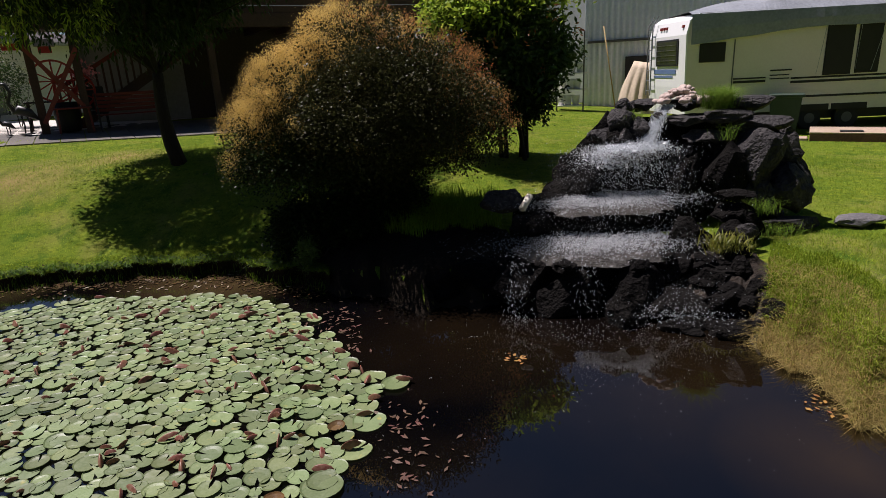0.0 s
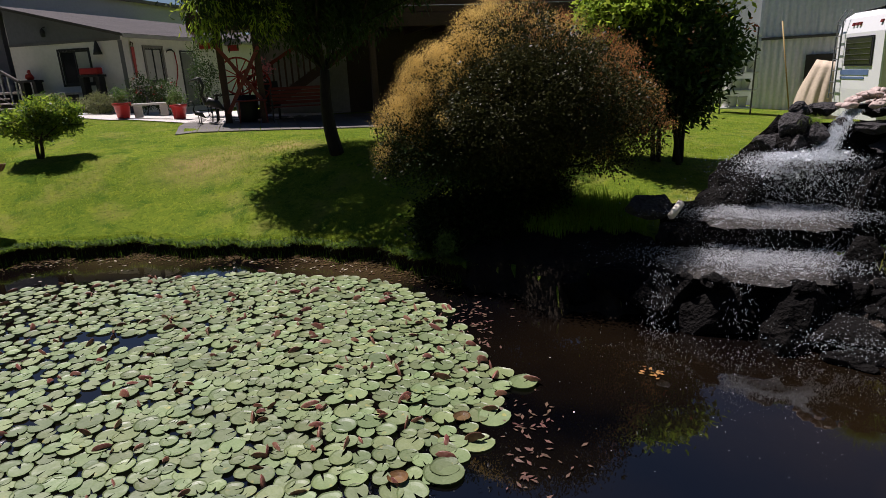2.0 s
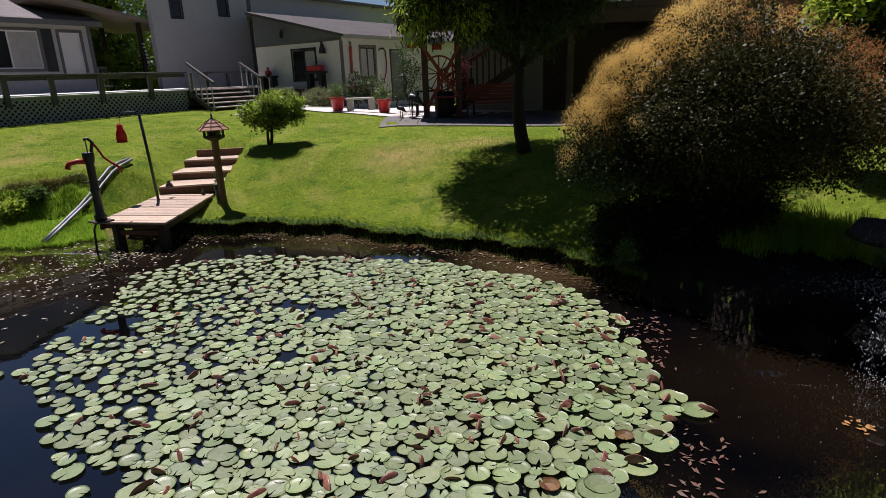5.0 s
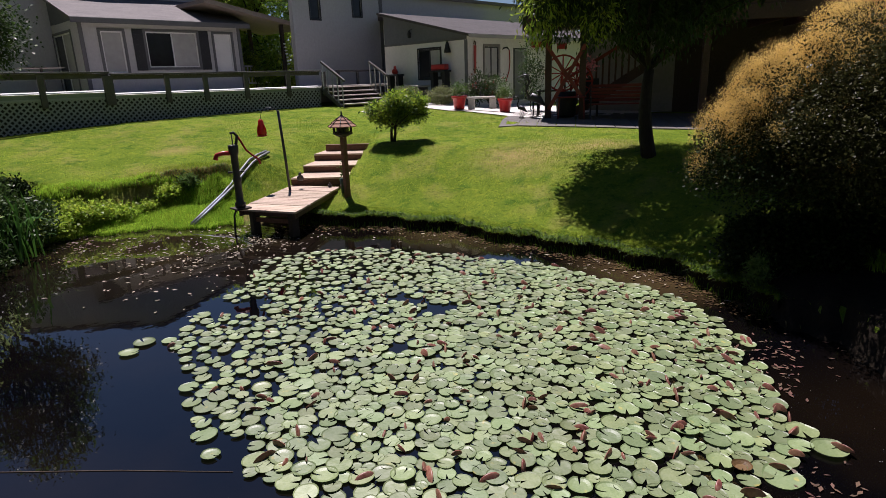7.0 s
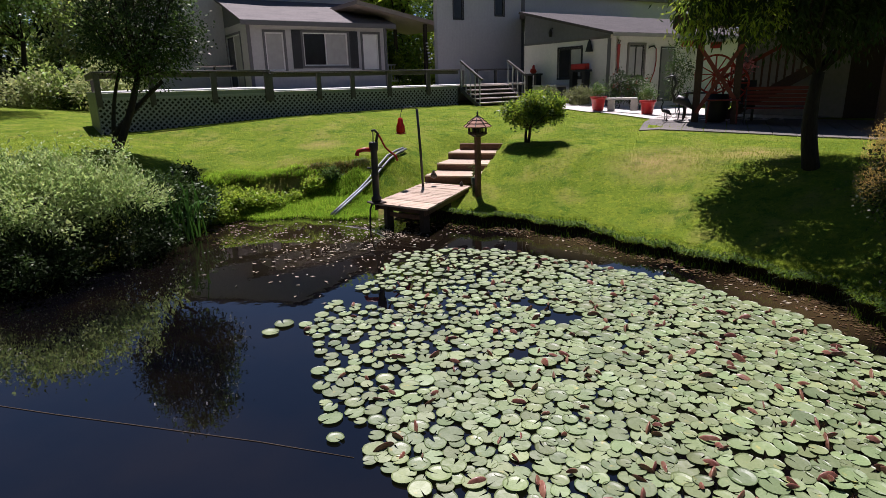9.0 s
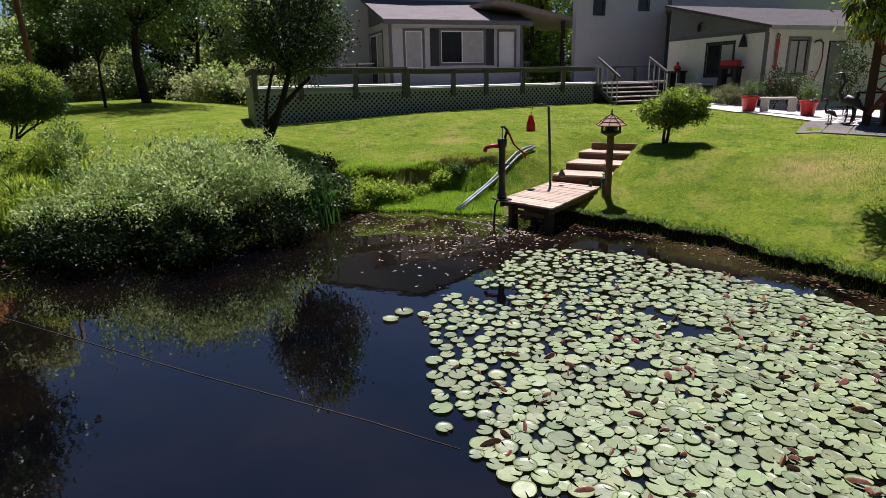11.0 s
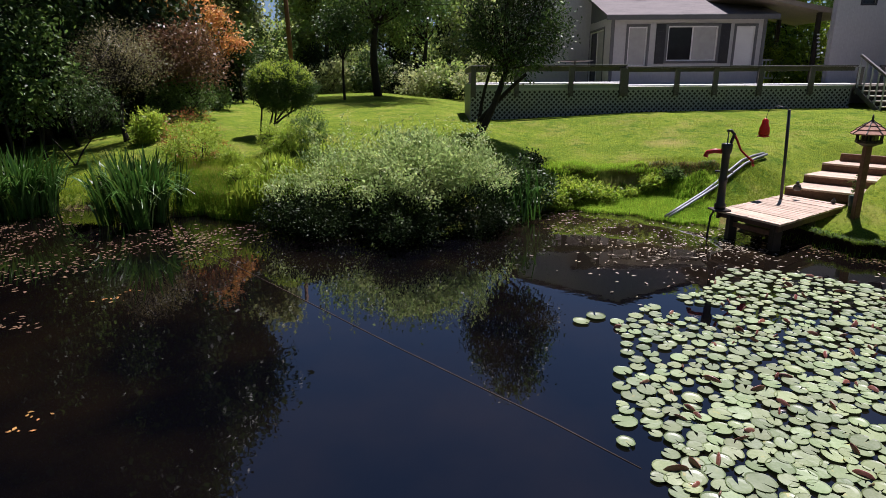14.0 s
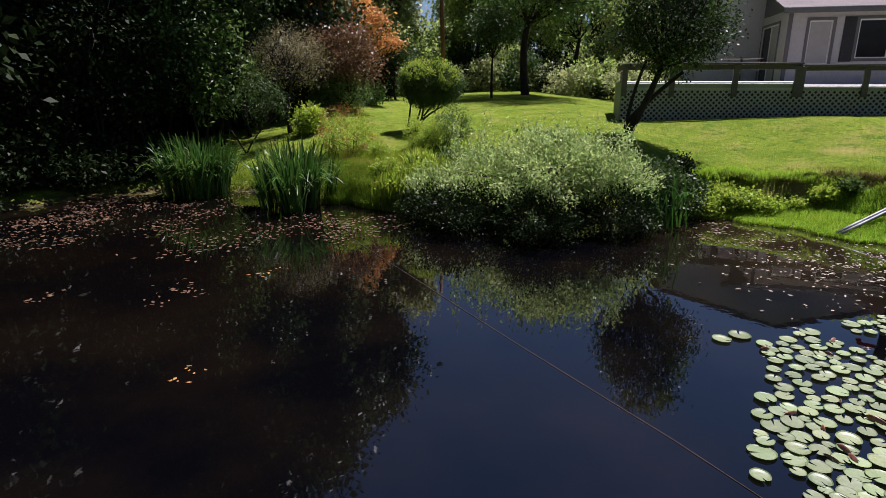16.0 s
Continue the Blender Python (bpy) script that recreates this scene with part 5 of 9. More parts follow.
for u in (-2.6, 2.6, 3.1):
    part("jack", rbox(u - 0.05, u + 0.05, TD + 0.5, TD + 0.6, gzt, 0.8, 0.004), BLACK_PAINT, rv)
# tarpaulin with ridges, over a pole frame
tm = Mesh()
us = [U0 + 0.06 + k * 0.09 for k in range(74)]
rows_ = []
for i, u in enumerate(us):
    peak = 4.04 + 0.40 * max(0.0, min(1.0, (u - U0) / 2.6)) + 0.05 * math.sin(u * 2.1) + (0.12 * math.exp(-((u + 0.9) / 0.25) ** 2))
    low = 3.10 + 0.34 * max(0.0, min(1.0, (u + 3.4) / 3.1)) + 0.008 * math.sin(u * 5)
    fold = 0.035 * noise.noise(Vector((u * 1.3, 0.0, 2.0))) + 0.02 * noise.noise(Vector((u * 3.7, 4.0, 0.0)))
    rows_.append([R.p(u, TD - 0.09 + fold * 0.6, low), R.p(u, TD - 0.10 + fold, (low + 3.9) / 2), R.p(u, TD - 0.05 + fold, 3.94), R.p(u, TD + 0.35, (4.0 + peak) / 2 + fold * 1.6), R.p(u, TD + 1.15, peak), R.p(u, TD + 2.3, 4.03), R.p(u, TD + 2.47, 3.3)])
k = len(rows_[0])
tm.add([p for r in rows_ for p in r] , [(i * k + j, (i + 1) * k + j, (i + 1) * k + j + 1, i * k + j + 1) for i in range(len(us) - 1) for j in range(k - 1)])
tarp = solo("tarpaulin", tm, TARP, "grey tarpaulin with a pale top draped over the trailer roof", "tarpaulin")
part("hem", Mesh().tube([Vector(r[0]) - R.n * 0.004 for r in rows_], 0.012, 5), LATTICE, tarp, "pale hemmed edge")
for u, du, z in ((0.15, -0.12, 2.1), (0.92, 0.02, 2.2), (1.52, -0.22, 2.15), (2.3, -0.3, 2.0)):
    i = min(range(len(us)), key=lambda j: abs(us[j] - u))
    part("rope", Mesh().tube([Vector(rows_[i][0]), R.p(u + du, TD - 0.07, z)], 0.006, 4), LATTICE, tarp, "thin white tie rope")

# wheelie bin and platform beside the trailer
bz = 0.5
W = Frame(-28.3)
bn = thing("wheelie_bin", tuple(W.p(0, 19.9, bz)), "dark green wheeled refuse bin with closed lid", "bin")
bu0, bu1, bd = -0.40, 0.40, 19.6
bzz = 0.50
part("body", Mesh().add([W.p(bu0 + 0.08, bd + 0.06, bzz), W.p(bu1 - 0.08, bd + 0.06, bzz), W.p(bu1 - 0.08, bd + 0.5, bzz), W.p(bu0 + 0.08, bd + 0.5, bzz), W.p(bu0, bd, bzz + 1.05), W.p(bu1, bd, bzz + 1.05), W.p(bu1, bd + 0.58, bzz + 1.05), W.p(bu0, bd + 0.58, bzz + 1.05)], [(0, 3, 2, 1), (4, 5, 6, 7), (0, 1, 5, 4), (1, 2, 6, 5), (2, 3, 7, 6), (3, 0, 4, 7)]), BIN_GREEN, bn)
part("lid", fbox(W, bu0 - 0.04, bu1 + 0.06, bd - 0.04, bd + 0.62, bzz + 1.055, bzz + 1.14, 0.03), BIN_GREEN, bn)
part("wheel", Mesh().tube([W.p(bu0 + 0.1, bd + 0.55, bzz + 0.1), W.p(bu0 + 0.16, bd + 0.55, bzz + 0.1)], 0.1, 12), RUBBER, bn)
part("wheel", Mesh().tube([W.p(bu1 - 0.16, bd + 0.55, bzz + 0.1), W.p(bu1 - 0.1, bd + 0.55, bzz + 0.1)], 0.1, 12), RUBBER, bn)
plf = thing("wooden_platform", tuple(T.p(1.5, 18.9, 0.55)), "low sunlit wooden platform before the trailer", "platform")
for k in range(9):
    part("board", fbox(T, 0.08, 3.6, 18.2 + k * 0.15, 18.34 + k * 0.15, 0.72, 0.755, 0.006), WOOD_DOCK, plf)
part("skirt", fbox(T, 0.1, 3.58, 18.2, 18.24, 0.45, 0.716, 0.006), WOOD_STEP, plf)
part("side", fbox(T, 0.1, 0.14, 18.245, 19.5, 0.45, 0.716, 0.006), WOOD_STEP, plf)
part("mat", fbox(T, 0.75, 1.25, 18.3, 18.6, 0.76, 0.78, 0.01), BLACK_PAINT, plf)
solo("step_block", fbox(T, -0.35, 0.05, 18.25, 18.7, 0.45, 0.60, 0.02), WOOD_DOCK, "small wooden step beside the platform", "step")

# metal barn behind, tan canvas cover and shelves
S = Frame(-22.0)
barn = thing("metal_barn", tuple(S.p(-4.28, 27, 0.8)), "grey corrugated metal barn behind the trailer", "barn")
wm2 = Mesh()
for z0, z1, off in ((0.4, 3.55, 0.0), (3.55, 9.0, -0.05)):
    base = len(wm2.v)
    uu = np.arange(-4.66, 20.0, 0.06)
    vv = []
    for i, u in enumerate(uu):
        dd = 27.0 + off + (0.02 if i % 4 in (1, 2) else -0.02)
        vv += [S.p(u, dd, z0), S.p(u, dd, z1)]
    wm2.add(vv, [(2 * i, 2 * i + 2, 2 * i + 3, 2 * i + 1) for i in range(len(uu) - 1)])
part("wall", wm2, METAL_WALL, barn)
part("corner_trim", fbox(S, -4.78, -4.64, 26.88, 27.1, 0.4, 9.0, 0.01), METAL_WALL, barn)
part("girt", fbox(S, -4.66, 14.72, 26.84, 26.92, 3.5, 3.6, 0.01), WOOD_GREY, barn)
part("side_wall", fbox(S, -4.78, -4.68, 27.1, 34, 0.4, 9.0, 0), METAL_WALL, barn)
part("roof", slab(Mesh(), [S.p(-5.28, 26.5, 9.0), S.p(14.72, 26.5, 9.0), S.p(14.72, 34, 11), S.p(-5.28, 34, 11)], 0.1), METAL_WALL, barn)
part("doorway", fbox(S, -3.08, -1.88, 26.80, 26.86, 0.6, 2.9, 0.01), BLACK_PAINT, barn, "dark open doorway")
part("lean_to", fbox(S, -7.6, -4.80, 28.6, 28.7, 0.4, 6.0, 0), WHITE_PAINT, barn, "pale boarded lean-to wall")
cv = Mesh()
nn = 60
for j in range(9):
    t = j / 8
    for k in range(nn):
        q = k / (nn - 1)
        left, right = -3.08 + 0.42 * t ** 2.2, -1.55 + 0.05 * t
        ridge = 2.72 - 0.10 * min(1.0, abs(q - 0.12) / 0.5) - 0.30 * max(0.0, 0.10 - q) / 0.10
        fold = (0.07 * abs(math.sin(q * 13.0 + 0.4 - 2.0 * t * (1 - q))) + 0.03 * math.sin(q * 31 + 3 * t)) * (1.15 - t)
        cv.v.append(tuple(S.p(left + (right - left) * q, 24.55 + 0.55 * t ** 1.6 - fold - 0.25 * math.sin(q * math.pi), 0.75 + (ridge - 0.75) * t)))
for k in range(nn):
    q = k / (nn - 1)
    cv.v.append(tuple(S.p(-3.0 + 1.48 * q, 25.9, 0.75)))
cv.f += [(i * nn + k, i * nn + k + 1, (i + 1) * nn + k + 1, (i + 1) * nn + k) for i in range(9) for k in range(nn - 1)]
solo("canvas_cover", cv, CANVAS, "pale tan canvas cover draped over stored goods", "cover", smooth=True)
pl2 = Mesh().tube([S.p(-3.22, 25.4, 0.8), S.p(-3.82, 25.6, 4.1)], 0.025, 7)
solo("leaning_pole", pl2, material("bamboo", (0.42, 0.30, 0.12), (0.34, 0.23, 0.09), 2, 20, 0.6, 0.1), "thin bamboo pole leaning on the barn", "pole", smooth=True)
shf = thing("storage_rack", tuple(S.p(-4.85, 24.5, 1.0)), "white rack stacked with white buckets and boards", "rack")
for k in range(5):
    part("shelf", fbox(S, -5.40, -4.30, 24.2, 24.9, 1.1 + k * 0.62, 1.15 + k * 0.62, 0.005), WHITE_PAINT, shf)
for u in (-5.40, -4.35):
    part("upright", fbox(S, u, u + 0.05, 24.2, 24.25, 0.9, 3.9, 0.004), WOOD_GREY, shf)
for k in range(11):
    u, lv = -5.25 + (k * 0.37) % 0.9, k % 4
    solo("bucket", Mesh().lathe(tuple(S.p(u, 24.5, 1.155 + lv * 0.62)), [(0.12, 0), (0.15, 0.3), (0.16, 0.38), (0.13, 0.38)], 12), WHITE_PAINT, "white plastic bucket on the storage rack", "bucket", "buckets on the rack", smooth=True)
gl = thing("ladder", tuple(S.p(-5.8, 23.9, 1.0)), "weathered ladder leaning by the storage rack", "ladder")
for u in (-5.9, -5.55):
    part("stile", Mesh().beam(S.p(u, 23.7, 0.9), S.p(u + 0.3, 24.15, 3.3), 0.04, 0.06), WOOD_GREY, gl)
for k in range(6):
    t = k / 6
    part("rung", Mesh().beam(S.p(-5.9 + 0.3 * t, 23.72 + 0.45 * t, 1.2 + 2.1 * t), S.p(-5.55 + 0.3 * t, 23.72 + 0.45 * t, 1.2 + 2.1 * t), 0.03, 0.03), WOOD_GREY, gl)


# ---- water lilies ----
def pad_material(name, c1, c2, island, rough=0.47):
    return material(name, c1, c2, 6.0, 60.0, rough, 0.12, rand=0.32, spec=0.6, island=island, bump_d=0.006, c3=(0.30, 0.27, 0.07), spots=-0.04, thin=0.08)


PAD = pad_material("lily_pad_green", (0.125, 0.172, 0.066), (0.178, 0.225, 0.096), False)
PAD_FAR = pad_material("lily_pads_green", (0.125, 0.172, 0.066), (0.178, 0.225, 0.096), True)
PAD_RED = material("lily_pad_underside", (0.15, 0.040, 0.030), (0.25, 0.13, 0.085), 8.0, 40.0, 0.4, 0.1, rand=0.2, island=False)
PAD_BROWN = material("withered_pad", (0.17, 0.10, 0.03), (0.11, 0.06, 0.025), 8.0, 40.0, 0.45, 0.2, rand=0.2, island=False)


def pad_mesh(name, seed, cup):
    """A round pad of radius 1 with its notch, a wavy rim and a thin edge."""
    rs = random.Random(seed)
    n = 20
    gap = rs.uniform(0.09, 0.24)
    wave = [(rs.uniform(0.5, 1.5), rs.uniform(0, 6.28), k) for k in (2, 3, 5)]
    verts, faces = [(0.05, 0, 0.0)], []
    rims = []
    for ring, rad in enumerate((0.6, 0.9, 1.0, 0.985)):
        row = []
        for k in range(n):
            a = gap + (math.tau - 2 * gap) * k / (n - 1)
            w = sum(s * math.sin(a * f + ph) for s, ph, f in wave)
            r = rad * (1 + 0.018 * w) * (0.93 if k in (0, n - 1) else 1)
            rise = cup * 0.14 * max(0.0, rad - 0.6) / 0.4 + (0.05 if rad == 1.0 else 0) + 0.010 * w * rad**2
            z = rise if ring < 3 else cup * 0.14 + 0.010 * w - 0.01
            row.append(len(verts))
            verts.append((r * math.cos(a), r * math.sin(a), z))
        rims.append(row)
    for k in range(n - 1):
        faces.append((0, rims[0][k], rims[0][k + 1]))
        faces.append((rims[0][k], rims[1][k], rims[1][k + 1], rims[0][k + 1]))
        faces.append((rims[1][k], rims[2][k], rims[2][k + 1], rims[1][k + 1]))
        faces.append((rims[2][k], rims[3][k], rims[3][k + 1], rims[2][k + 1]))
    me = bpy.data.meshes.new(name)
    me.from_pydata(verts, [], faces)
    return me


def rolled_mesh(name, seed):
    """A pad folded along its middle like a tent, its red underside outwards."""
    rs = random.Random(seed)
    n, verts, faces = 9, [], []
    lean, open_ = rs.uniform(-0.3, 0.3), rs.uniform(0.35, 0.6)
    for i in range(8):
        x = -1 + 2 * i / 7
        half = math.sqrt(max(0.03, 1 - x * x))
        for k in range(n):
            t = 2 * k / (n - 1) - 1
            y = half * open_ * t + lean * half * (1 - abs(t)) + 0.03 * math.sin(4 * x + seed)
            z = half * 0.62 * (1 - abs(t) ** 1.5) + 0.10 * x + (0.06 * half * math.sin(5 * x + k) if k in (0, n - 1) else 0)
            verts.append((x * 0.95, y, z))
    for i in range(7):
        for k in range(n - 1):
            faces.append((i * n + k, i * n + k + 1, (i + 1) * n + k + 1, (i + 1) * n + k))
    me = bpy.data.meshes.new(name)
    me.from_pydata(verts, [], faces)
    me.polygons.foreach_set("use_smooth", [True] * len(me.polygons))
    return me


PATCH = [(-6.9, 2.1), (-7.2, 2.6), (-7.96, 3.7), (-9.0, 4.7), (-8.8, 5.5), (-7.96, 6.4), (-6.44, 7.0), (-5.08, 7.38), (-3.4, 7.4), (-2.76, 7.3), (-2.17, 6.9), (-1.62, 6.4), (-1.14, 5.43), (-0.95, 5.0), (-0.72, 4.75), (-0.8, 4.1), (-0.85, 3.66), (-1.0, 3.3), (-1.6, 2.6), (-2.7, 1.9), (-3.58, 1.62), (-3.95, 1.40), (-4.4, 1.50), (-5.02, 1.66), (-6.2, 2.08)]


def inside(x, y, poly):
    hit, j = False, len(poly) - 1
    for i in range(len(poly)):
        (xi, yi), (xj, yj) = poly[i], poly[j]
        if (yi > y) != (yj > y) and x < (xj - xi) * (y - yi) / (yj - yi) + xi:
            hit = not hit
        j = i
    return hit


rs = random.Random(11)
pads, cells = [], {}
for go in range(80000):
    x, y = rs.uniform(-9.2, -0.6), rs.uniform(1.3, 7.5)
    if not inside(x, y, PATCH):
        continue
    # thinner towards the open water, with holes
    hole = noise.noise(Vector((x * 0.9, y * 0.9, 3.0))) + 0.45 * noise.noise(Vector((x * 2.3, y * 2.3, 9.0)))
    west = min(1.0, max(0.0, (-x - 4.0 - (y - 3.5) * 0.45) / 2.4))
    if hole > 0.60 - 0.18 * west or (go < 55000 and rs.random() < 0.6 * west):
        continue
    r = rs.choice((0.075, 0.085, 0.095, 0.105, 0.115)) * rs.uniform(0.92, 1.08) * (1 - 0.10 * west) if go < 55000 else rs.uniform(0.05, 0.085)
    key = (int(x // 0.3), int(y // 0.3))
    near = [p for i in (-1, 0, 1) for j in (-1, 0, 1) for p in cells.get((key[0] + i, key[1] + j), ())]
    if any((x - p[0]) ** 2 + (y - p[1]) ** 2 < ((0.71 + 0.18 * west if go < 55000 else 0.72 + 0.28 * west) * (r + p[2])) ** 2 for p in near):
        continue
    cells.setdefault(key, []).append((x, y, r))
    pads.append((x, y, r))
for x, y, r in ((-7.05, 1.95, 0.13), (-6.88, 1.72, 0.11), (-0.55, 4.85, 0.14), (-0.78, 4.98, 0.13), (-0.72, 4.25, 0.15), (-0.78, 3.86, 0.14), (-0.95, 3.45, 0.16)):
    pads.append((x, y, r))
lily = thing("water_lilies", (-4.5, 4.2, 0.0), "broad patch of green floating water-lily pads with reddish undersides", "water lilies")
pad_kinds = [pad_mesh("lily_pad", k, (0.0, 0.1, 0.3, 0.0, 0.6, 0.15)[k]) for k in range(6)]
for me in pad_kinds:
    me.materials.append(PAD)
brown_pad = pad_mesh("withered_pad", 31, 2.2)
brown_pad.materials.append(PAD_BROWN)
rolls = [rolled_mesh("folded_pad", k) for k in range(5)]
for me in rolls:
    me.materials.append(PAD_RED)
pads.sort(key=lambda p: (p[0] + 0.5) ** 2 + (p[1] - 1.0) ** 2)
far = Mesh()
for k, (x, y, r) in enumerate(pads):
    m = pose(x, y, 0.008 + rs.uniform(0, 0.016), rs.gauss(0, 1.5), rs.gauss(0, 1.5), rs.uniform(0, 360)) @ Matrix.Diagonal((r, r * rs.uniform(0.92, 1.02), r, 1))
    if k < 290:
        me = brown_pad if rs.random() < 0.004 else pad_kinds[rs.randrange(6)]
        ob = new("withered_pad" if me is brown_pad else "lily_pad", me)
        ob.parent, ob.matrix_parent_inverse, ob.matrix_basis = lily, Matrix.Translation(-lily.location), m
    else:
        me = pad_kinds[rs.randrange(6)]
        far.add([m @ v.co for v in me.vertices], [list(f.vertices) for f in me.polygons])
fm = bpy.data.meshes.new("floating_foliage")
fm.from_pydata([tuple(p) for p in far.v], [], far.f)
tagged(part("floating_foliage", fm, PAD_FAR, lily), kind="stuff")
for k in range(250):
    x, y, r = pads[rs.randrange(len(pads))]
    me = rolls[rs.randrange(5)]
    ob = new("folded_pad", me)
    m = pose(x + rs.uniform(-0.1, 0.1), y + rs.uniform(-0.1, 0.1), 0.02, rs.gauss(0, 10), rs.gauss(-8, 14), rs.uniform(0, 360)) @ Matrix.Diagonal((r * rs.uniform(0.65, 1.0), r * rs.uniform(0.28, 0.5), r * rs.uniform(0.55, 0.95), 1))
    ob.parent, ob.matrix_parent_inverse, ob.matrix_basis = lily, Matrix.Translation(-lily.location), m


# ---- floating leaves and specks ----
def floats(name, spots, length, width, mat, label):
    """Small leaves afloat: spots of (x, y, spread x, spread y, count)."""
    pts = []
    for x, y, sx, sy, n in spots:
        pts.append(np.stack([RNG.normal(x, sx, n), RNG.normal(y, sy, n), np.full(n, 0.012)], 1))
    pts = np.concatenate(pts)
    pts = pts[heights(pts[:, 0], pts[:, 1]) < 0.0]
    n = len(pts)
    a = RNG.uniform(0, math.tau, n)
    w = np.stack([np.cos(a), np.sin(a), RNG.normal(0, 0.05, n)], 1)
    s = np.stack([-np.sin(a), np.cos(a), RNG.normal(0, 0.08, n)], 1)
    k = RNG.uniform(0.5, 1.4, (n, 1))
    lo, wi = w * length * k / 2, s * width * k / 2
    v = np.stack([pts - lo, pts - lo * 0.2 + wi, pts + lo, pts - lo * 0.2 - wi], 1).reshape(-1, 3)
    return solo(name, soup(name, v, np.arange(4 * n).reshape(-1, 4)), mat, label, "floating leaves", kind="stuff")


WEED = material("pondweed_leaf", (0.13, 0.06, 0.05), (0.085, 0.06, 0.035), 8.0, 40.0, 0.4, 0.1, rand=0.3)
SPECK = material("pale_floating_leaf", (0.34, 0.29, 0.22), (0.20, 0.16, 0.11), 8.0, 40.0, 0.4, 0.1, rand=0.3)
BROWN_LEAF = material("brown_floating_leaf", (0.14, 0.08, 0.042), (0.085, 0.05, 0.027), 8.0, 40.0, 0.5, 0.1, rand=0.35)
ORANGE_LEAF = material("orange_leaf", (0.32, 0.16, 0.04), (0.22, 0.10, 0.03), 8.0, 40.0, 0.5, 0.1, rand=0.25)
floats("pondweed_leaves", [(-0.42, 4.2, 0.13, 0.30, 40), (-0.2, 4.0, 0.12, 0.18, 14), (0.0, 3.6, 0.12, 0.10, 6), (-0.35, 3.5, 0.1, 0.12, 16), (-1.4, 6.2, 0.25, 0.45, 90), (-1.2, 5.6, 0.12, 0.3, 45)], 0.07, 0.026, WEED, "loose brownish pondweed leaves floating beside the lily pads")
floats("orange_leaves", [(0.65, 5.28, 0.06, 0.05, 16), (3.02, 4.25, 0.08, 0.1, 16), (-7.9, -4.7, 0.16, 0.1, 14), (-4.6, -3.8, 0.12, 0.1, 10)], 0.055, 0.03, ORANGE_LEAF, "cluster of orange fallen leaves on the water")
floats("pale_floating_leaves", [(-10.2, 4.6, 0.8, 0.9, 230), (-9.6, 3.4, 1.2, 0.8, 90), (-11.3, 3.6, 0.9, 0.7, 100), (-10.6, 5.4, 0.5, 0.4, 240), (-8.6, 7.6, 1.2, 0.6, 90), (-4.0, 8.1, 1.6, 0.35, 120)], 0.075, 0.03, SPECK, "scattered pale leaf fragments floating near the dock")
drift, mud = [], []
for x, y, sx, sy, n in ((-11.8, -9.0, 1.6, 1.8, 22), (-10.8, -6.0, 1.0, 1.2, 12), (-12.6, -11.0, 1.4, 0.9, 22), (-9.5, -11.5, 1.4, 1.0, 12), (-11.7, -4.6, 0.5, 0.5, 8), (-7.4, -8.2, 1.6, 1.6, 5), (-12.6, 2.6, 0.6, 1.0, 9)):
    for _ in range(n):
        k = rs.uniform(0.08, 0.38)
        drift.append((rs.gauss(x, sx), rs.gauss(y, sy), k * 1.5, k, int(130 * k)))
for a in range(15, 62, 2):
    mud.append((*(float(v) for v in polar(a, float(np.interp(a, SHORE_AZ, SHORE_R)) - 0.10)), 0.3, 0.2, 150))
floats("brown_floating_leaves", drift, 0.08, 0.04, BROWN_LEAF, "drift of brown dead leaves floating along the shaded shore")
floats("mud_debris", mud, 0.07, 0.03, material("mud_debris", (0.030, 0.019, 0.007), (0.075, 0.045, 0.016), 5.0, 30.0, 0.8, 0.2, rand=0.4, spec=0.1), "brown muddy plant debris along the water's edge")
sp = np.stack([RNG.normal(1.6, 1.1, 320), RNG.normal(5.0, 0.7, 320), np.full(320, 0.004)], 1)
BUBBLE = material("water_bubble", (0.75, 0.78, 0.8), (0.6, 0.63, 0.66), 8.0, 40.0, 0.2, 0.0, spec=0.6)
solo("bubbles", leaf_soup("bubbles", sp, 0.007, 0.007, 1.0), BUBBLE, "small pale bubbles drifting on the water", "bubbles", kind="stuff")


# ---- plants ----
def leaf(name, c1, c2, thin=0.35, rand=0.38, rough=0.45, c3=None, spots=0.0, spec=0.35):
    return material(name, c1, c2, 1.5, 12.0, rough, 0.0, rand=rand, thin=thin, c3=c3, spots=spots, spec=spec)


LEAF_MID = leaf("leaf_mid_green", (0.085, 0.155, 0.03), (0.13, 0.20, 0.05))
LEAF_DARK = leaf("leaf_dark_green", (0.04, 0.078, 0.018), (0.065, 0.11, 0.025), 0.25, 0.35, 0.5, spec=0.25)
# shade is put into the colour of these three darker leaf greens
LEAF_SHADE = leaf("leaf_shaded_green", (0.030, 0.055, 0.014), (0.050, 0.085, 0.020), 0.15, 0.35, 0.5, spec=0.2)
LEAF_WOOD_SHADED = leaf("leaf_wood_green_shaded", (0.030, 0.052, 0.016), (0.050, 0.078, 0.024), 0.3, 0.5, 0.5, spec=0.25)
LEAF_DEEP_AND_SHADE = leaf("leaf_deep_green_and_shade", (0.010, 0.020, 0.006), (0.020, 0.034, 0.009), 0.15, spec=0.08)
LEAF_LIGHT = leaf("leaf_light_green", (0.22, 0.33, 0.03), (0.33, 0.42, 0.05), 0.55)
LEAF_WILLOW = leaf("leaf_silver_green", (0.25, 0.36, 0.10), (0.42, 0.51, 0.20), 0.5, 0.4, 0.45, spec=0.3)
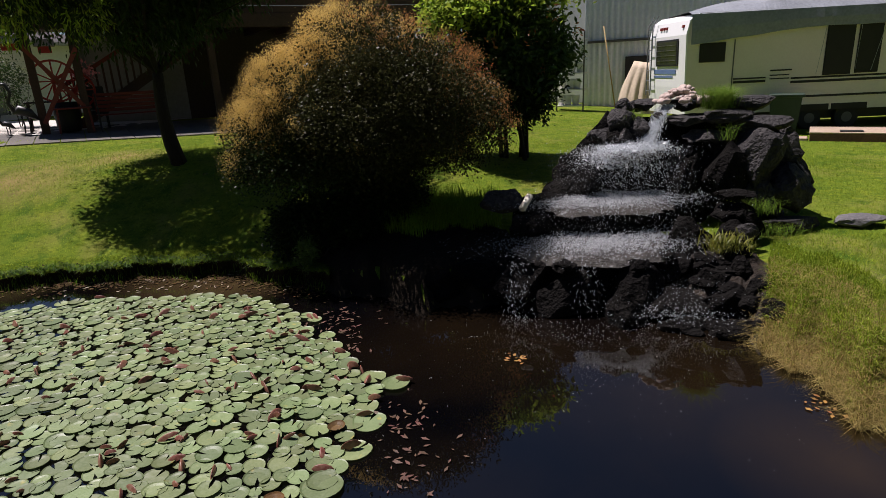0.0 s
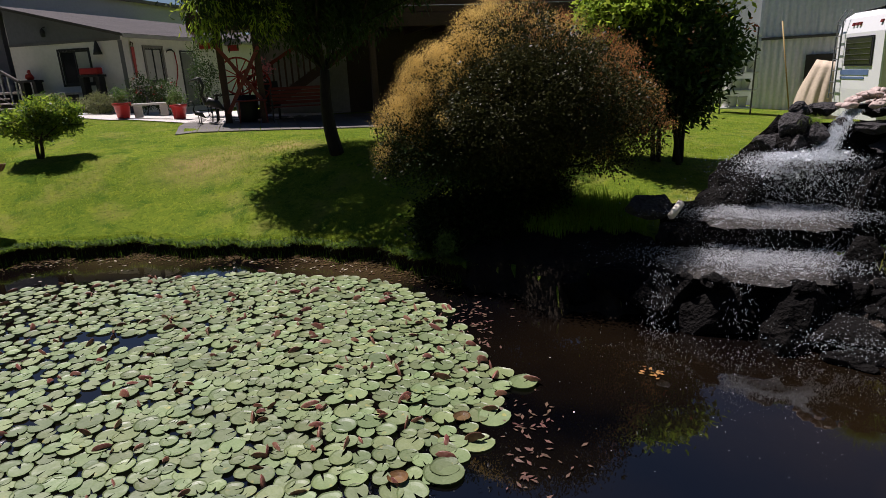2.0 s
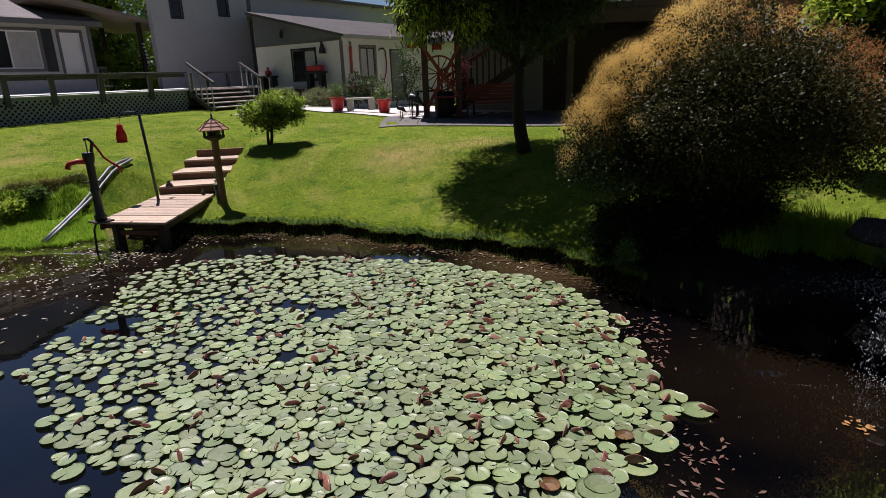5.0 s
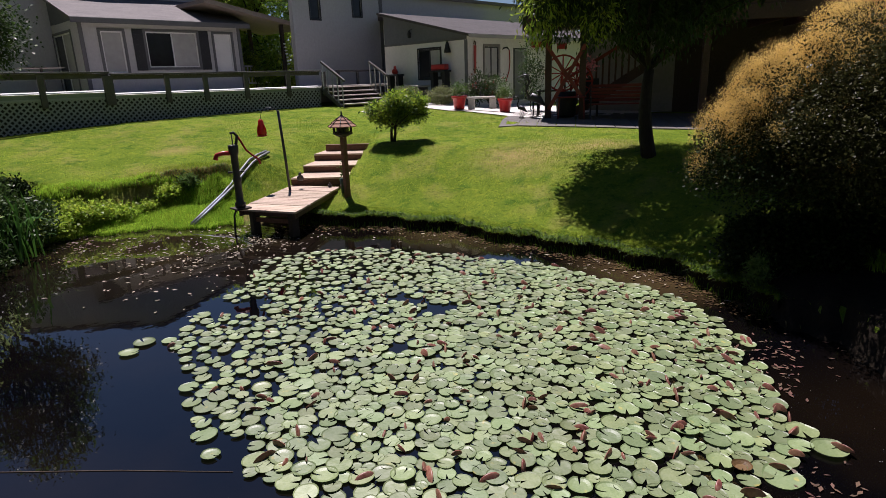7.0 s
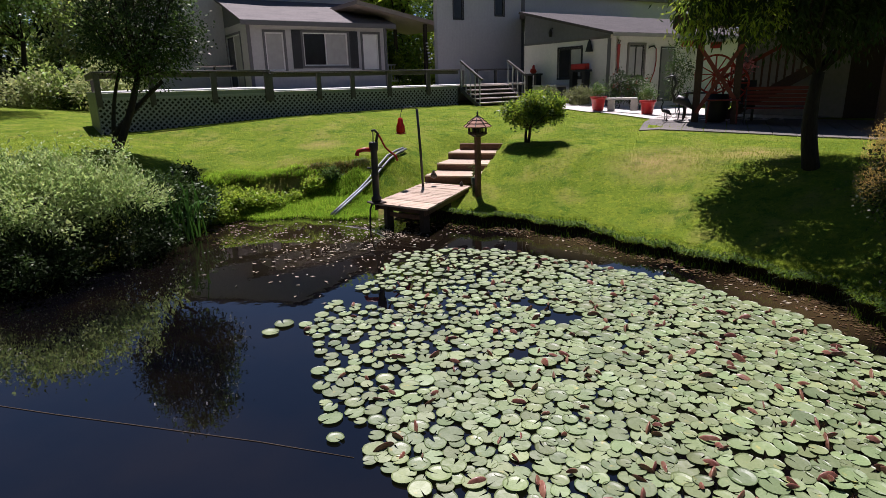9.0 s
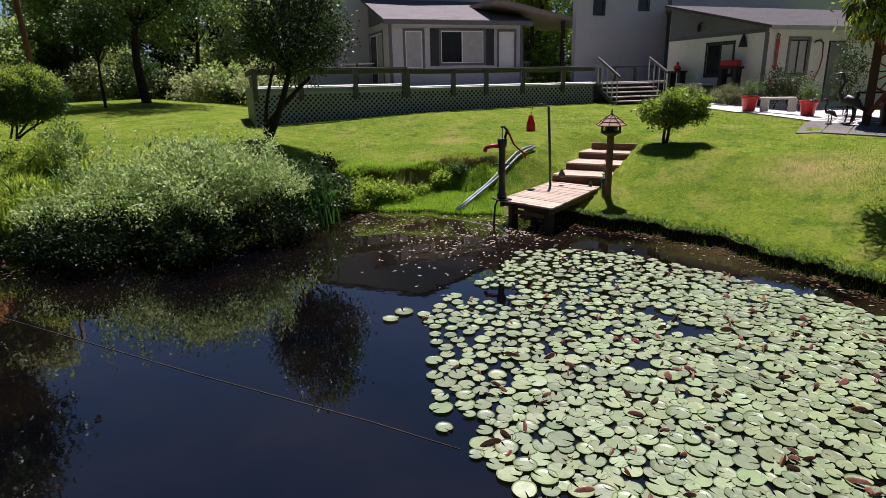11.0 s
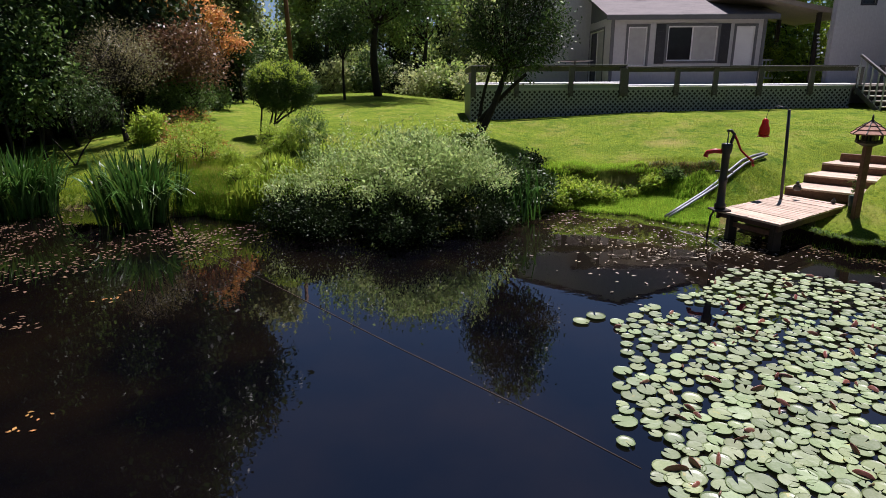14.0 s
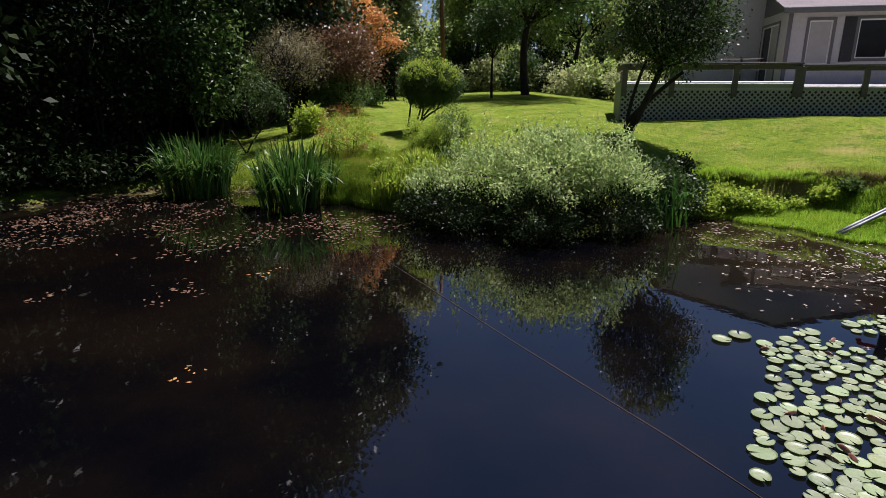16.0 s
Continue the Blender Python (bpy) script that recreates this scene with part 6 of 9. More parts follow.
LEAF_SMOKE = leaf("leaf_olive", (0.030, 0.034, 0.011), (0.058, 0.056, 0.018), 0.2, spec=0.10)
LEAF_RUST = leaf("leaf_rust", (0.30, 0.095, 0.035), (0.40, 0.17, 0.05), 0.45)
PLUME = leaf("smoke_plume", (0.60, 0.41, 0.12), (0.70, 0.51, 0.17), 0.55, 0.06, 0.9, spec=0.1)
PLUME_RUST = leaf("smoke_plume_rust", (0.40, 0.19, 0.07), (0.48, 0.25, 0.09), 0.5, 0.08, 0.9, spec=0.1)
PLUME_SHADED = leaf("smoke_plume_shaded", (0.30, 0.21, 0.07), (0.38, 0.28, 0.10), 0.45, 0.08, 0.9, spec=0.1)
MAPLE = leaf("maple_orange", (0.48, 0.225, 0.065), (0.60, 0.31, 0.095), 0.4)
MAPLE_DARK = leaf("maple_brown", (0.12, 0.065, 0.032), (0.18, 0.10, 0.05), 0.35)
FAR_LEAF = leaf("far_leaf", (0.20, 0.28, 0.06), (0.31, 0.39, 0.11), 0.58, 0.45)
FAR_PALE = leaf("far_pale_leaf", (0.29, 0.34, 0.13), (0.40, 0.43, 0.19), 0.45, 0.45)
GRASS_BLADE = leaf("grass_blade", (0.150, 0.235, 0.020), (0.31, 0.385, 0.042), 0.28, 0.3, 0.9, spec=0.03, c3=(0.36, 0.30, 0.10), spots=-0.09)
GRASS_DRY = leaf("dry_grass_blade", (0.40, 0.30, 0.10), (0.28, 0.22, 0.07), 0.35, 0.35, 0.7)
GRASS_LUSH = leaf("fresh_grass_blade", (0.20, 0.36, 0.03), (0.34, 0.48, 0.05), 0.5, 0.3, 0.8, spec=0.05)
GRASS_DEEP = leaf("lush_grass_blade", (0.09, 0.19, 0.016), (0.17, 0.28, 0.02), 0.35, 0.35, 0.8, spec=0.06)
IRIS = leaf("iris_blade", (0.035, 0.085, 0.012), (0.075, 0.14, 0.022), 0.3, 0.5, 0.4, spec=0.25)


def clumps(blobs, n, per, spread, low=-2.0, shell=0.55, face=None):
    """Leaf places in clumps through ellipsoids (x, y, z, rx, ry, rz), thicker towards their outside; also the clump centres."""
    blobs = np.asarray(blobs, float)
    vol = blobs[:, 3] * blobs[:, 4] * blobs[:, 5]
    pick = RNG.choice(len(blobs), n, p=vol / vol.sum())
    d = unit(RNG.normal(size=(n, 3)))
    r = RNG.uniform(shell, 1.0, (n, 1)) ** 0.7
    c = blobs[pick, :3] + d * r * blobs[pick, 3:]
    keep = c[:, 2] > low
    if face is not None:
        way = unit((c - np.asarray(face[4:7])) / np.asarray(face[7:10])) if len(face) > 4 else d
        keep &= way @ np.asarray(face[:3]) > face[3] + RNG.normal(0, 0.16, n)
    c, d = c[keep], d[keep]
    at = np.repeat(c, per, 0) + RNG.normal(size=(len(c) * per, 3)) * spread
    return at, c, np.repeat(d, per, 0)


def limb(mesh, p, q, r0, r1, bend=0.15, n=6, seg=5):
    """A bent, tapering branch."""
    p, q = Vector(p), Vector(q)
    side = Vector((rs.gauss(0, 1), rs.gauss(0, 1), rs.gauss(0, 0.5))).normalized() * (q - p).length * bend
    path, rad = [], []
    for k in range(seg + 1):
        t = k / seg
        path.append(p.lerp(q, t) + side * math.sin(t * math.pi) + Vector((0, 0, 0.12 * (q - p).length * t * (1 - t))))
        rad.append(r0 + (r1 - r0) * t)
    mesh.tube(path, rad, n)
    return path


def tree(name, base, fork, blobs, leaf_mat, label, category="tree", r0=0.12, n=160, per=26, spread=0.16, size=(0.09, 0.045), stems=1, limbs=16, droop=0.2, extra=(), shell=0.5, upright=0.5, low=-2.0, group=""):
    """A tree or bush: trunk and limbs that reach into a crown of leaf clumps. extra: more (material, n, per, spread, size, blobs)."""
    th = thing(name, base, label, category, group)
    at, centres, out = clumps(blobs, n, per, spread, low, shell)
    tr = Mesh()
    b, f = Vector(base), Vector(fork)
    tips = []
    for s in range(stems):
        foot = b + Vector((rs.uniform(-1, 1), rs.uniform(-1, 1), 0)) * r0 * (3.0 if stems > 1 else 0)
        top = f + Vector((rs.uniform(-1, 1), rs.uniform(-1, 1), rs.uniform(-0.2, 0.4))) * (0.45 if stems > 1 else 0)
        foot.z -= 0.1
        path = limb(tr, foot, top, r0 if stems == 1 else r0 * 0.6, r0 * 0.62 if stems == 1 else r0 * 0.35, 0.06, 9, 7)
        tips += path[3:]
    order = RNG.permutation(len(centres))[:limbs]
    for i in order:
        c = Vector(centres[i])
        start = min(tips, key=lambda p: (p - c).length + 0.6 * abs(p.z - f.z))
        path = limb(tr, start, c, r0 * 0.26, r0 * 0.05, 0.2, 5, 5)
        for _ in range(2):
            o = path[3] + Vector((rs.gauss(0, 1), rs.gauss(0, 1), rs.gauss(0.2, 0.6))) * spread * 3
            limb(tr, path[2], o, r0 * 0.14, r0 * 0.04, 0.1, 4, 3)
    part("trunk", tr, BARK, th, smooth=True)
    me = leaf_soup("crown", at, size[0], size[1], upright, droop, out)
    part("crown", me, leaf_mat, th)
    for m, n2, per2, sp2, sz2, bl2, *face in extra:
        a2, _, o2 = clumps(bl2, n2, per2, sp2, low, 0.86, face[0] if face else None)
        fluff = m in (PLUME, PLUME_SHADED, PLUME_RUST)
        part("foliage", leaf_soup("foliage", a2, sz2[0], sz2[1], 0.88 if fluff else upright, droop, None if fluff else o2), m, th)
    return th


def at_polar(a, r, dz=0.0):
    x, y = polar(a, r)
    return (float(x), float(y), ground_z(x, y) + dz)


def ell(a, r, z, rx, ry=None, rz=None):
    x, y = polar(a, r)
    return (float(x), float(y), z, rx, ry or rx, rz or rx)


# smoke bush at the bank
sb = at_polar(8.5, 9.1)
smoke_blobs = [ell(8.6, 9.7, 2.05, 1.7, 1.5, 1.25), ell(16.0, 9.4, 1.9, 0.9, 0.9, 0.75), ell(13.0, 9.5, 2.4, 1.05, 1.0, 0.85), ell(19.3, 9.3, 1.65, 0.42, 0.42, 0.36), ell(1.0, 9.4, 2.0, 1.0, 1.0, 0.75), ell(3.6, 9.4, 2.6, 1.05, 1.0, 0.75), ell(-2.4, 9.3, 1.85, 0.45, 0.45, 0.36), ell(8.4, 9.4, 3.05, 0.95, 0.9, 0.75), ell(5.0, 9.4, 3.1, 0.55, 0.5, 0.5)]
NEARER = 0.93
smoke_blobs = [(EYE_X + (x - EYE_X) * NEARER, EYE_Y + (y - EYE_Y) * NEARER, 2.83 + (z - 2.83) * NEARER, a * NEARER, b, c * NEARER) for x, y, z, a, b, c in smoke_blobs]
# low lobes in near-black leaves paint the shade under the crown
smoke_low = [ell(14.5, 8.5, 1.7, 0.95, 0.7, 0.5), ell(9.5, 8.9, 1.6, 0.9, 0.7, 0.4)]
# front lobes added to throw shade on the bank
smoke_front = [ell(8.5, 7.9, 2.35, 0.9, 0.7, 0.65), ell(5.5, 7.8, 2.5, 0.8, 0.65, 0.6), ell(2.2, 7.8, 2.35, 0.75, 0.6, 0.5)]
puffs = [(x, y, z, a * 1.08, b * 1.08, c * 1.08) for x, y, z, a, b, c in smoke_blobs]
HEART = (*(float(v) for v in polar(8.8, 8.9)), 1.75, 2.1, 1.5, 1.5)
# plume colours paint the light: gold on sunward sides, dim in front
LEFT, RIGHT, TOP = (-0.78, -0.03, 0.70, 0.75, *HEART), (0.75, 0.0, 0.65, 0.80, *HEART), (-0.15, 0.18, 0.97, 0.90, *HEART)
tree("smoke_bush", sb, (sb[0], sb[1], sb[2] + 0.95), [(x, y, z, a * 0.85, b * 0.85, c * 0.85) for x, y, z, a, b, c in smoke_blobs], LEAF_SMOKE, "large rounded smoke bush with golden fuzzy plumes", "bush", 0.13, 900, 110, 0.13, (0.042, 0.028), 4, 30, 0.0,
     extra=((LEAF_DEEP_AND_SHADE, 240, 90, 0.14, (0.045, 0.026), smoke_low), (LEAF_SMOKE, 330, 110, 0.13, (0.042, 0.028), smoke_front), (PLUME, 4200, 190, 0.055, (0.036, 0.0048), puffs, LEFT), (PLUME, 1300, 190, 0.055, (0.036, 0.0048), puffs, TOP), (PLUME_RUST, 1300, 170, 0.055, (0.036, 0.0048), puffs, RIGHT), (PLUME_SHADED, 60, 380, 0.065, (0.026, 0.006), puffs, (0.0, -0.9, 0.3, 0.0)), (LEAF_RUST, 110, 80, 0.10, (0.032, 0.016), puffs, RIGHT)), shell=0.55, low=1.40)

# near-black leaf masses added to stand for the shade below the bush
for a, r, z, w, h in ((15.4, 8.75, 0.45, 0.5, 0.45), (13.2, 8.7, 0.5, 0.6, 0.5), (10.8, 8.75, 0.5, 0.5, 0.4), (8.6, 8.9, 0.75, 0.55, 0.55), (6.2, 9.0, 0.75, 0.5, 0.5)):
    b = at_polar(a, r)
    tree("undergrowth", b, (b[0], b[1], b[2] + 0.2), [ell(a, r, z + 0.2, w, 0.5, h)], LEAF_DEEP_AND_SHADE, "near-black leaves added for the shade below the smoke bush", "undergrowth", 0.03, 110, 60, 0.1, (0.06, 0.035), 3, 8, 0, shell=0.2, group="undergrowth")
for a, r, w, h, mat in ((9.6, 8.9, 0.22, 0.22, PLUME_SHADED), (15.3, 8.2, 0.14, 0.30, LEAF_MID), (4.4, 9.3, 0.3, 0.3, LEAF_MID)):
    b = at_polar(a, r)
    tree("shrub", b, (b[0], b[1], b[2] + h * 0.5), [ell(a, r, b[2] + h * 0.7, w, w, h)], mat, "small pale plant in the shade below the smoke bush", "shrub", 0.02, 60, 40, 0.05, (0.05, 0.015), 3, 6, -0.2, shell=0.3)
# glossy dark bush beside it
rb = at_polar(-5.5, 12.0)
# light leaves paint the sunlit top, near-black ones the shaded underside
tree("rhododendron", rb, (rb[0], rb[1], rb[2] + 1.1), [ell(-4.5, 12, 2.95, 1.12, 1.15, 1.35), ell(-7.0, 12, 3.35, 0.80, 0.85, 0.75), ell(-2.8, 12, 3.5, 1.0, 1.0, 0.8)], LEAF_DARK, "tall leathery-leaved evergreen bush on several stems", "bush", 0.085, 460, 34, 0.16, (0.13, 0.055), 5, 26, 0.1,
     extra=((LEAF_DEEP_AND_SHADE, 220, 34, 0.16, (0.13, 0.055), [ell(-3.9, 11.9, 2.4, 1.0, 0.9, 0.7), ell(-2.2, 11.9, 2.1, 0.8, 0.7, 0.5)]), (LEAF_LIGHT, 900, 26, 0.12, (0.13, 0.055), [ell(-4.6, 12, 3.55, 1.5, 1.45, 1.15)], (-0.3, -0.2, 0.9, 0.32)), (LEAF_DARK, 160, 34, 0.15, (0.13, 0.055), [ell(-4.8, 11.9, 2.9, 1.2, 1.1, 0.6)]), (LEAF_RUST, 26, 10, 0.08, (0.10, 0.045), [ell(-4.5, 11.8, 3.4, 1.4, 1.3, 1.0)])), shell=0.3, low=1.85)

# weeping tree before the dark house
t1 = at_polar(25.3, 13.0)
# upper lobes out of view are placed to cast the shadow on the lawn
weep = [ell(30.5, 12.9, 5.0, 1.5, 1.4, 0.9), ell(25.0, 13.2, 5.0, 1.5, 1.4, 0.95), ell(34.0, 12.8, 4.35, 0.55, 0.55, 0.75), ell(28.6, 12.8, 4.0, 0.8, 0.6, 0.6), ell(24.5, 12.7, 3.9, 0.8, 0.6, 0.5), ell(21.5, 13.2, 4.6, 0.95, 0.9, 0.8), ell(35.6, 13.4, 4.8, 0.42, 0.45, 0.5), ell(27.0, 14.7, 5.1, 1.25, 1.2, 0.8), ell(31.0, 14.2, 5.2, 1.2, 1.2, 0.8), ell(27.5, 11.5, 5.25, 1.1, 0.9, 0.65), ell(23.5, 10.7, 5.5, 1.0, 0.9, 0.6), ell(21.0, 11.8, 5.4, 1.0, 0.9, 0.6), ell(18.0, 12.6, 5.1, 1.1, 1.0, 0.8), ell(14.5, 12.2, 5.6, 1.0, 1.0, 0.7)]
# backlight painted into the leaves: darkened crown, light green lit tips
tree("weeping_tree", t1, (t1[0] - 0.12, t1[1], 3.0), weep, LEAF_SHADE, "small weeping tree with a dark trunk and hanging leaves", "tree", 0.16, 1450, 60, 0.17, (0.13, 0.04), 1, 11, 1.2,
     extra=((LEAF_LIGHT, 26, 40, 0.14, (0.13, 0.032), [ell(35.0, 12.5, 4.25, 0.45, 0.4, 0.6)]), (LEAF_LIGHT, 12, 30, 0.12, (0.12, 0.03), [ell(30.5, 12.3, 4.0, 0.35, 0.3, 0.4)])), low=3.35)

# slim tree before the deck
t2 = at_polar(86.2, 17.4)
f2 = polar(83.6, 17.5)
slim = tree("slim_tree", t2, (f2[0], f2[1], 3.35), [ell(83.0, 17.5, 4.7, 1.25, 1.25, 1.7), ell(82.3, 17.5, 6.0, 0.9, 0.9, 1.0), ell(85, 17.4, 4.3, 0.8, 0.8, 0.9), ell(80.4, 17.6, 4.3, 0.8, 0.8, 0.8)], LEAF_SHADE, "slim leaning tree with dark leaves beside the deck", "tree", 0.11, 370, 34, 0.17, (0.09, 0.05), 1, 40, 0.1,
     extra=((LEAF_MID, 130, 24, 0.14, (0.10, 0.06), [ell(82.8, 17.5, 5.0, 1.3, 1.2, 1.8)]),), low=3.1)
b2 = Mesh()
limb(b2, (t2[0], t2[1], t2[2] + 0.35), polar(81.8, 17.3) + (3.2,), 0.075, 0.05, 0.05, 7, 5)
limb(b2, (t2[0], t2[1], t2[2] + 0.2), polar(84.9, 17.5) + (3.5,), 0.06, 0.035, 0.12, 7, 5)
part("stem", b2, BARK, slim, smooth=True)

# round shrub at the top of the steps, in uneven lobes
s1 = at_polar(48.8, 16.2)
lobes = [ell(48.8 + dx, 16.2 + dr, s1[2] + z, k, k, k * 0.85) for dx, dr, z, k in ((0, 0, 0.72, 0.42), (-1.6, 0.1, 0.80, 0.32), (1.5, 0.0, 0.72, 0.32), (-0.5, -0.2, 0.98, 0.30), (0.7, 0.2, 0.95, 0.26), (-2.3, 0.0, 0.98, 0.20), (2.2, 0.1, 0.88, 0.2), (-1.1, 0.3, 1.12, 0.2), (0.3, -0.3, 1.15, 0.16))]
# paler leaves on upward faces paint the light on the lobes
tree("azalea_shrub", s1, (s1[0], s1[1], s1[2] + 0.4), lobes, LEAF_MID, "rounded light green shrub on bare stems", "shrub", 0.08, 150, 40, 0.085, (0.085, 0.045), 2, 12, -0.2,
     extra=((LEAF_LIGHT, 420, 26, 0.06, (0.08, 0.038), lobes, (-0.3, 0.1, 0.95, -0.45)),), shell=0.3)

# willow bush on the far bank
wb = at_polar(93, 12.6)
will = [ell(93, 12.7, 1.05, 1.9, 1.2, 1.0), ell(87, 12.8, 0.85, 1.2, 1.0, 0.85), ell(99, 12.7, 0.85, 1.3, 1.1, 0.85), ell(103.5, 13.0, 0.55, 1.0, 0.9, 0.6), ell(90, 12.5, 1.2, 1.0, 0.9, 0.85)]
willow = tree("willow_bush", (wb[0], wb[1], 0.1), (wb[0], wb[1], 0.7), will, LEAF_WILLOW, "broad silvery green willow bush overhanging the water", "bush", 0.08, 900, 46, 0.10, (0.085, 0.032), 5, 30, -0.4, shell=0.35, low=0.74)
# dark skirt of leaves paints the shade below the silvery crown
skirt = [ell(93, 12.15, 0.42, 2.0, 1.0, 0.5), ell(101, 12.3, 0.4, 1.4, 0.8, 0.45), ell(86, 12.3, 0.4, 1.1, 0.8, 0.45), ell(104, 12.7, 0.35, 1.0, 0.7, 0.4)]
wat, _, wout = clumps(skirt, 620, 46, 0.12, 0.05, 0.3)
part("foliage", leaf_soup("foliage", wat, 0.08, 0.03, 0.5, -0.2, wout), LEAF_DEEP_AND_SHADE, willow)
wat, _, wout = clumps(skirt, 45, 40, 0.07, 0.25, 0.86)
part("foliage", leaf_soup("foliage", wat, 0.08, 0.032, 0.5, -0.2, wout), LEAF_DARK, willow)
sp_at = []
for _ in range(150):
    a, r = rs.uniform(85, 102), rs.uniform(12.0, 13.2)
    x, y = polar(a, r)
    z0, hh = rs.uniform(1.2, 1.7), rs.uniform(0.35, 0.85)
    for k in range(16):
        t = k / 16
        sp_at.append((x + rs.gauss(0, 0.03) + 0.1 * t, y + rs.gauss(0, 0.03), z0 + hh * t))
solo("willow_shoots", leaf_soup("willow_shoots", sp_at, 0.085, 0.032, 0.3, -0.6), LEAF_WILLOW, "thin upright willow shoots above the bush", "shoots", kind="stuff")

# clipped round tree
tp = at_polar(106.0, 20.2)
# light green leaves on top paint the sun on the dark crown
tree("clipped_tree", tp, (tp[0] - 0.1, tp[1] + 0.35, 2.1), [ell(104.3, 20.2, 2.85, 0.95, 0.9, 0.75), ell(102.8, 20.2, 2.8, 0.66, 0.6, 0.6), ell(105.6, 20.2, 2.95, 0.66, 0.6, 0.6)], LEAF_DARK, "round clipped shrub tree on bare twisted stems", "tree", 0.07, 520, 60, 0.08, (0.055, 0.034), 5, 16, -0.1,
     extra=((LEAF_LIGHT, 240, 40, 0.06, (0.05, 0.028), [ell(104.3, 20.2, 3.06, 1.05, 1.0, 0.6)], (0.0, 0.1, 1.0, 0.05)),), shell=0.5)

# low yellowish shrub and small ones near it
for a, r, w, h, mat, lab in ((112.1, 17.6, 0.85, 0.7, LEAF_LIGHT, "low rust-tinged shrub on the bank"), (106.5, 14.4, 0.35, 0.3, LEAF_LIGHT, "small bright green shrub"), (105.2, 17.5, 0.5, 0.5, LEAF_LIGHT, "bright green leafy shrub on the slope"), (103.6, 17.4, 0.45, 0.45, LEAF_LIGHT, "bright green leafy shrub on the slope"), (102.1, 17.4, 0.6, 0.65, LEAF_MID, "leafy green shrub on the slope"), (108.4, 15.2, 0.4, 0.3, LEAF_LIGHT, "low bright shrub in the bank grass"), (109.2, 17.0, 0.26, 0.2, LEAF_LIGHT, "tiny round green shrub"), (101.8, 14.6, 0.45, 0.42, LEAF_MID, "small leafy shrub behind the willow"), (104.4, 14.2, 0.4, 0.35, LEAF_LIGHT, "pale green leafy shrub")):
    b = at_polar(a, r)
    tree("shrub", b, (b[0], b[1], b[2] + h * 0.5), [ell(a, r, b[2] + h * 0.8, w, w, h)], mat, lab, "shrub", 0.03, int(90 * w + 30), 40, 0.07, (0.06, 0.03), 3, 8, -0.2, shell=0.3,
         extra=((LEAF_RUST, 70, 20, 0.07, (0.05, 0.025), [ell(a, r, b[2] + h, w, w, h)]),) if "rust" in lab else ())

def arch_soup(name, at, height, width, way=None):
    """Sword-shaped blades: upright, then arching over to a hanging tip."""
    at = np.asarray(at, float)
    n = len(at)
    a = RNG.uniform(0, math.tau, n)
    to = np.stack([np.cos(a), np.sin(a), np.zeros(n)], 1)
    if way is not None:
        to = unit(to * 0.7 + way)
    turn = RNG.uniform(-0.9, 0.9, (n, 1))
    side = unit(np.stack([-to[:, 1], to[:, 0], np.zeros(n)], 1) + to * turn)
    h = height * RNG.uniform(0.55, 1.08, (n, 1))
    w = width * RNG.uniform(0.7, 1.2, (n, 1))
    bend = RNG.uniform(0.15, 1.0, (n, 1)) ** 1.6
    up = np.array([0, 0, 1.0])
    rows_ = []
    for k, (t, wide) in enumerate(((0, 0.7), (0.3, 1.0), (0.55, 1.0), (0.75, 0.85), (0.9, 0.55), (1.0, 0.08))):
        c = at + up * h * (t - bend * 0.55 * t**4) + to * h * (0.16 * t + bend * 0.42 * t**3)
        rows_ += [c - side * w * wide / 2, c + side * w * wide / 2]
    v = np.stack(rows_, 1).reshape(-1, 3)
    k = np.arange(n)[:, None] * 12
    return soup(name, v, np.concatenate([k + [2 * j, 2 * j + 1, 2 * j + 3, 2 * j + 2] for j in range(5)], 0))


# iris clumps in the shallows
for a, r, n, w, h in ((125.6, 17.2, 620, 0.85, 1.75), (117.2, 14.7, 780, 0.80, 1.72)):
    x, y = polar(a, r)
    c36 = RNG.normal(size=(36, 2)) * w * 0.40
    cl = np.arange(n) % 36
    p = np.stack([x + c36[cl, 0] + RNG.normal(0, 0.07, n), y + c36[cl, 1] + RNG.normal(0, 0.07, n), np.full(n, -0.05)], 1)
    way = unit(np.stack([p[:, 0] - x, p[:, 1] - y, np.zeros(n)], 1)) * 0.8
    th = thing("iris_clump", (float(x), float(y), 0.0), "dense clump of tall dark green iris blades in the shallows", "iris", "iris clumps")
    for k in range(300):
        part("blade", arch_soup("blade", p[k:k + 1], h, 0.045, way[k:k + 1]), IRIS, th)
    tagged(part("foliage", arch_soup("foliage", p[300:], h, 0.045, way[300:]), IRIS, th), kind="stuff")
x, y = polar(83.0, 13.0)
n = 90
p = np.stack([RNG.normal(x, 0.35, n), RNG.normal(y, 0.35, n), np.full(n, 0.05)], 1)
th = thing("iris_clump", (float(x), float(y), 0.0), "thin clump of arching iris blades beside the willow", "iris", "iris clumps")
for k in range(n):
    part("blade", arch_soup("blade", p[k:k + 1], 1.25, 0.04, None), IRIS, th)
# dark leafy mound under the slim tree
b = at_polar(82.5, 13.9)
tree("ivy_mound", b, (b[0], b[1], b[2] + 0.3), [ell(83, 13.9, 0.75, 0.85, 0.7, 0.6), ell(80.5, 13.9, 0.5, 0.6, 0.5, 0.4)], LEAF_DARK, "dark leafy mound of weeds on the bank", "weeds", 0.03, 150, 40, 0.1, (0.08, 0.05), 3, 8, 0, shell=0.3)


